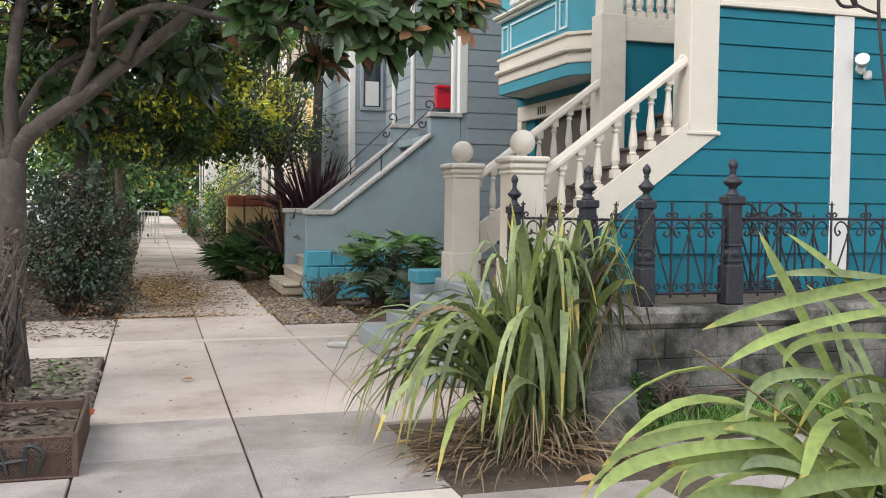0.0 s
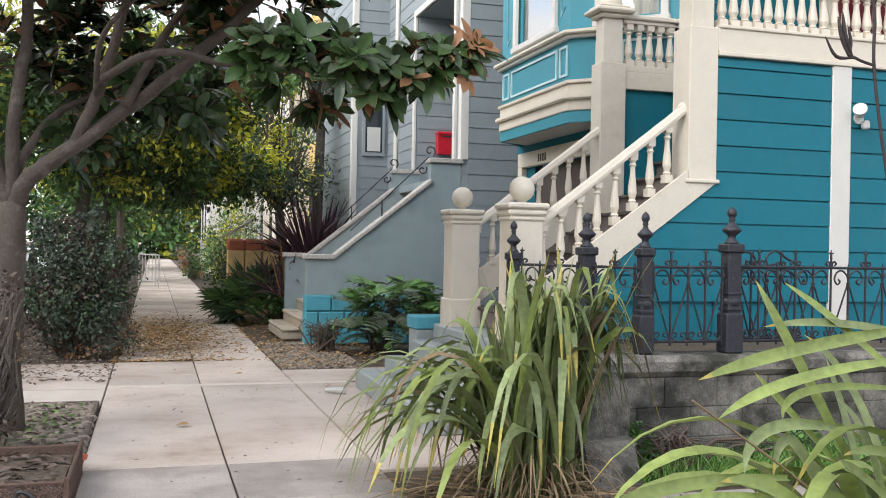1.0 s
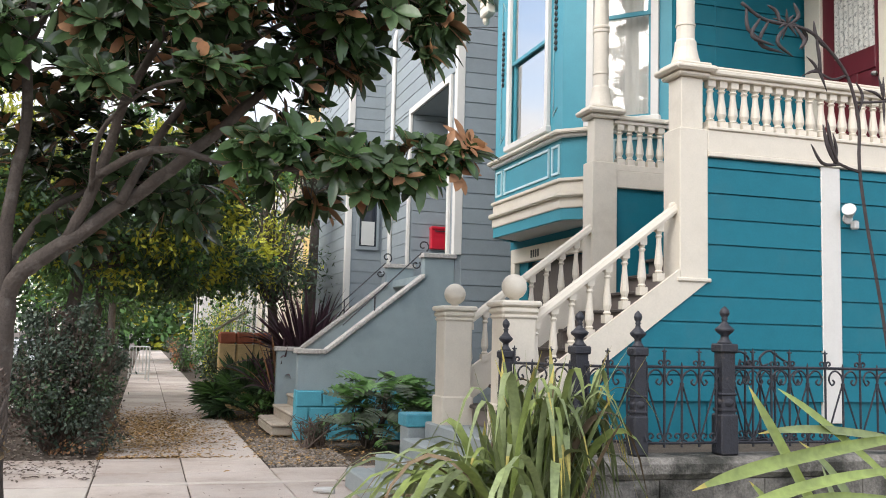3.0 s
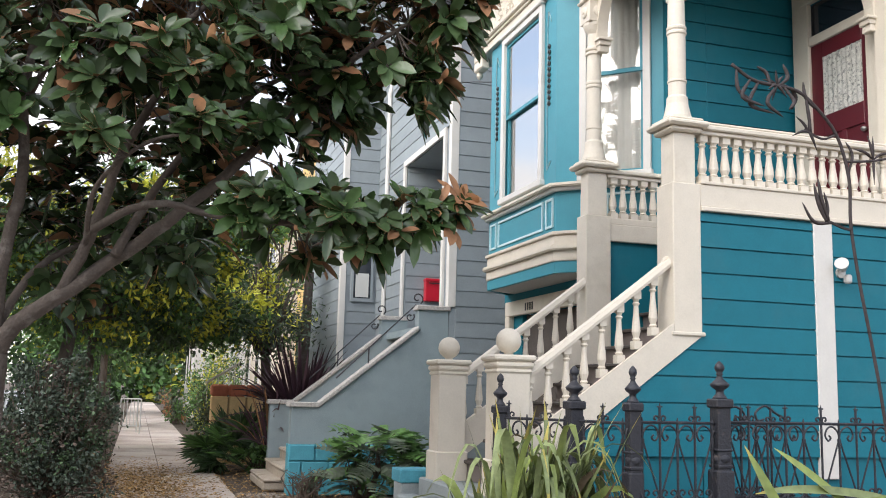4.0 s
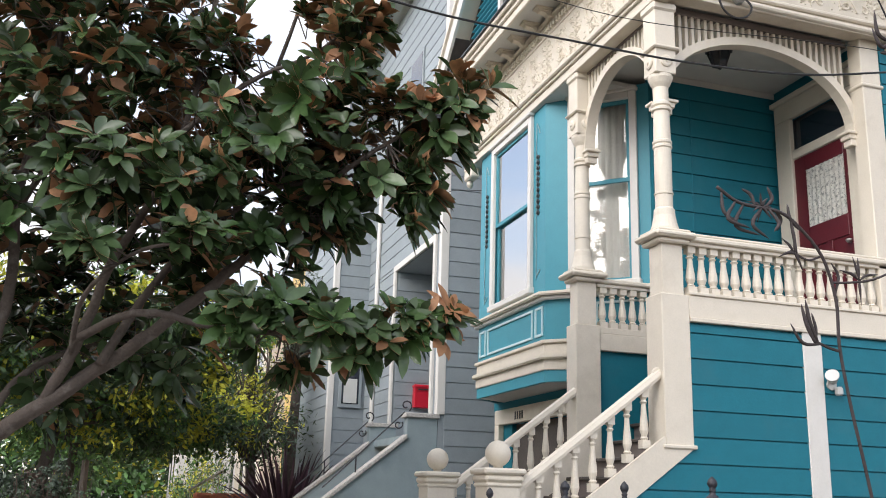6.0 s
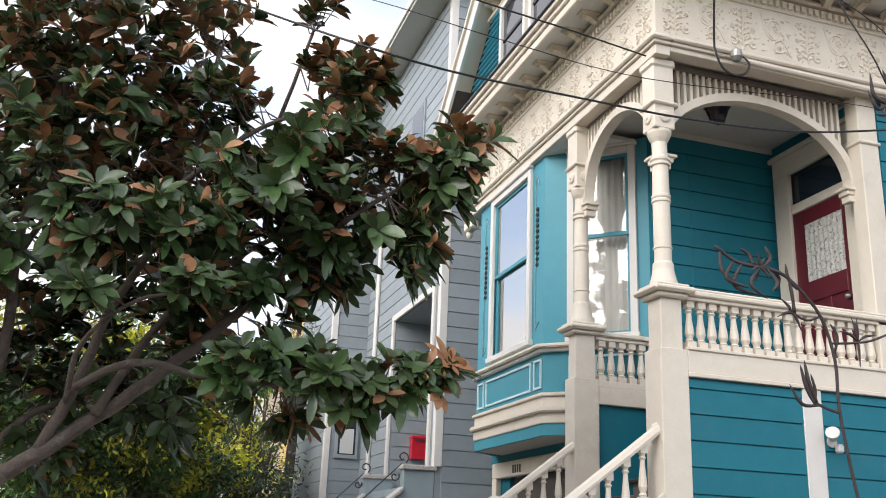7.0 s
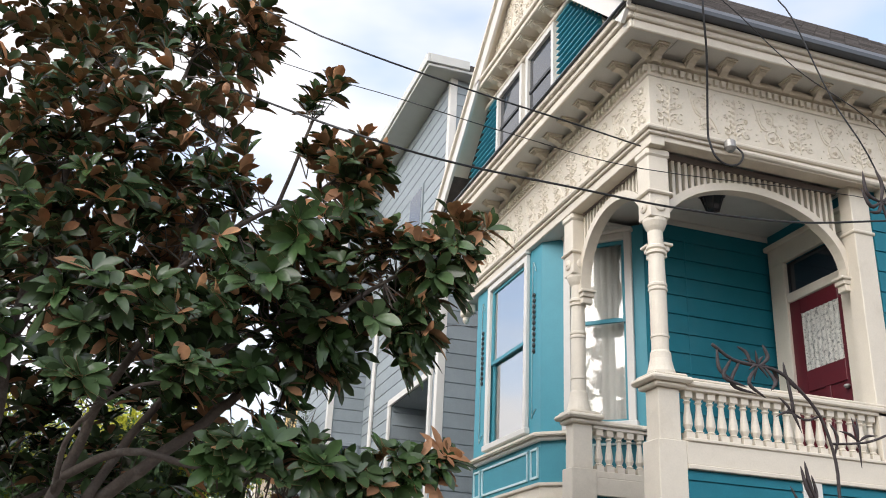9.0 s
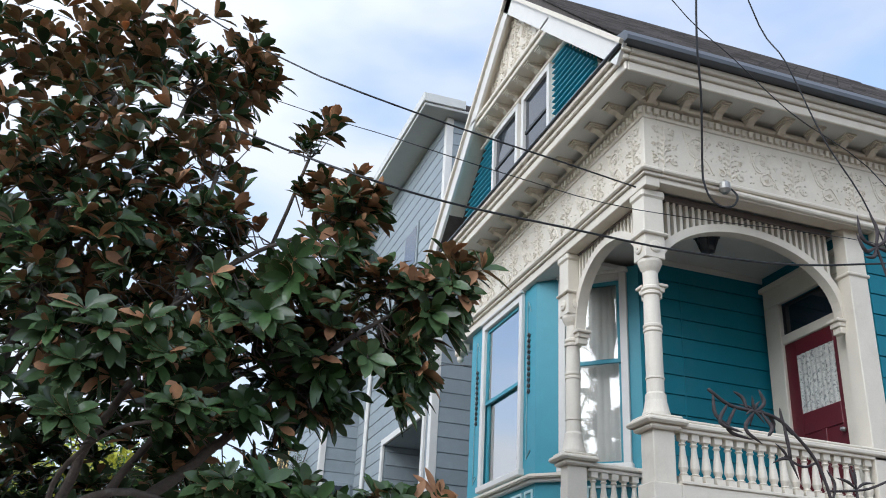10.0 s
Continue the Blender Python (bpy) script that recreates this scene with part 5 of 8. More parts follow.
# bright blue painted block base
base = part("block_base", box((2.265, 14.555, 0.0), (3.9, 14.567, 0.75)), M_BLUEBLOCK, stoop, "bright blue painted blocks")
for r in range(3):
    x = 2.25 - (r % 2) * 0.2
    while x < 3.9:
        a, b = max(x, 2.25), min(x + 0.395, 3.9)
        if b - a > 0.05:
            part("block", box((a + 0.006, 14.52, 0.01 + 0.25 * r), (b - 0.006, 14.56, 0.25 * r + 0.243), 0.012), M_BLUEBLOCK, base)
        x += 0.405
part("block_end", box((2.245, 14.53, 0.0), (2.27, 14.78, 0.75), 0.006), M_BLUEBLOCK, stoop)
for i in range(13):
    z = 0.19 * (i + 1)
    x = 1.98 + 0.235 * i
    y0 = 15.25 if i == 0 else 14.78
    if i == 0:
        bm = box((x, y0, 0.0), (x + 0.6, 17.02, z - 0.06), 0.02)
    else:
        bm = box((x + 0.03, y0, z - 0.19), (x + 0.6, 17.02, z - 0.06))
    st = part("step", bm, M_SANDSTEP, stoop, "weathered stone step")
    part("nosing", box((x, y0 - (0.03 if i == 0 else 0), z - 0.06), (x + 0.3, 17.02, z), 0.02), M_SANDSTEP, st)
# wrought scroll rails
for y in (14.67, 17.1):
    bm = tube([(2.95, y, 1.75), (4.2, y, 2.95)], 0.012, 6)
    tube([(3.45, y, 1.9), (3.45, y, 2.25)], 0.012, 6, bm)
    m = plane_on((0, y, 0), (1, 0, 0), (0, -1, 0))
    scroll2(m, 4.22, 3.05, 0.1, 1, -1.0, bm, 0.012)
    scroll2(m, 4.1, 2.75, 0.08, -1, 0.6, bm, 0.012)
    part("scroll_rail", bm, M_IRON, stoop, "black wrought iron scroll rail")
    bm = bmesh.new()
    scroll2(m, 2.36, 1.2, 0.06, 1, 1.6, bm, 0.011)
    part("scroll_end", bm, M_IRON, stoop)

mail = thing("mailbox", (5.28, 17.36, 3.49), "bright red metal mailbox on grey boards", "mailbox")
part("body", box((5.10, 17.22, 3.27), (5.45, 17.37, 3.66), 0.012), M_MAIL, mail)
part("lid", box((5.09, 17.20, 3.64), (5.46, 17.37, 3.70), 0.014), M_MAIL, mail)
part("slot", box((5.16, 17.195, 3.60), (5.39, 17.205, 3.62)), M_NUMBER, mail)

# ---- foliage tools ----
def leaf_cloud(name, base, along, face, length, width, mats, slots, parent=None, fold=0.25, under=None, label="", sag=0.0):
    """Many leaves in one mesh. base, along, face: arrays of places, directions and upper-side normals."""
    n = len(base)
    along = along / np.linalg.norm(along, axis=1, keepdims=True)
    side = np.cross(face, along)
    side /= np.linalg.norm(side, axis=1, keepdims=True) + 1e-9
    up = np.cross(along, side)
    L, Wd = length[:, None], width[:, None]
    rows = []
    layers = 2 if under is not None else 1
    for layer in range(layers):
        off = up * (-0.002 * layer)
        b = base + off
        shape = ((0.0, 0.0), (0.12, 0.40), (0.34, 0.86), (0.60, 1.0), (0.82, 0.74), (1.0, 0.0)) if under is not None else ((0.0, 0.0), (0.32, 0.82), (0.68, 1.0), (1.0, 0.0))
        for s, w in shape:
            mid = b + along * L * s - np.array([0, 0, 1.0]) * (sag * L * s * s)
            if w == 0:
                rows.append(mid)
            else:
                rows += [mid + side * Wd * w * 0.5 + up * fold * Wd * w * 0.5, mid, mid - side * Wd * w * 0.5 + up * fold * Wd * w * 0.5]
    k = len(rows)
    vs = np.stack(rows, 1).reshape(-1, 3)
    last = k // layers - 1
    one = [(0, 2, 1), (0, 3, 2)]
    for q in range(1, last - 3, 3):
        one += [(q, q + 1, q + 4, q + 3), (q + 1, q + 2, q + 5, q + 4)]
    one += [(last - 3, last - 2, last), (last - 2, last - 1, last)]
    pat = [[i + (k // layers) * l for i in f] for l in range(layers) for f in one]
    half = len(one)
    faces, sl = [], []
    slots = np.asarray(slots)
    for i in range(n):
        o = i * k
        for j, f in enumerate(pat):
            faces.append([o + q for q in f])
            sl.append(int(slots[i]) if j < half else int(under[i]))
    me = raw_mesh(name, vs.tolist(), faces, mats, sl, smooth=True)
    if parent is None:
        return new(name, me)
    return put_part(name, me, parent, label)


def sphere_points(r, n, seed):
    g = np.random.RandomState(seed)
    v = g.normal(size=(n, 3))
    v /= np.linalg.norm(v, axis=1, keepdims=True)
    return v * r * (g.rand(n, 1) ** 0.4)


def blades(name, rows, mat_list, slots, parent, label="", seg=9, fold=0.35):
    """Long strap leaves: rows of (base, first direction, length, width, droop, twist)."""
    vs, fs, sl = [], [], []
    for (b, d, ln, w, droop, tw), slot in zip(rows, slots):
        p, d = Vector(b), Vector(d).normalized()
        sd = d.cross(Vector((0, 0, 1)))
        sd = (sd if sd.length > 0.05 else Vector((1, 0, 0))).normalized()
        sd = Matrix.Rotation(tw, 3, d) @ sd
        o = len(vs)
        for i in range(seg + 1):
            f = i / seg
            ww = w * (0.55 + 0.45 * min(1, f * 4)) * max(0.0, 1 - max(0, (f - 0.45) / 0.55) ** 1.7)
            ww = max(ww, 0.002)
            up = sd.cross(d)
            q = fold * ww * 0.5 * (1 - f)
            vs += [p + sd * ww * 0.5 + up * q, p.copy(), p - sd * ww * 0.5 + up * q]
            p = p + d * (ln / seg)
            d = (d + Vector((0, 0, -droop * (0.3 + 1.7 * f) / seg))).normalized()
            sd = (sd - d * sd.dot(d)).normalized()
        for i in range(seg):
            a = o + 3 * i
            fs += [(a, a + 1, a + 4, a + 3), (a + 1, a + 2, a + 5, a + 4)]
            sl += [slot, slot]
    return put_part(name, raw_mesh(name, vs, fs, mat_list, sl, smooth=True), parent, label)


# ---- magnolia in the planting strip ----
magnolia = thing("magnolia_tree", (-1.05, 8.1, 0), "magnolia tree with glossy leaves and rusty undersides", "tree")
limb_pts = []


def bough(pts, r0, r1):
    """A tapered limb along pts; the first one is the trunk."""
    i = len([o for o in magnolia.children if o.name.startswith(("trunk", "limb"))])
    path = smooth_path(pts, 5)
    g = random.Random(i)
    path = [p + Vector((g.uniform(-1, 1), g.uniform(-1, 1), g.uniform(-1, 1))) * r0 * 0.12 * (0 < k < len(path) - 1) for k, p in enumerate(path)]
    radii = [r0 + (r1 - r0) * k / (len(path) - 1) for k in range(len(path))]
    if i == 0:
        radii[0] *= 1.5
        radii[1] *= 1.25
        radii[2] *= 1.1
    part("trunk" if i == 0 else "limb", tube(path, radii, 12 if r0 > 0.05 else 7), M_BARK, magnolia, "grey-brown smooth bark" if i == 0 else "", smooth=True)
    if i:
        limb_pts.extend(path)


bough([(-1.06, 8.1, -0.05), (-1.06, 8.1, 0.6), (-1.05, 8.1, 1.2), (-1.04, 8.1, 1.8)], 0.12, 0.10)
bough([(-1.04, 8.1, 1.75), (-0.9, 8.0, 2.0), (-0.58, 7.9, 2.24), (-0.12, 7.8, 2.6), (0.34, 7.7, 3.0), (0.76, 7.6, 3.42), (1.07, 7.5, 3.8)], 0.075, 0.032)
bough([(1.07, 7.5, 3.8), (1.4, 7.3, 4.1), (1.72, 7.1, 4.35), (2.2, 7.0, 4.7)], 0.032, 0.014)
bough([(-0.58, 7.9, 2.26), (-0.42, 7.75, 2.6), (-0.3, 7.6, 2.95), (-0.2, 7.5, 3.3), (0.1, 7.5, 4.0), (0.3, 7.7, 4.9), (0.4, 7.9, 5.9)], 0.05, 0.02)
bough([(-0.36, 7.55, 2.72), (-0.1, 7.35, 2.86), (0.15, 7.25, 2.9), (0.46, 7.2, 2.84), (0.85, 7.0, 2.78), (1.4, 6.9, 2.80), (1.95, 6.9, 2.9), (2.25, 6.9, 3.0)], 0.035, 0.012)
bough([(-1.04, 8.1, 1.7), (-1.03, 8.0, 2.2), (-1.0, 7.9, 2.6), (-0.92, 7.9, 3.2), (-0.97, 7.9, 3.9), (-0.85, 7.9, 4.6), (-0.8, 8.0, 5.6), (-0.6, 8.1, 6.6)], 0.058, 0.022)
bough([(-1.05, 8.1, 1.7), (-1.2, 8.0, 2.3), (-1.35, 7.9, 3.0), (-1.7, 7.8, 3.8), (-2.0, 7.8, 4.8)], 0.055, 0.022)
bough([(-0.2, 7.7, 2.55), (0.05, 7.9, 3.1), (0.4, 8.0, 3.7), (0.7, 7.9, 4.4), (0.95, 7.7, 5.2), (1.15, 7.5, 6.0)], 0.04, 0.014)
bough([(0.6, 7.45, 3.75), (0.94, 7.4, 4.0), (1.3, 7.4, 4.12), (1.68, 7.4, 4.24)], 0.026, 0.01)
bough([(-0.9, 7.9, 4.3), (-0.5, 7.9, 5.2), (-0.1, 8.1, 6.2), (0.1, 8.2, 7.1)], 0.035, 0.012)
bough([(0.2, 7.5, 4.4), (0.7, 7.4, 4.9), (1.2, 7.3, 5.2), (1.5, 7.2, 5.5)], 0.026, 0.01)
bough([(-0.97, 7.9, 3.7), (-0.7, 7.5, 4.1), (-0.5, 7.2, 4.2), (-0.2, 6.9, 4.0)], 0.028, 0.01)
bough([(-0.42, 7.75, 2.6), (-0.35, 7.3, 3.0), (0.0, 7.0, 3.3), (0.4, 6.8, 3.35)], 0.025, 0.009)
bough([(-1.03, 8.05, 2.0), (-0.8, 8.4, 2.5), (-0.4, 8.7, 2.8), (0.1, 8.8, 2.9)], 0.04, 0.012)
# leaf clusters along the limbs' ends: centre, radius, rosettes
CLUSTERS = [
    ((-1.37, 8.2, 6.75), 0.75, 60), ((-0.82, 8.4, 7.0), 0.7, 55), ((-0.27, 8.3, 7.3), 0.65, 50), ((0.32, 8.2, 7.0), 0.5, 34), ((0.50, 8.2, 7.35), 0.40, 22), ((0.62, 8.1, 7.1), 0.2, 7),
]
CLUSTERS_MID = [
    ((0.30, 8.0, 6.2), 0.42, 26), ((-0.51, 7.6, 5.8), 0.7, 58), ((-1.06, 7.6, 5.4), 0.75, 60), ((-0.74, 7.6, 4.7), 0.65, 48), ((0.09, 7.6, 5.1), 0.6, 44), ((0.50, 7.6, 5.25), 0.36, 20),
    ((1.10, 7.4, 6.1), 0.13, 5), ((1.26, 7.4, 6.3), 0.12, 5), ((1.30, 7.3, 5.55), 0.24, 13), ((1.55, 7.2, 5.5), 0.24, 14),
]
CLUSTERS_RIGHT = [
    ((1.48, 7.2, 5.25), 0.3, 18),
    ((1.40, 7.2, 4.95), 0.32, 20), ((1.82, 7.0, 4.70), 0.28, 18), ((2.25, 6.95, 4.72), 0.24, 14), ((2.46, 6.9, 4.95), 0.2, 8), ((2.1, 7.0, 4.5), 0.3, 18), ((1.91, 7.0, 4.1), 0.26, 12),
    ((1.95, 7.0, 3.72), 0.14, 5), ((1.2, 7.3, 4.55), 0.5, 36), ((1.35, 7.5, 4.2), 0.36, 20), ((0.7, 7.3, 4.3), 0.5, 34),
    ((0.80, 7.5, 4.65), 0.34, 18), ((1.25, 7.5, 4.40), 0.34, 18), ((1.66, 7.4, 4.33), 0.30, 16), ((2.02, 7.3, 4.35), 0.22, 10), ((1.20, 7.5, 3.85), 0.30, 13), ((1.55, 7.4, 3.80), 0.26, 9), ((2.12, 7.2, 4.05), 0.18, 7),
]
CLUSTERS_LOW = [
    ((0.2, 7.0, 3.9), 0.36, 20), ((0.42, 6.85, 3.42), 0.22, 9), ((-0.33, 7.0, 3.85), 0.34, 16), ((-0.35, 6.9, 3.3), 0.2, 6), ((1.32, 6.9, 2.84), 0.26, 11), ((1.62, 6.9, 2.76), 0.2, 8),
    ((1.95, 6.9, 2.88), 0.16, 6), ((2.25, 6.9, 2.98), 0.11, 4), ((0.85, 6.95, 2.88), 0.26, 10), ((1.2, 7.2, 2.6), 0.16, 5), ((-1.3, 7.6, 3.7), 0.55, 26),
]
CLUSTERS_FILL = [
    ((1.19, 7.6, 3.75), 0.3, 12), ((1.5, 7.5, 4.0), 0.28, 11), ((0.95, 7.6, 3.5), 0.32, 12), ((0.7, 7.6, 3.7), 0.35, 16), ((0.3, 7.7, 3.6), 0.35, 16), ((0.45, 7.8, 3.2), 0.25, 8),
]
CLUSTERS_BACK = [
    ((-0.78, 8.9, 3.2), 0.6, 34), ((-0.31, 8.9, 2.85), 0.5, 26), ((0.25, 8.9, 2.6), 0.38, 13), ((0.5, 8.6, 3.3), 0.55, 20), ((-0.2, 9.0, 3.9), 0.8, 46), ((-1.6, 8.9, 3.4), 0.9, 50),
    ((-1.5, 8.8, 4.8), 0.9, 70), ((-0.4, 8.8, 5.0), 0.7, 34), ((-2.2, 8.2, 6.0), 0.9, 60), ((-2.4, 7.8, 4.5), 0.8, 50), ((0.3, 8.7, 4.4), 0.6, 44), ((-0.6, 8.6, 2.3), 0.25, 10),
    ((-0.86, 8.7, 5.2), 0.65, 28), ((-0.95, 8.7, 4.5), 0.6, 26), ((-0.32, 8.8, 4.8), 0.55, 24), ((0.12, 8.6, 5.3), 0.5, 24), ((-0.6, 8.9, 3.9), 0.6, 26), ((-1.3, 8.7, 6.0), 0.7, 28),
]
g = np.random.RandomState(11)
B, A, N, LN, WD, SL, UN, twigs = [], [], [], [], [], [], [], bmesh.new()
limb_arr = np.array([list(p) for p in limb_pts])
for grp, lo_leaf in ((CLUSTERS, 0.0), (CLUSTERS_MID, 0.0), (CLUSTERS_RIGHT, 0.0), (CLUSTERS_LOW, 0.12), (CLUSTERS_FILL, 0.0), (CLUSTERS_BACK, -1.0)):
    for (c, r, k) in grp:
        c = np.array(c)
        k = int(k * (1.05 if lo_leaf < 0 else 0.85 if c[2] > 6.0 else 0.95 if lo_leaf == 0 else 1.5))
        pts = c + sphere_points(r, k, int(abs(c[0] * 1000 + c[2] * 77)) % 9999) * np.array([1, 1, 0.85])
        for p in pts:
            near = limb_arr[np.argmin(((limb_arr - p) ** 2).sum(1))]
            out = p - near
            ax = out / (np.linalg.norm(out) + 1e-6) * 0.6 + (np.array([0.05, -0.5, 0.55]) if p[2] < 5.2 else np.array([0.05, -0.1, 0.8])) + g.normal(size=3) * 0.3
            ax /= np.linalg.norm(ax)
            if np.linalg.norm(out) < 0.5:
                tip, root = Vector(p), Vector(near)
                mid = (tip + root) / 2 + Vector(g.normal(size=3) * 0.05) - Vector((0, 0, 0.04))
                tube([root, mid, tip], [0.008, 0.006, 0.004], 4, twigs, False)
            ref = np.cross(ax, [0.3, 0.2, 0.9])
            ref /= np.linalg.norm(ref)
            ref2 = np.cross(ax, ref)
            leaves = g.randint(7, 12)
            young = g.rand()
            size = g.uniform(0.8, 1.15)
            for q in range(leaves):
                a = q * 2.4 + g.uniform(-0.3, 0.3)
                spread = g.uniform(0.55, 1.45) if p[2] < 5.2 else g.uniform(0.35, 1.15)
                d = ax * math.cos(spread) + (ref * math.cos(a) + ref2 * math.sin(a)) * math.sin(spread)
                nrm = ax * math.sin(spread) - (ref * math.cos(a) + ref2 * math.sin(a)) * math.cos(spread)
                B.append(p + d * 0.015)
                A.append(d)
                N.append(nrm)
                LN.append(size * g.uniform(0.16, 0.25))
                WD.append(size * g.uniform(0.07, 0.098))
                if young > 0.80 - lo_leaf and lo_leaf >= 0:
                    s = 1
                elif g.rand() < (0.04 if p[2] < 3.6 else 0.04 if p[2] < 4.5 else 0.27 if p[0] > 0.7 else 0.18):
                    s = 2
                else:
                    s = 0
                SL.append(s)
                UN.append(2 if g.rand() < (0.7 if p[2] > 4.2 else 0.35) else 0)
crown = leaf_cloud("crown", np.array(B), np.array(A), np.array(N), np.array(LN), np.array(WD), [M_LEAF, M_LEAFLIGHT, M_LEAFRUST], SL, magnolia, 0.3, UN, "glossy dark green leaves with rust-brown undersides", 0.25)
crown["kind"] = "stuff"
part("twig_mass", twigs, M_BARK, magnolia)["kind"] = "stuff"
# seed cones
for p in ((0.36, 7.45, 6.12), (-0.6, 7.3, 5.9), (0.05, 6.9, 4.15), (0.72, 7.0, 3.0)):
    part("seed_cone", lathe([(0.01, -0.05), (0.032, -0.03), (0.036, 0.01), (0.024, 0.045), (0.006, 0.06)], p, 8), M_LEAFRUST, magnolia, "rust-brown seed cone")

# ---- flax clumps ----
def flax(name, at, n, lmin, lmax, w, seed, label, mats, weights, spread=1.0, lean=(0, 0), droop=(0.7, 2.2), radius=0.3, cat="plant"):
    t = thing(name, at, label, cat)
    g = random.Random(seed)
    rows, slots = [], []
    for i in range(n):
        a = g.uniform(0, 2 * math.pi)
        el = g.betavariate(2.2, 1.4) * 1.15 + 0.35
        el = 1.5 - (1.5 - el) * spread
        d = (math.cos(a) * math.cos(el) + lean[0], math.sin(a) * math.cos(el) + lean[1], math.sin(el))
        r = radius * g.random() ** 0.5
        b = (at[0] + r * math.cos(a), at[1] + r * math.sin(a), at[2])
        rows.append((b, d, g.uniform(lmin, lmax), w * g.uniform(0.7, 1.2), g.uniform(*droop) * (1.4 - 0.6 * math.sin(el)), g.uniform(-0.7, 0.7)))
        slots.append(g.choices(range(len(mats)), weights)[0])
    for k in range(len(mats)):
        sub = [(r, s) for r, s in zip(rows, slots) if s == k]
        if sub:
            b = blades("leaves", [r for r, s in sub], mats, [s for r, s in sub], t)
            b["kind"] = "stuff"
    return t


def strap_leaves(name, curves, mats, slots, parent, seg=10, fold=0.4, tip=None):
    """Strap leaves along cubic curves: rows of (four points, width, twist); every other one ends in the slot tip."""
    vs, fs, sl = [], [], []
    for (c, w, tw), slot in zip(curves, slots):
        p0, p1, p2, p3 = (Vector(p) for p in c)
        o = len(vs)
        sd = None
        for i in range(seg + 1):
            t = i / seg
            p = p0 * (1 - t) ** 3 + 3 * p1 * t * (1 - t) ** 2 + 3 * p2 * t * t * (1 - t) + p3 * t ** 3
            d = 3 * ((p1 - p0) * (1 - t) ** 2 + 2 * (p2 - p1) * t * (1 - t) + (p3 - p2) * t * t)
            d = d.normalized() if d.length > 1e-6 else Vector((0, 0, 1))
            if sd is None:
                sd = Vector((p3.y - p0.y, p0.x - p3.x, 0))
                sd = sd.normalized() if sd.length > 0.02 else Vector((1, 0, 0))
                sd = sd if isinstance(tw, Vector) else Matrix.Rotation(tw, 3, d) @ sd
            sd = d.cross(tw).normalized() if isinstance(tw, Vector) else (sd - d * sd.dot(d)).normalized()
            up = sd.cross(d)
            ww = max(0.002, w * (0.5 + 0.5 * min(1, t * 3.5)) * (1 - max(0, (t - 0.6) / 0.4) ** 2.0))
            q = fold * ww * 0.5 * (1 - 0.8 * t)
            vs += [p + sd * ww * 0.5 + up * q, p, p - sd * ww * 0.5 + up * q]
        for i in range(seg):
            a = o + 3 * i
            fs += [(a, a + 1, a + 4, a + 3), (a + 1, a + 2, a + 5, a + 4)]
            end = tip is not None and o % 2 == 0 and i >= seg - 1 - o % 3
            sl += [tip if end else slot] * 2
    return put_part(name, raw_mesh(name, vs, fs, mats, sl, smooth=True), parent)


flax_mid = thing("flax_plant", (2.18, 5.40, 0.0), "large green flax plant with arching strap leaves", "plant")
g2 = random.Random(5)
curves, slots = [], []
Z = Vector((0, 0, 1))
for i in range(230):
    b = Vector((2.27 + g2.gauss(0, 0.15), 5.42 + g2.gauss(0, 0.11), 0.0))
    r = g2.random()
    if r < 0.50:      # stiff and upright, some folded over near the tip
        top = g2.uniform(0.95, 1.55)
        o = Vector((g2.uniform(-0.30, 0.50), g2.uniform(-0.25, 0.25), 0))
        if g2.random() < 0.3:
            c = (b, b + Z * top * 0.7 + o * 0.35, b + Z * top * 1.22 + o * 0.9, b + Z * top * g2.uniform(0.5, 0.8) + o * 1.5)
        else:
            c = (b, b + Z * top * 0.4 + o * 0.15, b + Z * top * 0.75 + o * 0.5, b + Z * top + o)
    elif r < 0.85:    # rising, then hanging over the slabs
        a = math.pi + g2.gauss(0, 0.55)
        reach, top = g2.uniform(0.4, 1.12), g2.uniform(0.55, 1.1)
        o = Vector((math.cos(a), math.sin(a), 0)) * reach
        c = (b, b + Z * top * 0.85 + o * 0.22, b + Z * top * 1.3 + o * 0.85, b + Z * top * g2.uniform(0.02, 0.45) + o * 1.08)
    else:             # arching to the other sides
        a = g2.uniform(-1.2, 0.8)
        reach, top = g2.uniform(0.35, 0.85), g2.uniform(1.0, 1.5)
        o = Vector((math.cos(a), math.sin(a) * 0.6, 0)) * reach
        c = (b, b + Z * top * 0.85 + o * 0.2, b + Z * top * 1.25 + o * 0.75, b + Z * top * g2.uniform(0.3, 0.65) + o * 1.05)
    curves.append((c, g2.uniform(0.042, 0.068), g2.uniform(-0.7, 0.7)))
    slots.append(g2.choices((0, 1, 2), (6.5, 2.2, 0.45))[0])
for i in range(130):   # dead straw hanging at the foot
    a = g2.uniform(0, 6.28)
    o = Vector((math.cos(a), math.sin(a), 0))
    b = Vector((2.27, 5.42, 0)) + o * g2.uniform(0.1, 0.25)
    top = g2.uniform(0.15, 0.5)
    c = (b, b + Z * top + o * 0.08, b + Z * top * 0.8 + o * g2.uniform(0.2, 0.4), b + Z * 0.02 + o * g2.uniform(0.3, 0.5) + Vector((g2.uniform(-0.1, 0.1), 0, 0)))
    curves.append((c, g2.uniform(0.006, 0.013), g2.uniform(-0.7, 0.7)))
    slots.append(2)
for k in range(3):
    strap_leaves("leaves", [c for c, q in zip(curves, slots) if q == k], [M_FLAX, M_FLAXLIGHT, M_FLAXDRY, M_FLAXTIP], [k] * slots.count(k), flax_mid, tip=3 if k < 2 else None)["kind"] = "stuff"
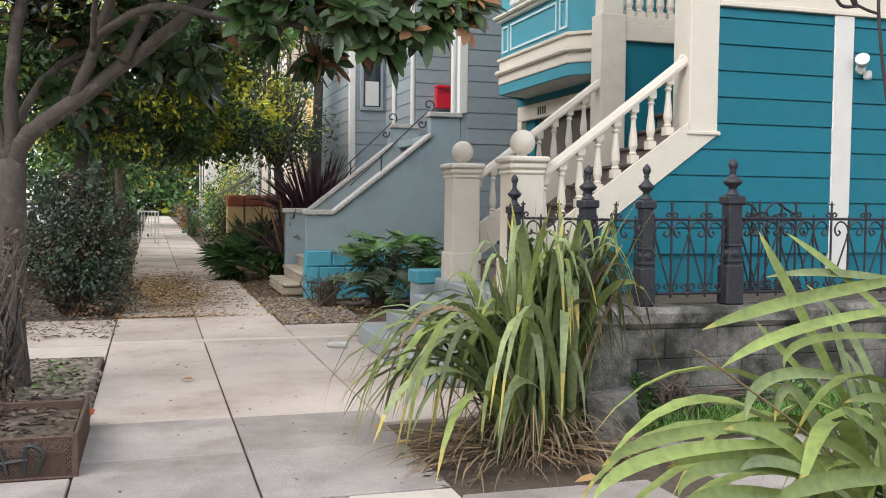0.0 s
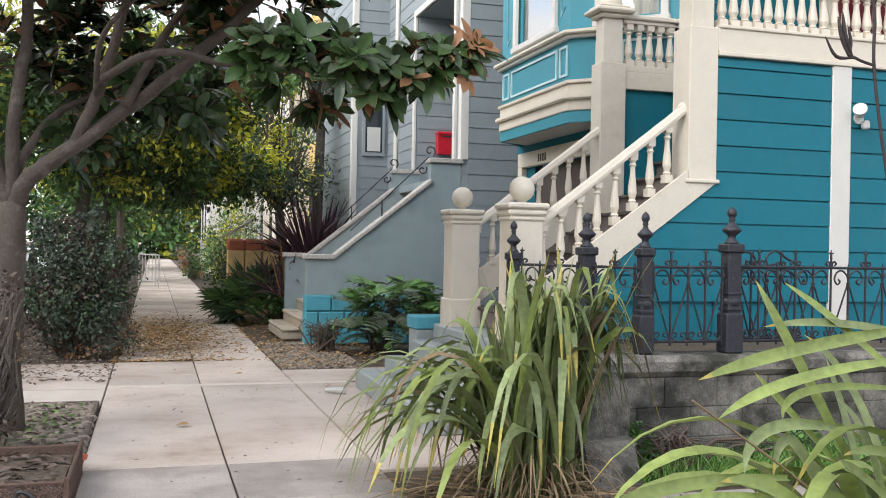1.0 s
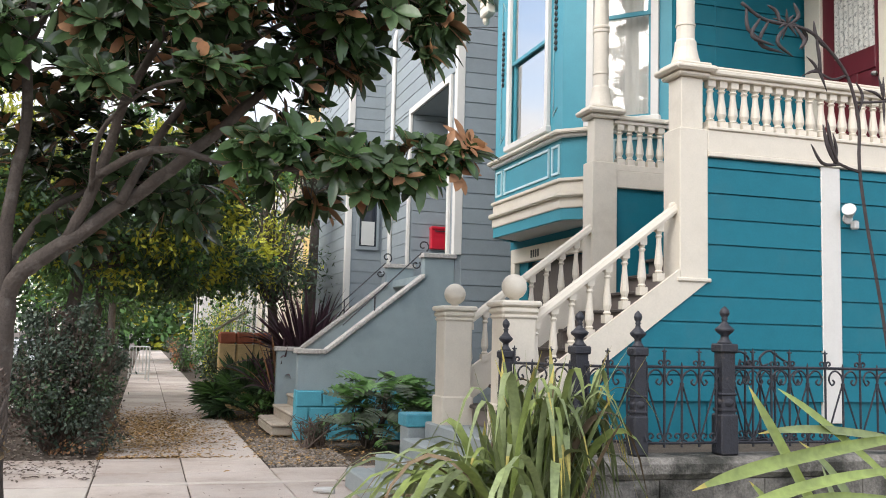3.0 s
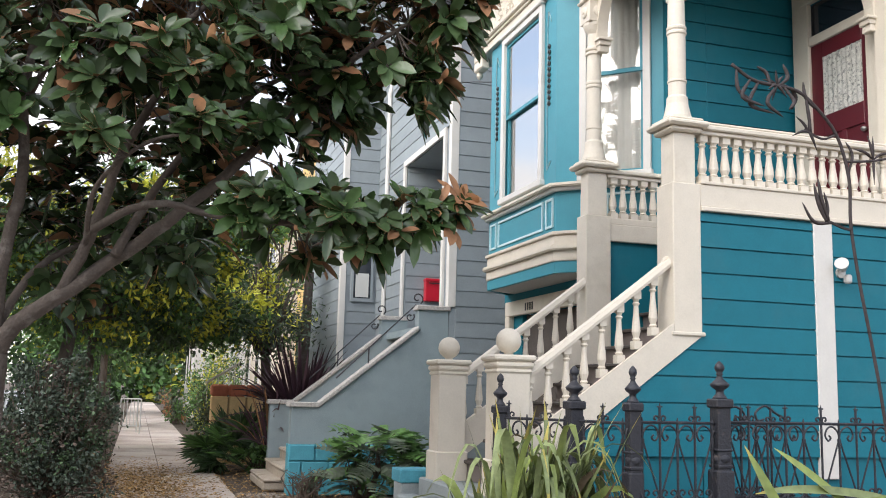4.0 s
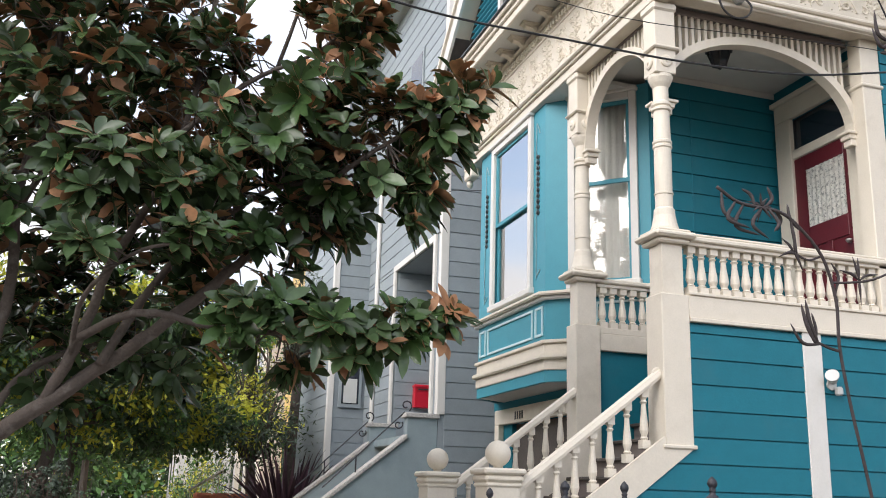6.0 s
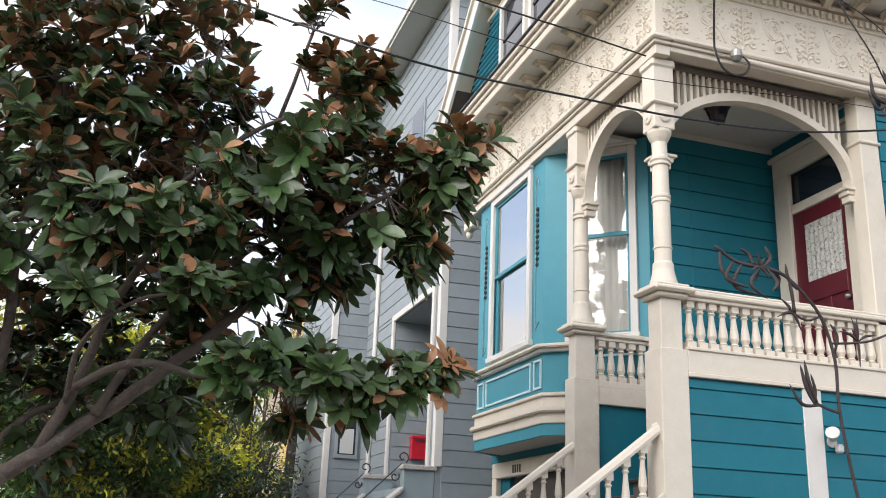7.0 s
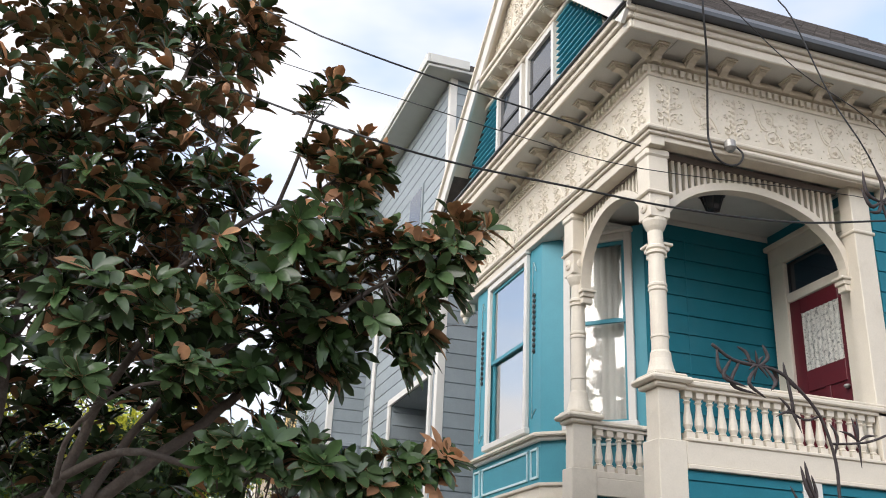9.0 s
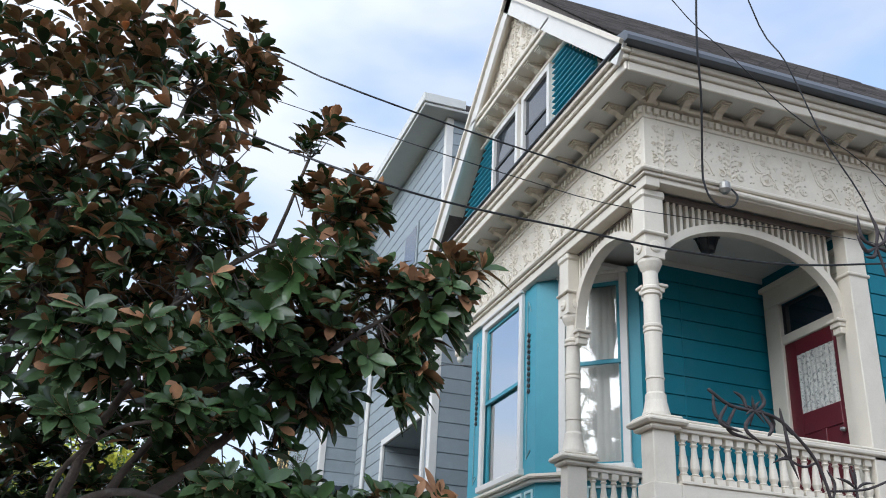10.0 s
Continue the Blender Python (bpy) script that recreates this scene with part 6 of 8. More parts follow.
# dry leaves lying round its foot
g2 = random.Random(3)
rows = []
for i in range(280):
    a = g2.uniform(0, 6.28)
    r = g2.uniform(0.1, 0.6)
    rows.append(((2.15 + r * 1.15 * math.cos(a), 5.30 + r * 0.8 * math.sin(a), 0.03 + g2.random() * 0.10 * (1 - r)), (math.cos(a + g2.uniform(-1, 1)), math.sin(a + g2.uniform(-1, 1)), g2.uniform(-0.1, 0.25)), g2.uniform(0.2, 0.5), 0.012, 0.6, g2.uniform(-1, 1)))
dry = blades("dry_leaves", rows, [M_FLAXDRY], [0] * len(rows), flax_mid, "dead straw-coloured leaves", 5)
dry["kind"] = "stuff"

near_flax = thing("flax_plant", (2.75, 2.95, 0.0), "bright yellow-green flax plant close to the path", "plant")
curves, slots = [], []


def sword(tip, bend, base, w, q):
    """One stiff leaf from the clump's base by way of its bend to its tip; q: 1 young, 0 old."""
    b, k, t = Vector(base), Vector(bend), Vector(tip)
    curves.append(((b, b.lerp(k, 0.667), t.lerp(k, 0.667), t), w * 0.72, Vector((g2.uniform(-0.35, 0.35), -0.75, g2.uniform(0.3, 0.8)))))
    slots.append(q)


sword((1.61, 2.55, 1.12), (1.91, 2.62, 1.20), (2.67, 2.80, 1.25), 0.060, 1)
sword((1.65, 2.50, 1.01), (1.89, 2.58, 1.13), (2.61, 2.75, 1.14), 0.055, 1)
sword((2.12, 3.00, 1.41), (2.21, 2.95, 1.21), (2.53, 2.90, 0.62), 0.060, 1)
sword((2.28, 3.05, 1.40), (2.42, 3.00, 1.30), (2.80, 2.95, 0.98), 0.055, 1)
sword((2.16, 3.00, 1.24), (2.43, 3.02, 1.28), (2.84, 2.95, 1.19), 0.050, 0)
sword((2.05, 2.90, 1.09), (2.15, 2.90, 0.99), (2.40, 2.90, 0.75), 0.040, 1)
sword((2.06, 2.75, 0.95), (2.07, 2.80, 1.08), (2.62, 2.85, 1.02), 0.045, 1)
sword((1.18, 2.35, 0.78), (1.34, 2.43, 0.86), (1.97, 2.60, 0.79), 0.055, 1)
sword((1.08, 2.20, 0.74), (1.23, 2.33, 0.85), (1.93, 2.55, 0.74), 0.060, 1)
sword((1.44, 2.45, 0.73), (1.61, 2.47, 0.80), (2.16, 2.60, 0.66), 0.055, 1)
sword((1.33, 2.20, 0.73), (1.37, 2.25, 0.86), (2.08, 2.50, 0.62), 0.055, 1)
sword((1.66, 2.50, 0.82), (1.86, 2.50, 0.86), (2.12, 2.50, 0.53), 0.070, 1)
sword((1.56, 2.10, 0.73), (1.69, 2.15, 0.78), (2.35, 2.40, 0.65), 0.075, 1)
sword((2.00, 2.40, 0.89), (2.10, 2.45, 0.85), (2.42, 2.50, 0.60), 0.060, 1)
sword((1.95, 2.80, 0.76), (1.99, 2.88, 0.97), (2.39, 2.85, 0.88), 0.060, 0)
sword((2.10, 2.85, 0.73), (2.15, 2.88, 1.06), (2.33, 2.80, 0.52), 0.055, 0)
sword((2.39, 2.95, 1.13), (2.42, 2.90, 0.95), (2.51, 2.85, 0.53), 0.065, 0)
sword((2.41, 3.10, 1.20), (2.58, 3.00, 1.07), (2.66, 2.90, 0.57), 0.060, 0)
sword((1.58, 2.30, 0.75), (1.75, 2.40, 0.81), (2.19, 2.50, 0.52), 0.060, 0)
sword((1.23, 2.10, 0.70), (1.39, 2.15, 0.83), (2.07, 2.40, 0.53), 0.060, 1)
sword((2.10, 2.50, 0.88), (2.30, 2.55, 0.92), (2.63, 2.60, 0.72), 0.050, 1)
sword((1.94, 2.45, 0.76), (2.06, 2.50, 0.82), (2.45, 2.55, 0.45), 0.060, 1)
sword((2.19, 2.90, 0.81), (2.35, 2.95, 0.79), (2.45, 2.80, 0.47), 0.050, 0)
sword((2.23, 2.70, 1.03), (2.47, 2.77, 0.88), (2.49, 2.75, 0.47), 0.060, 0)
for i in range(14):
    b = Vector((2.75 + g2.gauss(0, 0.15), 2.7 + g2.gauss(0, 0.2), 0.0))
    a = math.pi + g2.gauss(0.1, 0.45)
    reach, top = g2.uniform(0.7, 1.35), g2.uniform(0.5, 1.0)
    o = Vector((math.cos(a), math.sin(a), 0))
    curves.append(((b, b + Vector((0, 0, top * 0.9)) + o * reach * 0.2, b + Vector((0, 0, top * 1.25)) + o * reach * 0.7, b + Vector((0, 0, top * g2.uniform(0.35, 0.8))) + o * reach), g2.uniform(0.06, 0.085), g2.uniform(-0.4, 0.4)))
    slots.append(1)
for i in range(70):
    b = Vector((2.75 + g2.gauss(0, 0.15), 2.75 + g2.gauss(0, 0.15), 0.0))
    a = g2.uniform(0, 6.28)
    reach, top = g2.uniform(0.3, 0.8), g2.uniform(0.45, 0.95)
    o = Vector((math.cos(a) + 0.25, math.sin(a), 0))
    curves.append(((b, b + Vector((0, 0, top * 0.8)) + o * reach * 0.15, b + Vector((0, 0, top * 1.2)) + o * reach * 0.65, b + Vector((0, 0, top * g2.uniform(0.3, 0.9))) + o * reach), g2.uniform(0.055, 0.08), g2.uniform(-0.6, 0.6)))
    slots.append(0 if g2.random() < 0.5 else 1)
for k in (0, 1):
    strap_leaves("leaves", [c for c, q in zip(curves, slots) if q == k], [M_FLAX, M_FLAXLIGHT, M_FLAXTIP], [k] * slots.count(k), near_flax, 12, 0.85, 2)["kind"] = "stuff"
part("dry_stem", tube([(1.62, 2.6, 1.05), (1.95, 2.6, 0.83), (2.25, 2.65, 0.62)], 0.004, 5), M_FLAXDRY, near_flax, "straw-coloured dead stem")


# dry flower stalk with pods
def pod(at, d, l, bm=None):
    d = Vector(d).normalized()
    p = Vector(at)
    bm = tube(smooth_path([p, p + d * l * 0.4 + Vector((0, 0, 0.12 * l)), p + d * l], 3), [0.002, 0.004, 0.006, 0.006, 0.005, 0.003, 0.001], 6)
    part("seed_pod", bm, M_STALK, near_flax, smooth=True)


def claw(at, mid, end, r=0.009):
    """A long dry pod, curled like a claw."""
    pts = smooth_path([at, mid, end], 4)
    n = len(pts) - 1
    part("seed_pod", tube(pts, [0.002 + 0.55 * r * math.sin(math.pi * min(1.0, 0.12 + 0.8 * k / n)) for k in range(n)] + [0.0015], 6), M_STALK, near_flax, smooth=True)


stalk = part("flower_stalk", tube(smooth_path([(2.86, 2.95, 0.0), (2.80, 3.0, 1.0), (2.74, 3.0, 1.52), (2.70, 3.0, 1.77), (2.65, 3.0, 2.03), (2.62, 3.0, 2.25), (2.62, 3.0, 2.43), (2.57, 3.0, 2.60), (2.47, 3.0, 2.71), (2.39, 3.0, 2.76), (2.29, 3.0, 2.77), (2.19, 3.0, 2.78), (2.10, 3.0, 2.83)], 4), 0.007, 6), M_STALK, near_flax, "dark dry flower stalk with pods", True)
for at, mid, end in (((2.18, 3.0, 2.78), (2.13, 2.98, 2.70), (2.22, 2.97, 2.67)), ((2.22, 3.0, 2.78), (2.17, 2.99, 2.68), (2.27, 2.98, 2.65)), ((2.30, 3.0, 2.77), (2.24, 2.98, 2.69), (2.31, 2.98, 2.64)), ((2.12, 3.0, 2.81), (2.12, 2.99, 2.73), (2.17, 2.98, 2.69)), ((2.31, 3.0, 2.77), (2.35, 3.0, 2.81), (2.33, 3.0, 2.86)), ((2.27, 3.0, 2.77), (2.26, 3.01, 2.82), (2.22, 3.01, 2.84)), ((2.33, 3.0, 2.77), (2.36, 2.98, 2.71), (2.33, 2.97, 2.67)), ((2.36, 3.0, 2.77), (2.40, 3.02, 2.74), (2.38, 3.02, 2.69))):
    claw(at, mid, end, 0.011)
for k in range(7):
    a = 0.9 * k
    pod((2.30, 3.0, 2.77), (math.cos(a), 0.3 * math.sin(3 * a), math.sin(a)), 0.06)
claw((2.47, 3.0, 2.70), (2.43, 3.0, 2.74), (2.42, 3.0, 2.80), 0.010)
claw((2.45, 3.0, 2.60), (2.44, 3.0, 2.68), (2.43, 3.0, 2.74), 0.010)
part("twig", tube(smooth_path([(2.56, 3.0, 2.60), (2.50, 3.0, 2.58), (2.42, 3.0, 2.61)], 3), 0.005, 5), M_STALK, near_flax)
for d in ((-0.5, 0, 0.5), (0.1, 0, 0.9), (-0.7, 0, -0.2), (0.3, 0, -0.6)):
    pod((2.44, 3.0, 2.60), d, 0.08)
part("twig", tube(smooth_path([(2.62, 3.0, 2.23), (2.57, 3.0, 2.24), (2.51, 3.0, 2.26)], 3), 0.006, 5), M_STALK, near_flax)
claw((2.52, 3.0, 2.26), (2.49, 3.0, 2.33), (2.475, 3.0, 2.42), 0.013)
claw((2.51, 3.0, 2.25), (2.475, 3.0, 2.32), (2.455, 3.0, 2.40), 0.012)
claw((2.53, 3.0, 2.25), (2.45, 3.0, 2.25), (2.40, 3.0, 2.32), 0.009)
claw((2.51, 3.0, 2.26), (2.515, 3.0, 2.31), (2.50, 3.0, 2.37), 0.009)
part("twig", tube(smooth_path([(2.61, 3.0, 2.50), (2.70, 3.0, 2.51), (2.80, 3.0, 2.53), (2.92, 3.0, 2.58)], 3), 0.005, 5), M_STALK, near_flax)
for d in ((-0.25, 0, 1), (0.1, 0.1, 1), (0.8, 0, 0.3), (0.0, 0, -0.7), (-0.8, 0, 0.3)):
    pod((2.74, 3.0, 2.52), d, 0.10)
claw((2.62, 3.0, 2.46), (2.64, 3.0, 2.53), (2.61, 3.0, 2.58), 0.008)
part("flower_stalk", tube(smooth_path([(3.2, 3.1, 0.0), (3.22, 3.05, 1.8), (3.15, 3.0, 3.0), (3.02, 3.0, 3.62)], 4), 0.0065, 6), M_STALK, near_flax)
for mid, end in (((2.95, 3.0, 3.64), (2.94, 3.0, 3.75)), ((2.96, 3.0, 3.58), (2.92, 3.0, 3.66)), ((3.04, 3.0, 3.70), (3.01, 3.0, 3.78)), ((3.08, 3.0, 3.66), (3.10, 3.0, 3.74)), ((3.0, 3.0, 3.56), (2.95, 3.0, 3.55)), ((3.08, 3.0, 3.60), (3.12, 3.0, 3.57))):
    claw((3.02, 3.0, 3.61), mid, end, 0.013)


# ---- shrubs and trees made of leaves ----
def shrub(name, blobs, leaf, mats, weights, seed, label, cat="shrub", twig=40, at=None, kind="", wide=0.5, stem=M_TWIG, trunk=None, flat=0.0, lump=60):
    """A crown of many leaves over clumps: blobs are (centre, radius, leaves)."""
    at = at or (blobs[0][0][0], blobs[0][0][1], 0)
    t = thing(name, at, label, cat, "trees along the street" if name == "street_tree" else "")
    g = np.random.RandomState(seed)
    Bs, As, Ns, Ss, Ls = [], [], [], [], []
    for (c, r, k) in blobs:
        rr = np.array(r if isinstance(r, tuple) else (r, r, r))
        nsub = max(4, k // lump)
        sub = sphere_points(1.0, nsub, seed + int(abs(c[0]) * 100) + int(c[2] * 10)) * rr + np.array(c)
        pick = g.randint(0, nsub, k)
        p = sub[pick] + g.normal(size=(k, 3)) * rr * 0.17
        o = p - np.array(c)
        o = o / (np.linalg.norm(o, axis=1, keepdims=True) + 1e-6)
        d = o * 0.6 + g.normal(size=(k, 3)) * 0.7 + np.array([0, 0, -0.15])
        n = np.array([0, 0, 1.0]) * (0.6 + flat) + o * 0.5 + g.normal(size=(k, 3)) * 0.5
        tone = g.choice(len(mats), nsub, p=np.array(weights) / sum(weights))
        Bs.append(p), As.append(d), Ns.append(n), Ls.append(g.uniform(0.6, 1.25, k) * leaf), Ss.append(tone[pick])
    Ls = np.concatenate(Ls)
    lv = leaf_cloud("leaves", np.concatenate(Bs), np.concatenate(As), np.concatenate(Ns), Ls, Ls * wide, mats, np.concatenate(Ss), t, 0.2)
    lv["kind"] = "stuff"
    bm = bmesh.new()
    gg = random.Random(seed)
    for (c, r, k) in blobs:
        rr = r if isinstance(r, tuple) else (r, r, r)
        for _ in range(max(3, twig // len(blobs))):
            e = Vector((c[0] + rr[0] * gg.uniform(-0.9, 0.9), c[1] + rr[1] * gg.uniform(-0.9, 0.9), c[2] + rr[2] * gg.uniform(-0.3, 0.9)))
            s = Vector((at[0] + gg.uniform(-0.15, 0.15), at[1] + gg.uniform(-0.15, 0.15), at[2])) if not trunk else Vector(trunk[-1])
            m = s.lerp(e, 0.5) + Vector((gg.uniform(-0.15, 0.15), gg.uniform(-0.15, 0.15), 0.1))
            q = 0.012 if not trunk else 0.03
            tube([s, m, e], [q, q * 0.7, q * 0.3], 5, bm, False)
    part("branch_mass", bm, stem, t)["kind"] = "stuff"
    if trunk:
        part("trunk", tube(smooth_path(trunk, 4), [0.16 - 0.06 * k / (4 * (len(trunk) - 1)) for k in range(4 * (len(trunk) - 1) + 1)], 9), M_BARK, t, smooth=True)
    return t


shrub("shrub", [((-1.0, 13.5, 1.05), (0.70, 0.7, 0.70), 5200), ((-1.35, 13.1, 0.8), (0.52, 0.5, 0.55), 2600), ((-0.65, 13.3, 0.75), (0.42, 0.5, 0.5), 2200), ((-0.72, 13.4, 1.72), (0.22, 0.25, 0.26), 700), ((-1.25, 13.3, 1.55), (0.3, 0.25, 0.26), 700), ((-0.3, 13.3, 1.15), (0.2, 0.25, 0.22), 400), ((-1.0, 13.2, 0.32), (0.8, 0.6, 0.3), 700)], 0.055, [M_SHRUB, M_DARKGREEN, M_TWIG, M_LEAFRUST], (7, 2, 1.0, 0.12), 21, "dense dull green shrub with woody stems on the planting strip", twig=220, at=(-1.0, 13.5, 0), wide=0.6)
shrub("dry_shrub", [((-1.1, 7.0, 0.4), (0.28, 0.45, 0.42), 900), ((-1.3, 7.4, 0.75), (0.25, 0.3, 0.3), 400), ((-1.02, 7.55, 0.85), (0.2, 0.2, 0.4), 500)], 0.045, [M_TWIG, M_BUSH, M_FLAXDRY], (5, 1, 1), 22, "leafless tangled brown shrub round the tree's foot", twig=300, at=(-1.15, 7.0, 0), stem=M_BARK)
shrub("lobed_shrub", [((3.2, 13.5, 0.55), (0.42, 0.45, 0.5), 120)], 0.12, [M_DARKGREEN, M_GREEN], (5, 2), 23, "dark green shrub beside the stoop", twig=30, at=(3.2, 13.6, 0))
shrub("small_shrub", [((2.35, 13.6, 0.28), (0.35, 0.3, 0.25), 420)], 0.045, [M_BUSH, M_DARKGREEN], (3, 1), 24, "small straggling shrub by the stone step", twig=60, at=(2.35, 13.6, 0))
shrub("flowering_shrub", [((-0.55, 15.3, 0.35), (0.35, 0.7, 0.35), 700)], 0.05, [M_TWIG, M_BUSH, M_FLAXDRY], (3, 2, 2), 25, "low drying shrub at the pavement's edge", twig=90, at=(-0.6, 15.3, 0))


# big lobed leaves of the shrub beside the stoop
def lobed_leaf(length, seed):
    """A deeply cut leaf in u along and w up."""
    vs, fs = [(0, 0, 0)], []
    n = 7
    for i in range(n):
        f = (i + 0.5) / n
        x = length * f
        w = length * 0.42 * math.sin(math.pi * (0.12 + 0.8 * f)) ** 0.8
        z = 0.10 * length * math.sin(f * 2.2) - 0.28 * length * f * f
        for s in (1, -1):
            o = len(vs)
            vs += [(x - 0.075 * length, 0, z), (x + 0.075 * length, 0, z), (x + 0.15 * length, s * w, z - 0.1 * w), (x - 0.01 * length, s * w * 0.75, z)]
            fs.append((o, o + 1, o + 2, o + 3))
    o = len(vs)
    vs += [(length * 0.9, 0.03, -0.15 * length), (length * 1.08, 0, -0.3 * length), (length * 0.9, -0.03, -0.15 * length)]
    fs.append((o, o + 1, o + 2))
    return raw_mesh("lobed_leaf", vs, fs, [M_GREEN if seed % 2 == 0 else M_BUSH])


acan = thing("acanthus_plant", (3.35, 13.4, 0), "acanthus plant with big dark lobed leaves", "plant")
LOBES = [lobed_leaf(l, i) for i, l in enumerate((0.34, 0.42, 0.48, 0.38))]
g3 = random.Random(8)
for i in range(110):
    a = g3.uniform(0, 6.28)
    z = g3.uniform(0.15, 1.0)
    r = 0.55 * math.sqrt(g3.random()) * (1.15 - 0.5 * z)
    put_part("leaf", LOBES[i % 4], acan, m=Matrix.Translation((3.4 + 1.25 * r * math.cos(a), 13.35 + 0.8 * r * math.sin(a), z)) @ Matrix.Rotation(a + g3.uniform(-0.5, 0.5), 4, "Z") @ Matrix.Rotation(g3.uniform(-0.5, 0.5), 4, "Y") @ Matrix.Rotation(g3.uniform(-0.5, 0.5), 4, "X"))

# plants along the pavement beyond the grey house's stoop
flax("flax_plant", (3.0, 18.3, 0.95), 150, 1.0, 1.7, 0.07, 31, "dark purple flax with stiff sword leaves", [M_FLAXPURPLE], (1,), 1.15, (-0.1, -0.1), (0.1, 1.1), 0.2)
flax("flax_plant", (2.35, 17.7, 0.55), 50, 0.7, 1.2, 0.05, 32, "purple-red flax spilling over the stoop wall", [M_FLAXPURPLE, M_LEAFRUST], (4, 1), 1.0, (-0.2, -0.1), (0.4, 1.6), 0.2)
def fan_mesh(size, n=15):
    """A stalk with narrow pointed segments spread like an open fan, in x along and y across."""
    vs, fs = [(0, -0.008, 0), (0, 0.008, 0), (size * 0.5, 0.006, 0), (size * 0.5, -0.006, 0)], [(0, 1, 2, 3)]
    for i in range(n):
        a = radians(-115 + 230 * i / (n - 1))
        d, e = Vector((math.cos(a), math.sin(a), 0)), Vector((-math.sin(a), math.cos(a), 0))
        c = Vector((size * 0.5, 0, 0))
        r = size * 0.5 * (1.0 - 0.25 * abs(a) / 2)
        z = Vector((0, 0, 0.03 * r * (-1) ** i))
        o = len(vs)
        vs += [c, c + d * r * 0.5 + e * r * 0.085 + z, c + d * r + Vector((0, 0, -0.12 * r)), c + d * r * 0.5 - e * r * 0.085 - z]
        fs.append((o, o + 1, o + 2, o + 3))
    return raw_mesh("frond", vs, fs, [M_DARKGREEN if n % 2 else M_GREEN])


fan_palm = thing("fan_palm", (1.95, 19.0, 0), "low bushy fan palm with dark green spiky fronds", "palm")
FANS = [fan_mesh(1.15), fan_mesh(1.0, 17), fan_mesh(1.05, 16)]
g4 = random.Random(33)
for i in range(64):
    a, el = i * 2.4, g4.uniform(-0.15, 1.35)
    m = Matrix.Translation((1.95 + 0.12 * math.cos(a), 19.0 + 0.12 * math.sin(a), 0.12 + 0.25 * g4.random())) @ Matrix.Rotation(a, 4, "Z") @ Matrix.Rotation(-el, 4, "Y") @ Matrix.Rotation(g4.uniform(-0.7, 0.7), 4, "X")
    put_part("frond", FANS[i % 3], fan_palm, m=m @ Matrix.Diagonal((g4.uniform(0.75, 1.05),) * 3 + (1,)))
shrub("broad_shrub", [((2.3, 18.6, 0.3), (0.4, 0.5, 0.3), 500)], 0.1, [M_GREEN, M_BUSH], (2, 1), 34, "low green shrub under the palm", at=(2.3, 18.6, 0))
flax("cabbage_palm", (-0.95, 30.0, 2.4), 90, 0.7, 1.1, 0.05, 35, "cabbage palm with a tuft of narrow leaves", [M_GREEN, M_BUSH], (2, 1), 1.3, (0, 0), (0.5, 1.8), 0.1, "tree")
palm_trunk = bpy.data.objects["cabbage_palm"]
part("trunk", tube([(-0.9, 30, -0.05), (-0.93, 30, 1.2), (-0.95, 30, 2.45)], [0.14, 0.11, 0.1], 8), M_BARK, palm_trunk)

# street trees and gardens further on
YG = [M_GREEN, M_YELLOW, M_DARKGREEN]
shrub("street_tree", [((-1.0, 17.5, 3.6), (1.5, 1.8, 1.1), 9000), ((0.4, 18.5, 3.0), (1.2, 1.6, 0.65), 6000), ((-2.2, 16.5, 3.9), (1.4, 1.6, 1.3), 6000), ((0.9, 17.2, 4.0), (1.0, 1.0, 0.8), 5000), ((1.7, 17.0, 4.4), (0.8, 0.8, 0.6), 3200), ((0.2, 16.5, 4.6), (1.0, 1.0, 0.7), 4000), ((1.3, 19.5, 3.0), (1.0, 1.2, 0.6), 4200)], 0.135, YG, (4, 3.5, 4), 41, "street tree with yellowing feathery leaves", "tree", 40, (-1.3, 17.6, 0), lump=130, wide=0.4, stem=M_BARK, trunk=[(-1.3, 17.6, -0.05), (-1.28, 17.6, 1.2), (-1.1, 17.6, 2.6)])
shrub("street_tree", [((-1.0, 25.0, 3.4), (2.0, 2.2, 1.2), 4200), ((1.0, 26.0, 3.3), (1.5, 2.0, 0.8), 2600), ((-3.0, 24.0, 4.0), (2.2, 2.0, 1.6), 3600), ((2.4, 24.5, 3.6), (1.6, 1.6, 1.2), 3600), ((0.2, 23.0, 3.2), (1.6, 1.4, 0.7), 5000)], 0.17, YG, (6, 3, 3), 42, "dark green street tree over the pavement", "tree", 40, (-1.2, 25.5, 0), lump=130, wide=0.4, stem=M_BARK, trunk=[(-1.2, 25.5, -0.05), (-1.2, 25.5, 1.2), (-1.1, 25.3, 2.6)])
shrub("feathery_tree", [((2.6, 20.6, 3.2), (1.1, 1.2, 1.0), 4200), ((2.1, 22.0, 3.9), (1.4, 1.4, 1.1), 3600), ((2.35, 20.9, 5.3), (0.75, 0.7, 0.6), 2600)], 0.12, [M_DARKGREEN, M_SHRUB, M_YELLOW], (5, 3, 3), 43, "dark feathery tree beside the grey house", "tree", 50, (2.7, 20.8, 0), wide=0.28, stem=M_BARK, trunk=[(2.75, 20.8, -0.05), (2.7, 20.8, 1.2), (2.6, 20.7, 2.2)])
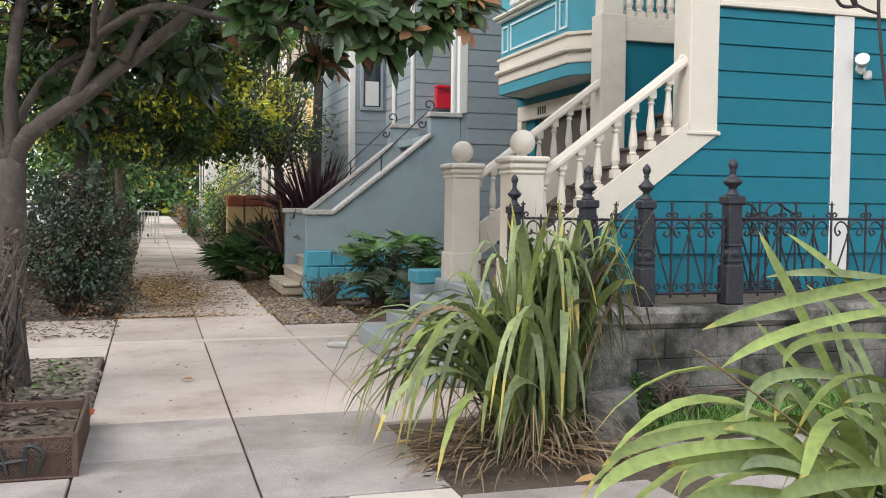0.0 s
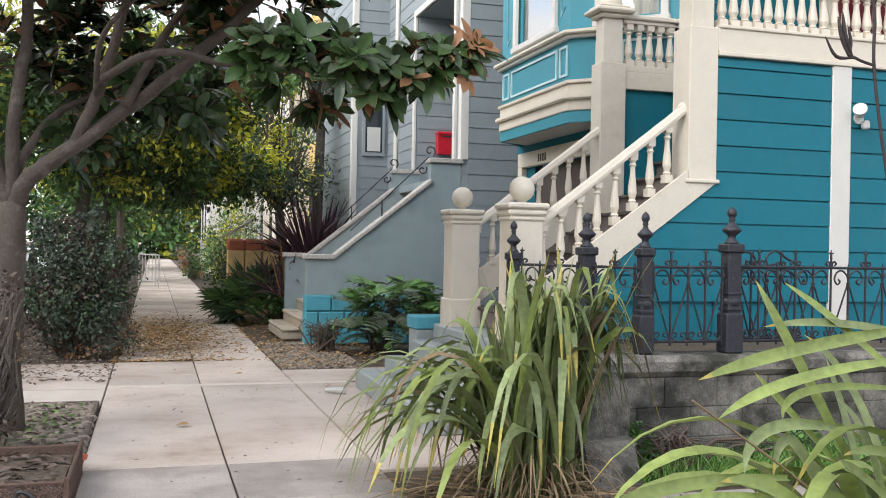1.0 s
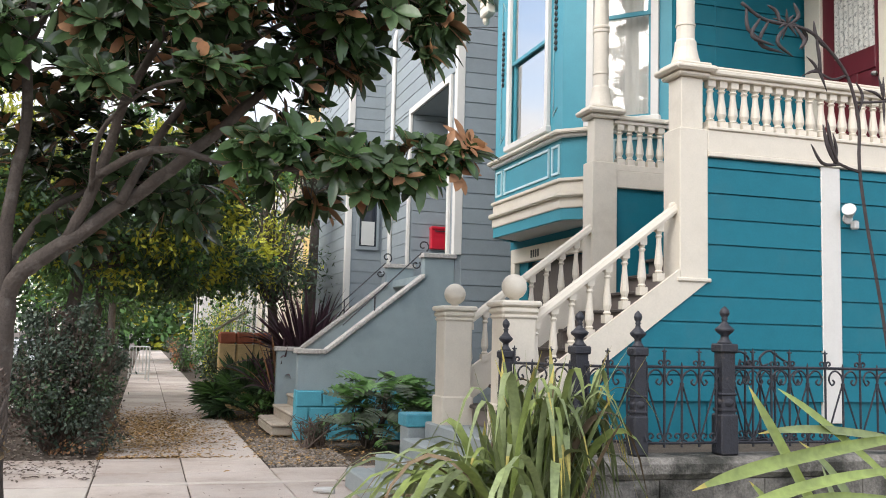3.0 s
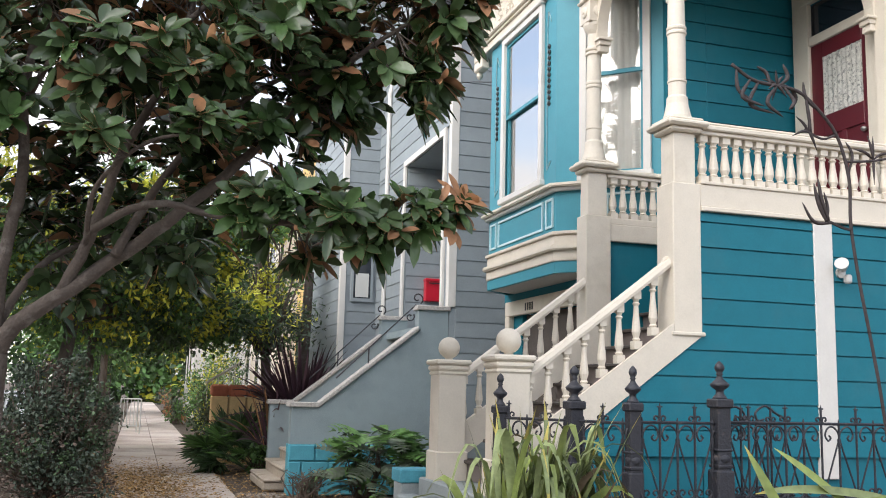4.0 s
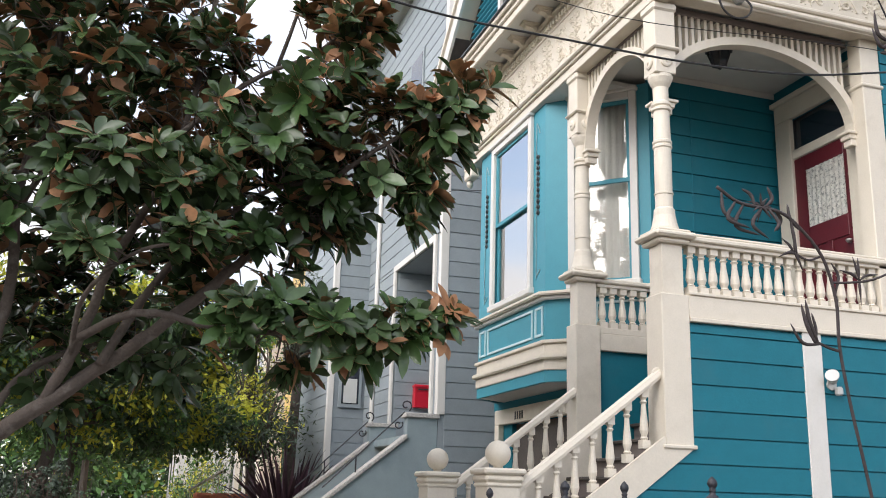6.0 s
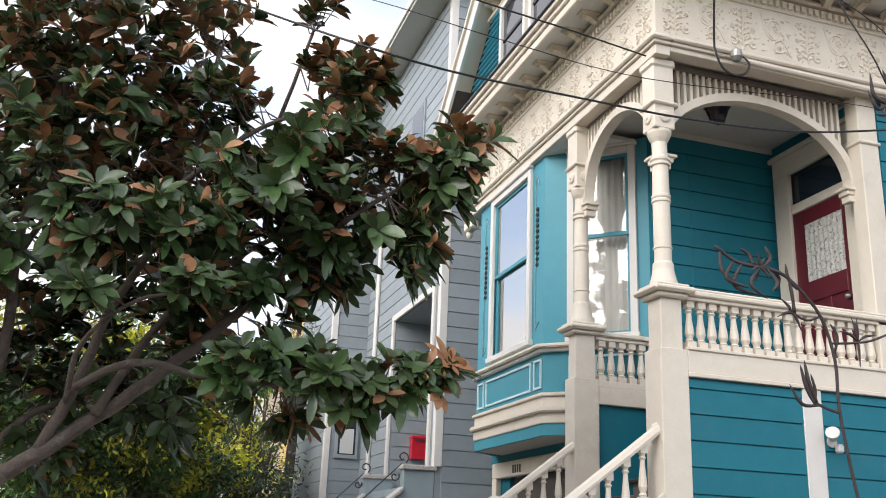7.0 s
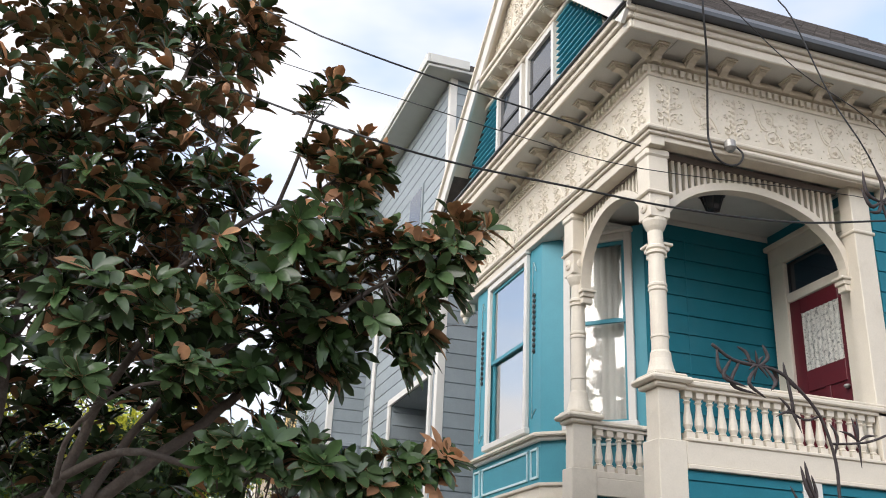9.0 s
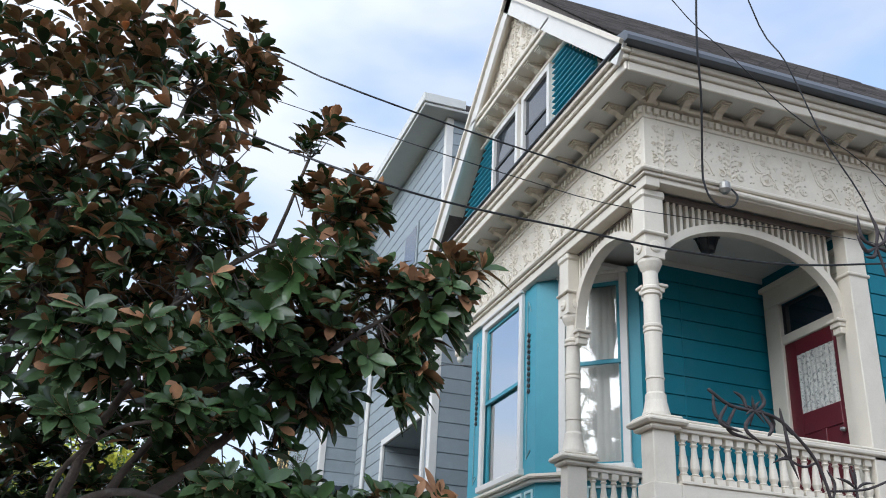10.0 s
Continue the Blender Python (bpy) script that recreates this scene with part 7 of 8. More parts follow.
shrub("olive_tree", [((3.5, 20.9, 5.4), (0.6, 0.8, 1.1), 2400)], 0.10, [M_BUSH], (1,), 44, "pale grey-green slender tree by the grey bay", "tree", 30, (3.4, 21.2, 0), wide=0.22, stem=M_BARK, trunk=[(3.4, 21.2, -0.05), (3.5, 21.3, 2.0), (3.6, 21.5, 4.2)])
shrub("street_tree", [((-1.5, 38, 3.6), (2.2, 3.0, 1.5), 3000), ((0.5, 42, 3.9), (1.6, 3.0, 1.1), 2000)], 0.24, YG, (4, 2, 3), 45, "distant green street tree", "tree", 20, (-1.3, 38, 0), stem=M_BARK, trunk=[(-1.3, 38, -0.05), (-1.3, 38, 1.5), (-1.2, 38, 2.6)])
shrub("street_tree", [((-2.5, 56, 4.5), (3.0, 5.0, 3.0), 2600), ((3.4, 60, 4.5), (2.2, 5.0, 2.4), 2200)], 0.4, YG, (4, 2, 3), 46, "pale distant street trees", "tree", 20, (-1.5, 56, 0), stem=M_BARK, trunk=[(-1.5, 56, -0.05), (-1.5, 56, 1.5), (-1.4, 56, 2.6)])
shrub("street_tree", [((-9, 30, 5), (3, 6, 3), 3200), ((-9, 48, 5), (3, 6, 3.5), 2600)], 0.35, YG, (4, 1, 4), 47, "trees across the street", "tree", 20, (-9, 34, 0), stem=M_BARK, trunk=[(-9, 34, -0.05), (-9, 34, 2), (-9, 34, 3)])
shrub("hedge", [((2.1, 29.0, 0.9), (0.5, 1.5, 0.9), 1800), ((2.0, 33, 1.1), (0.5, 1.2, 1.1), 1400), ((2.6, 36, 1.6), (0.9, 1.5, 1.5), 1800), ((2.8, 41, 1.3), (0.8, 2.5, 1.3), 1800), ((3.7, 44, 2.4), (1.0, 1.6, 2.2), 2600)], 0.11, [M_GREEN, M_YELLOW, M_DARKGREEN], (4, 2, 2), 48, "clipped bright green hedge", "hedge", 20, (2.1, 29, 0))
shrub("shrub", [((2.0, 25.2, 0.8), (0.55, 1.0, 0.7), 1500)], 0.09, [M_BUSH, M_DARKGREEN], (3, 1), 49, "grey-green shrub beside the pavement", "shrub", 20, (2.0, 25.2, 0))
shrub("shrub", [((1.7, 42, 0.8), (0.5, 1.5, 0.9), 700), ((1.6, 52, 0.8), (0.6, 2, 0.8), 500)], 0.16, [M_BUSH, M_LEAFRUST, M_GREEN], (2, 1, 2), 50, "garden shrubs further along the pavement", "shrub", 20, (1.7, 42, 0))
shrub("shrub", [((-1.2, 20.5, 0.6), (0.7, 1.5, 0.6), 1800), ((-1.2, 27.5, 0.6), (0.7, 1.5, 0.6), 1200)], 0.08, [M_BUSH, M_GREEN, M_DARKGREEN], (3, 2, 2), 51, "shrubs along the planting strip", "shrub", 30, (-1.2, 20.5, 0))

shrub("street_tree", [((-3.6, 14.0, 5.0), (1.6, 2.0, 1.5), 3600), ((-4.6, 19.0, 4.2), (2.0, 2.5, 1.8), 3600)], 0.15, YG, (4, 2, 4), 52, "dark street tree at the kerb", "tree", 30, (-2.2, 15.0, 0), wide=0.45, stem=M_BARK, trunk=[(-2.2, 15.0, -0.05), (-2.3, 15.0, 1.5), (-2.7, 14.8, 3.2)])
shrub("far_wood", [((-6, 95, 4), (9, 6, 5), 2600), ((6, 100, 5), (9, 6, 6), 2600), ((-16, 90, 5), (8, 8, 6), 2200), ((14, 95, 5), (8, 8, 7), 1800), ((-1, 98, 2), (5, 5, 3), 1500)], 0.8, YG, (4, 1, 4), 53, "distant trees closing the street", "trees", 20, (-6, 95, 0))
shrub("hedge", [((-1.35, 23, 0.7), (0.7, 2.0, 0.8), 1500), ((-1.4, 31, 0.8), (0.7, 3.0, 0.9), 1200), ((-1.5, 42, 0.8), (0.7, 4.0, 1.0), 900)], 0.12, [M_BUSH, M_GREEN, M_DARKGREEN], (2, 2, 3), 54, "unclipped green shrubs along the kerb", "hedge", 20, (-1.35, 23, 0))

# large single leaves at the low bough's end
LEAF_TOP = []
for q, mt in enumerate((M_LEAF, M_LEAFLIGHT, M_LEAFRUST)):
    vs, fs = [], []
    for i, (f, w) in enumerate(((0.02, 0.08), (0.2, 0.7), (0.42, 0.98), (0.65, 0.98), (0.85, 0.6), (1.0, 0.04))):
        z = -0.22 * 0.2 * f * f
        vs += [(0.2 * f, 0.042 * w, z + 0.006 * w), (0.2 * f, 0, z), (0.2 * f, -0.042 * w, z + 0.006 * w)]
    for i in range(5):
        a = 3 * i
        fs += [(a, a + 3, a + 4, a + 1), (a + 1, a + 4, a + 5, a + 2)]
    n0 = len(vs)
    vs += [(x, y, z - 0.003) for x, y, z in vs]
    fs += [tuple(n0 + k for k in f[::-1]) for f in fs]
    LEAF_TOP.append(raw_mesh("leaf", vs, fs, [mt, M_LEAFRUST if q != 1 else mt], [0] * 10 + [1] * 10, smooth=True))
g5 = random.Random(12)
for c in ((1.10, 6.78, 2.72), (1.30, 6.75, 2.86), (1.48, 6.74, 2.62), (1.62, 6.74, 2.80), (1.80, 6.74, 2.74), (1.93, 6.76, 2.94), (2.06, 6.80, 2.84), (2.28, 6.82, 3.04), (2.24, 6.85, 2.82), (0.88, 6.80, 2.84), (0.70, 6.85, 2.92), (1.02, 6.78, 2.98), (0.40, 6.70, 3.42), (0.22, 6.72, 3.80), (-0.30, 6.75, 3.25), (0.05, 6.72, 4.02), (-0.22, 6.75, 3.92), (2.12, 6.78, 2.98)):
    ax = Vector((g5.uniform(-0.3, 0.5), -0.75, 0.55)).normalized()
    r1 = ax.orthogonal().normalized()
    r2 = ax.cross(r1)
    tone = 2 if c[0] > 2.2 else g5.choices((0, 1), (5, 2))[0]
    for q in range(g5.randint(8, 11)):
        a = q * 2.4
        sp = g5.uniform(0.75, 1.5)
        o = r1 * math.cos(a) + r2 * math.sin(a)
        d = ax * math.cos(sp) + o * math.sin(sp)
        up = ax * math.sin(sp) - o * math.cos(sp)
        sd = up.cross(d)
        m = Matrix((d, sd, up)).transposed().to_4x4()
        m.translation = Vector(c) + d * 0.012
        put_part("leaf", LEAF_TOP[tone if g5.random() > 0.08 else 2], magnolia, m=m @ Matrix.Diagonal((g5.uniform(0.7, 1.1),) * 3 + (1,)))
# ---- litter, gravel, grass ----
def scatter(name, n, area, seed, size, mat, label, cat, zfun=lambda x, y: 0.006, clump=None):
    g = np.random.RandomState(seed)
    if clump:
        cx, cy, sx, sy = clump
        xy = np.stack([cx + sx * g.normal(size=n), cy + sy * g.normal(size=n)], 1)
        xy = np.clip(xy, [area[0], area[2]], [area[1], area[3]])
    else:
        xy = np.stack([g.uniform(area[0], area[1], n), g.uniform(area[2], area[3], n)], 1)
    z = np.array([zfun(*q) for q in xy]) + g.rand(n) * 0.01
    base = np.c_[xy, z]
    a = g.uniform(0, 6.28, n)
    along = np.stack([np.cos(a), np.sin(a), g.normal(size=n) * 0.2], 1)
    face = np.stack([g.normal(size=n) * 0.3, g.normal(size=n) * 0.3, np.ones(n)], 1)
    ln = g.uniform(0.5, 1.3, n) * size
    ob = leaf_cloud(name, base, along, face, ln, ln * 0.5, [mat], np.zeros(n, int), None, 0.3)
    return tagged(ob, label, cat, kind="stuff")


scatter("leaf_litter", 9000, (-0.42, 1.5, 12.6, 24), 61, 0.052, M_LITTER, "small yellow-brown leaves fallen on the pavement", "leaves", clump=(0.12, 16.2, 0.6, 2.1))
scatter("leaf_litter", 2600, (1.5, 3.2, 11.7, 20), 62, 0.05, M_LITTER, "brown leaves on the soil beside the pavement", "leaves", lambda x, y: 0.01)
scatter("leaf_litter", 110, (-0.42, 2.0, 3.5, 13), 63, 0.035, M_TWIG, "scattered dark bits on the slabs", "leaves")
scatter("leaf_litter", 3000, (-2.3, -0.40, 10.8, 20), 64, 0.055, M_TWIG, "dull brown fallen leaves on the planting strip", "leaves", lambda x, y: 0.01)
scatter("leaf_litter", 260, (1.4, 3.2, 4.7, 5.7), 65, 0.045, M_TWIG, "dead leaf scraps under the flax", "leaves", lambda x, y: 0.006)


def pebbles(name, n, area, seed, r, label, z=0.0):
    g = random.Random(seed)
    vs, fs = [], []
    for _ in range(n):
        c = Vector((g.uniform(area[0], area[1]), g.uniform(area[2], area[3]), z))
        q = r * g.uniform(0.5, 1.3)
        a = g.uniform(0, 3.14)
        o = len(vs)
        for zz, rr in ((-0.3, 0.8), (0.25, 1.0), (0.75, 0.55)):
            for k in range(6):
                b = a + k * math.pi / 3
                vs.append(c + Vector((q * rr * math.cos(b) * 1.3, q * rr * math.sin(b), q * zz)))
        for l in (0, 6):
            fs += [(o + l + k, o + l + (k + 1) % 6, o + l + 6 + (k + 1) % 6, o + l + 6 + k) for k in range(6)]
        fs.append(tuple(o + 12 + k for k in range(6)))
    return tagged(new(name, raw_mesh(name, vs, fs, [M_PEBBLE], smooth=True)), label, "pebbles", kind="stuff")


pebbles("pebbles", 1700, (-1.7, -0.46, 6.75, 9.35), 71, 0.04, "pale rounded pebbles in the tree bed")
pebbles("pebbles", 500, (-2.2, -0.44, 12.4, 15.5), 73, 0.016, "dusty gravel at the foot of the kerbside shrub", -0.01)
pebbles("pebbles", 2600, (1.55, 2.6, 11.7, 15.0), 72, 0.016, "gravel in front of the grey stoop", -0.01)
edging = thing("bed_edging", (-0.44, 8, 0), "weathered timber edging of the tree bed", "edging")
part("board", box((-0.475, 6.7, -0.05), (-0.435, 9.4, 0.03), 0.006), M_TWIG, edging)
part("board", box((-1.7, 9.38, -0.05), (-0.44, 9.42, 0.03), 0.006), M_TWIG, edging)

# rusty perforated metal planter round the tree bed
planter = thing("metal_planter", (-1.0, 6.0, 0), "rusty perforated metal planter edging", "planter")


def mesh_panel(p0, p1, h):
    """A perforated sheet from p0 to p1: a diamond web of thin bars with a rim."""
    p0, p1 = Vector(p0), Vector(p1)
    d = p1 - p0
    ln = d.length
    bm = bmesh.new()
    step = 0.022
    n = int((ln + h) / step)
    def clip(u0, v0, u1, v1):
        if u0 < 0:
            v0, u0 = v0 + (v1 - v0) * (-u0) / (u1 - u0), 0
        if u1 > ln:
            v1, u1 = v0 + (v1 - v0) * (ln - u0) / (u1 - u0), ln
        return u0, v0, u1, v1
    for i in range(n):
        for s in (0, 1):
            u = -h + i * step
            e = (u, 0, u + h, h) if s else (u, h, u + h, 0)
            if u + h <= 0.005 or u >= ln - 0.005:
                continue
            u0, v0, u1, v1 = clip(*e)
            tube([p0 + d * (u0 / ln) + Vector((0, 0, v0)), p0 + d * (u1 / ln) + Vector((0, 0, v1))], 0.0042, 4, bm, False)
    part("mesh", bm, M_RUST, planter)["kind"] = "stuff"
    part("rim", tube([p0 + Vector((0, 0, h)), p1 + Vector((0, 0, h))], 0.012, 6), M_RUST, planter)
    part("rim", tube([p0, p1], 0.01, 6), M_RUST, planter)


mesh_panel((-1.7, 5.45, 0.0), (-0.40, 5.45, 0.0), 0.22)
mesh_panel((-0.40, 5.45, 0.0), (-0.40, 6.62, 0.0), 0.22)
part("corner_post", box((-0.415, 5.435, 0.0), (-0.385, 5.465, 0.245), 0.004), M_RUST, planter)
part("back_rim", box((-1.7, 6.6, 0.12), (-0.43, 6.64, 0.19), 0.006), M_RUST, planter)
part("soil_fill", box((-1.7, 5.47, -0.02), (-0.45, 6.6, 0.13)), M_SOIL, planter)
for k, pts in enumerate(([(-1.02, 5.44, 0.04), (-0.98, 5.44, 0.25), (-0.94, 5.44, 0.06)], [(-0.98, 5.44, 0.14), (-0.84, 5.44, 0.16)], [(-0.86, 5.44, 0.05), (-0.84, 5.44, 0.26), (-0.76, 5.44, 0.20), (-0.80, 5.44, 0.05)])):
    part("paint_mark", tube(smooth_path([(x + 0.2, y - 0.002, 0.7 * z) for x, y, z in pts], 4), 0.012, 5), M_NUMBER, planter, "dark sprayed paint mark")
scatter("leaf_litter", 420, (-1.65, -0.47, 5.5, 6.6), 66, 0.075, M_TWIG, "dry leaves in the planter", "leaves", lambda x, y: 0.14)
scatter("leaf_litter", 500, (-1.7, -0.5, 6.7, 9.3), 67, 0.06, M_TWIG, "dark dead leaves among the pebbles", "leaves", lambda x, y: 0.035)
scatter("moss", 260, (-1.3, -0.55, 7.2, 9.2), 68, 0.05, M_GRASS, "patches of green weeds among the pebbles", "weeds", lambda x, y: 0.03, clump=(-0.85, 8.3, 0.2, 0.5))
red_leaf = tagged(leaf_cloud("red_leaf", np.array([(-0.52, 6.72, 0.09), (-0.47, 6.60, 0.07), (-0.60, 6.8, 0.11)]), np.array([(0.7, -0.5, 0.1), (0.6, 0.5, 0.2), (0.5, -0.8, 0.3)]), np.array([(0, -0.5, 1.0), (0.3, -0.4, 1.0), (0, -0.6, 1.0)]), np.array([0.16, 0.14, 0.15]), np.array([0.09, 0.08, 0.09]), [material("red_orange_leaf", (0.42, 0.09, 0.035), 0.6, var=0.2, bump=0.1)], [0, 0, 0]), "red-orange fallen leaves at the bed's corner", "leaves", kind="stuff")

# grass and weeds at the wall's foot
gr = random.Random(77)
rows = []
for i in range(3200):
    x = gr.uniform(2.95, 6.0)
    y = gr.uniform(5.35, 5.9)
    a = gr.uniform(0, 6.28)
    rows.append(((x, y, 0.0), (math.cos(a) * 0.5, math.sin(a) * 0.5, 1), gr.uniform(0.07, 0.24), 0.009, 1.2, gr.uniform(-1, 1)))
grass_root = thing("grass", (4, 5.6, 0), "fresh green grass and weeds along the wall's foot", "grass", kind="stuff")
blades("blades", rows, [M_GRASS], [0] * len(rows), grass_root, "", 3)["kind"] = "stuff"
shrub("weeds", [((3.15, 5.78, 0.18), (0.16, 0.12, 0.2), 260), ((3.5, 5.75, 0.12), (0.3, 0.1, 0.12), 300), ((4.3, 5.75, 0.15), (0.5, 0.1, 0.14), 400)], 0.04, [M_GREEN, M_DARKGREEN], (3, 1), 78, "small leafy weeds on the old wall", "weeds", 20, (3.3, 5.8, 0), wide=0.7)
shrub("dead_weeds", [((3.42, 5.72, 0.2), (0.12, 0.08, 0.15), 40)], 0.04, [M_TWIG], (1,), 79, "dry brown weed stalks by the wall", "weeds", 60, (3.42, 5.75, 0))

# a crumpled paper cup lying on the slabs
cup = thing("paper_cup", (1.81, 9.62, 0.04), "crumpled white paper cup lying on the slabs", "litter")
part("cup_wall", tube([(1.72, 9.66, 0.035), (1.80, 9.62, 0.04), (1.90, 9.58, 0.035)], [0.022, 0.03, 0.036], 9), M_WHITEPLASTIC, cup)
part("rim", tube([(1.895, 9.582, 0.035), (1.91, 9.575, 0.035)], 0.039, 9), M_WHITEPLASTIC, cup)
part("scrap", box((1.83, 9.68, 0.0), (1.89, 9.72, 0.02), 0.006), M_NUMBER, cup)
for i, (x, y, s) in enumerate(((0.22, 8.15, 0.12), (1.42, 5.65, 0.13), (2.16, 4.62, 0.16), (2.4, 4.75, 0.09), (0.95, 11.2, 0.09), (1.4, 6.1, 0.1))):
    ob = leaf_cloud("fallen_leaf", np.array([(x, y, 0.012)]), np.array([(1.0, 0.2 * i - 0.5, 0.1)]), np.array([(0.1, -0.2, 1.0)]), np.array([s]), np.array([s * 0.45]), [M_LITTER], [0], None, 0.5)
    tagged(ob, "dry brown magnolia leaf on the slabs", "leaf")

# ---- overhead cables ----
def cable(name, pts, r, label):
    t = thing(name, pts[0], label, "cable", "overhead cables")
    part("wire", tube(smooth_path(pts, 5), r, 6), M_BLACK, t)
    return t


cable("overhead_cable", [(-14.98, 14.0, 13.0), (-4.3, 10.4, 9.1), (-0.2, 9.6, 7.56), (0.57, 7.5, 6.13), (1.21, 6.0, 5.12), (1.99, 6.0, 5.04), (2.92, 6.0, 5.03), (3.92, 6.0, 5.03), (5.0, 6.0, 5.11), (6.01, 6.0, 5.31), (8.0, 6.4, 5.9), (9.5, 7.16, 6.3)], 0.009, "sagging black cable across the street")
cable("overhead_cable", [(-14.98, 14.0, 13.5), (-3.1, 9.9, 9.8), (0.65, 7.8, 7.26), (1.17, 6.5, 6.19), (2.26, 6.5, 6.03), (3.21, 6.55, 5.96), (4.22, 7.05, 6.19)], 0.008, "black cable ending at the porch corner")
cable("overhead_cable", [(-14.98, 15.0, 12.0), (-4.0, 11.0, 9.5), (0.7, 8.25, 7.04), (1.71, 6.6, 5.86), (2.72, 6.6, 5.75), (3.97, 6.6, 5.68), (6.44, 6.8, 5.99), (8, 7.16, 6.2)], 0.004, "thin grey telephone wire")
cable("service_cable", [(-14.98, -2, 8.9), (-2, 2.0, 10.8), (3.9, 5.4, 10.4), (4.45, 6.1, 9.0), (4.576, 6.4, 7.63), (4.716, 6.6, 7.075), (4.86, 6.87, 6.45), (4.88, 6.88, 6.28), (4.94, 6.88, 6.14), (5.06, 6.88, 6.08), (5.19, 6.88, 6.12), (5.26, 6.90, 6.24), (5.24, 6.95, 6.34), (5.20, 6.98, 6.38)], 0.011, "twisted service cable with a drip loop")
cable("overhead_cable", [(-14.98, -6, 8.9), (-4, 0.0, 9.5), (3.4, 5.0, 9.7), (4.74, 5.8, 7.65), (5.08, 5.8, 7.05), (5.4, 5.8, 6.3), (5.81, 5.8, 5.6), (6.8, 6.3, 4.3), (7.6, 7.16, 3.5)], 0.007, "dark cable running down beside the house")
cable("overhead_cable", [(-14.98, 0, 8.9), (-6, 4.0, 9.3), (2.9, 5.9, 8.9), (4.19, 6.2, 7.78), (4.83, 6.2, 7.28), (5.42, 6.2, 6.83), (6.42, 6.2, 6.27), (8, 7.16, 5.6)], 0.005, "thin wire slanting past the frieze")
cable("overhead_cable", [(4.7, 14.5, 6.5), (4.3, 12.9, 6.1), (4.45, 12.0, 5.85)], 0.006, "thin wire between the two houses")

# ---- further along the street ----
brick = thing("brick_pier_wall", (1.85, 19.9, 0), "sandy brick garden wall with red brick caps", "wall")
for i in range(3):
    x = 1.5 + 0.36 * i
    pier_ = part("pier", box((x, 20.3, 0.0), (x + 0.33, 20.65, 1.38), 0.02), M_BRICK, brick)
    part("cap", box((x - 0.01, 20.28, 1.38), (x + 0.34, 20.67, 1.62), 0.04), M_BRICKRED, pier_)
rail_far = thing("white_stair_rail", (2.1, 26, 1.2), "white painted stair rail further along", "railing")
part("rail", tube([(1.74, 26, 1.66), (2.6, 26, 2.2)], 0.04, 6), M_WHITE, rail_far)
for k in range(6):
    x = 1.78 + 0.14 * k
    part("baluster", tube([(x, 26, 0.9), (x, 26, 1.68 + 0.62 * (x - 1.74))], 0.011, 5), M_WHITE, rail_far)
barrier = thing("crowd_barrier", (-0.2, 34, 0), "light grey metal barrier on the pavement", "barrier")
for p, q in (((-0.45, 34, 1.1), (0.1, 34, 1.1)), ((-0.45, 34, 0.2), (0.1, 34, 0.2)), ((-0.45, 34, 0.0), (-0.45, 34, 1.1)), ((0.1, 34, 0.0), (0.1, 34, 1.1)), ((0.1, 34, 1.1), (0.2, 33, 1.1)), ((0.2, 33, 0), (0.2, 33, 1.1))):
    part("tube", tube([p, q], 0.025, 6), M_WHITEPLASTIC, barrier)
for k in range(4):
    part("bar", tube([(-0.34 + 0.11 * k, 34, 0.2), (-0.34 + 0.11 * k, 34, 1.1)], 0.014, 5), M_WHITEPLASTIC, barrier)


def far_house(name, x0, x1, y0, y1, h, mat, label):
    t = thing(name, ((x0 + x1) / 2, (y0 + y1) / 2, 0), label, "house")
    part("wall", box((x0, y0, -0.1), (x1, y1, h), 0.02), mat, t)
    part("cornice", box((x0 - 0.3, y0 - 0.2, h), (x1, y1 + 0.2, h + 0.3), 0.05), M_WHITE, t)
    for k in range(2):
        for j in range(3):
            y = y0 + (j + 0.5) * (y1 - y0) / 3
            w = part("window", box((x0 - 0.06, y - 0.55, 1.6 + 3.2 * k), (x0 + 0.02, y + 0.55, 3.6 + 3.2 * k), 0.02), M_WHITE, t)
            part("pane", box((x0 - 0.075, y - 0.45, 1.7 + 3.2 * k), (x0 - 0.05, y + 0.45, 3.5 + 3.2 * k)), M_DARKGLASS, w)
    return t


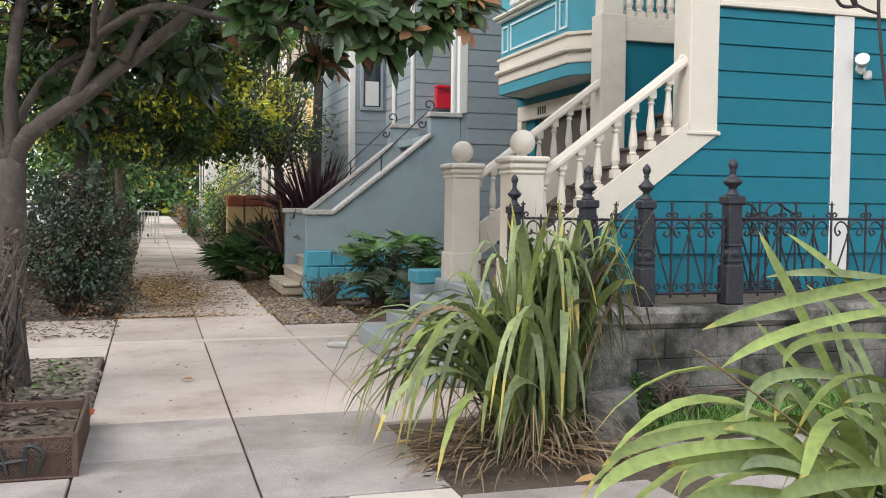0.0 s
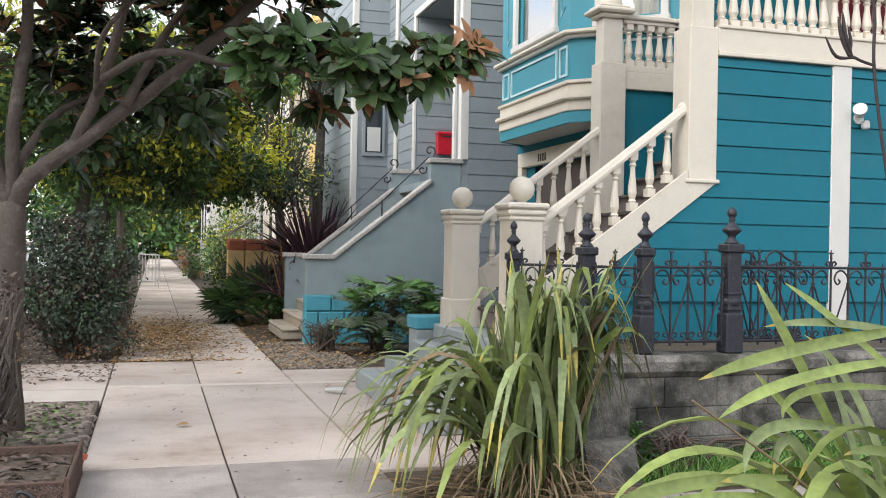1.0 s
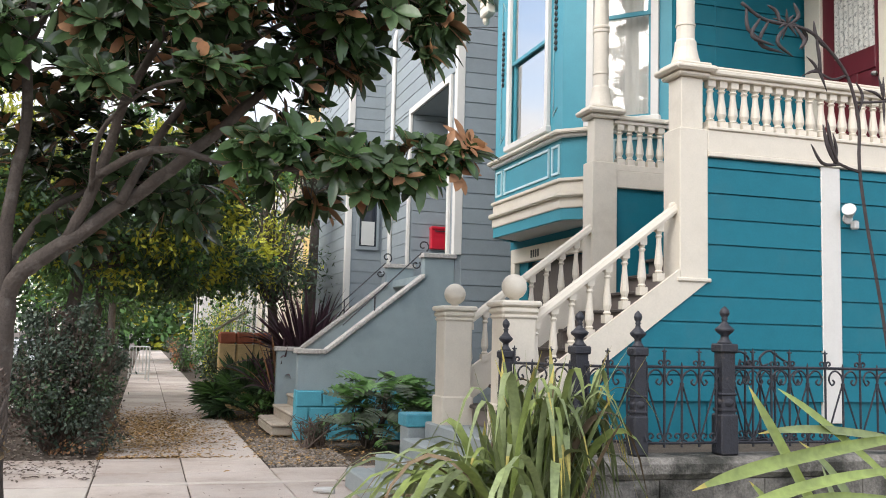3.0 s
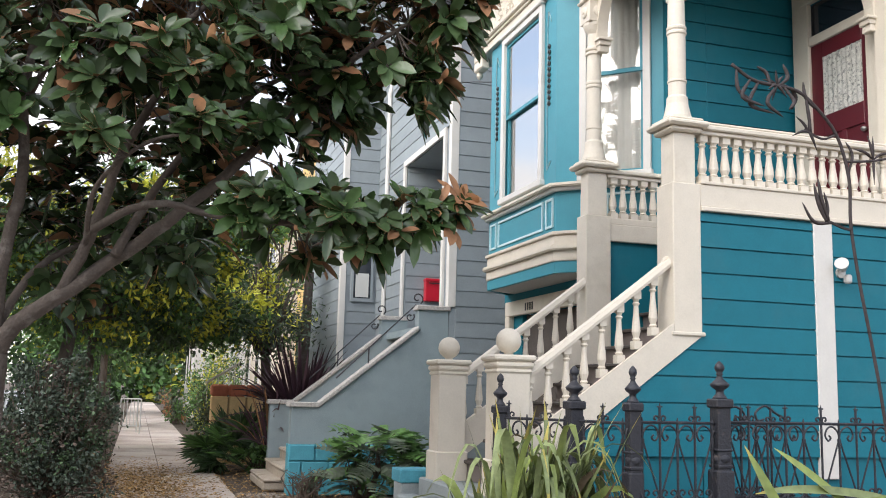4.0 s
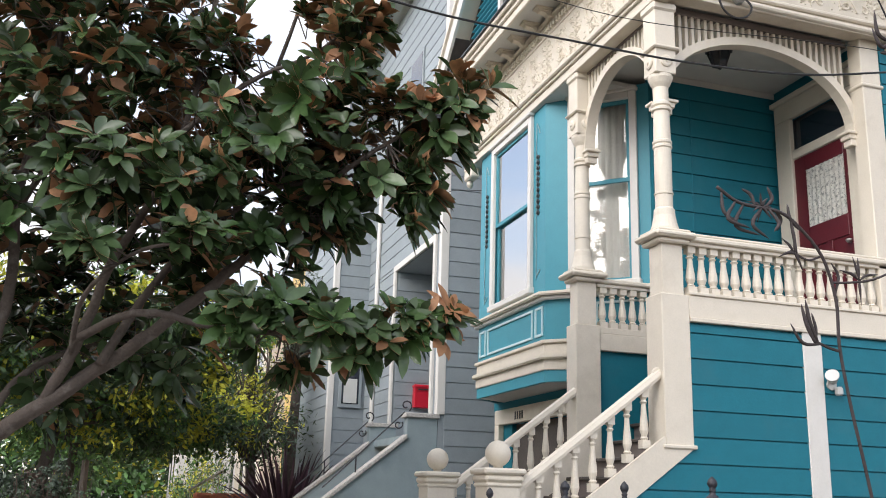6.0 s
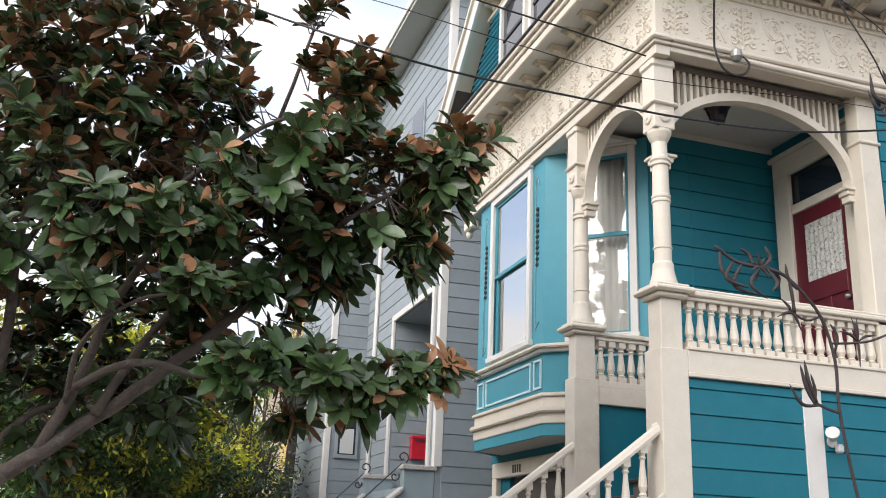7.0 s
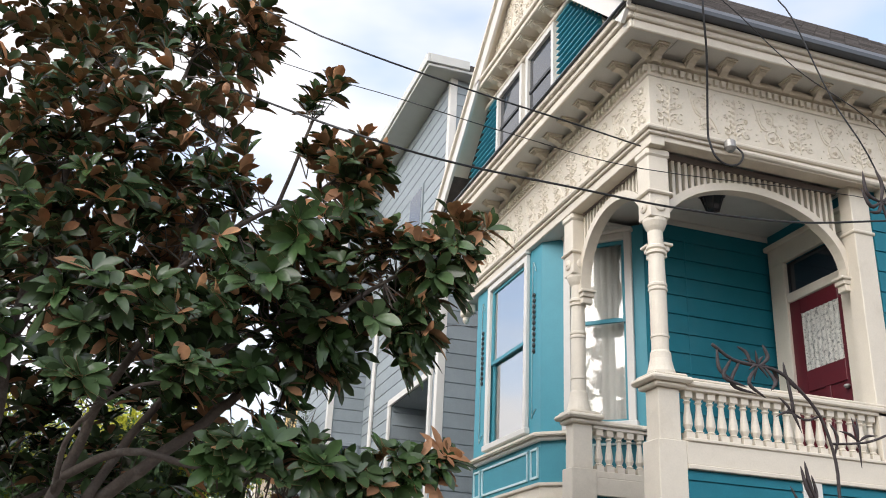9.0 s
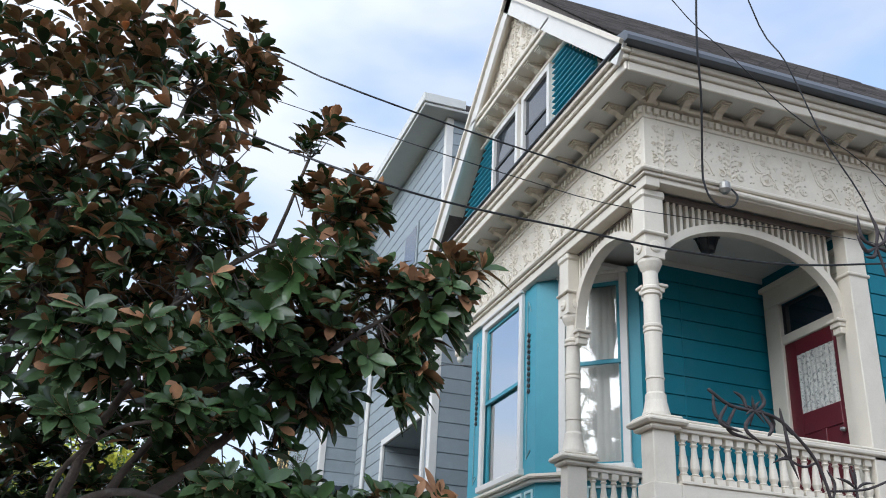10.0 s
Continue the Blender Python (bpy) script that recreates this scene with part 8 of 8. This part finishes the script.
far_house("ochre_house", 4.8, 13, 24.2, 31, 9.2, M_OCHRE, "ochre painted house beyond the grey one")
far_house("white_house", 4.6, 12, 34, 44, 7.5, M_FARWALL, "cream house further along the street")
far_house("white_house", 2.6, 12, 49, 57, 6.5, M_WHITE, "white house far down the street")
far_house("row_house", 4.0, 13, 58, 74, 8, M_FARWALL, "pale row houses far down the street")
far_house("row_house", -24, -15, 14, 40, 9, M_FARWALL, "pale houses across the street")
far_house("row_house", -24, -15, 42, 80, 9, M_GREY, "grey houses across the street")
far_house("row_house", -24, -15, -40, 12, 9, M_FARWALL, "pale houses across the street")


def car(x, y, rot, mat, label):
    t = thing("parked_car", (x, y, -0.14), label, "car", "cars parked along the street")
    m = Matrix.Translation((x, y, -0.14)) @ Matrix.Rotation(rot, 4, "Z")
    prof = [(-2.15, 0.35), (-2.2, 0.7), (-1.9, 0.88), (-1.15, 0.95), (-0.55, 1.40), (0.75, 1.42), (1.55, 0.98), (2.1, 0.9), (2.2, 0.6), (2.15, 0.32)]
    bm = prism([(u, -0.85, v) for u, v in prof], (0, 1.7, 0))
    bmesh.ops.bevel(bm, geom=bm.edges[:], offset=0.06, segments=2, affect="EDGES")
    bmesh.ops.transform(bm, matrix=m, verts=bm.verts)
    body = part("body", bm, mat, t)
    bm = prism([(u, -0.87, v) for u, v in ((-1.0, 0.96), (-0.5, 1.33), (0.7, 1.35), (1.35, 0.98))], (0, 1.74, 0))
    bmesh.ops.transform(bm, matrix=m, verts=bm.verts)
    part("side_glass", bm, M_DARKGLASS, body)
    for u in (-1.35, 1.35):
        for s in (-0.8, 0.8):
            bm = lathe([(0.2, -0.1), (0.32, -0.09), (0.32, 0.09), (0.2, 0.1)], (0, 0, 0), 16)
            w = part("wheel", bm, M_RUBBER, t, m=m @ Matrix.Translation((u, s, 0.32)) @ Matrix.Rotation(radians(90), 4, "X"))
    return t


car(-3.7, 25.5, radians(90), M_CARWHITE, "white car parked at the kerb")
car(-3.7, 19.0, radians(90), M_FLASH, "grey car parked at the kerb")
car(-3.7, 33.5, radians(90), M_CARWHITE, "white car parked further along")
car(0.36, 142.0, radians(10), M_CARWHITE, "white car at the far end of the pavement")
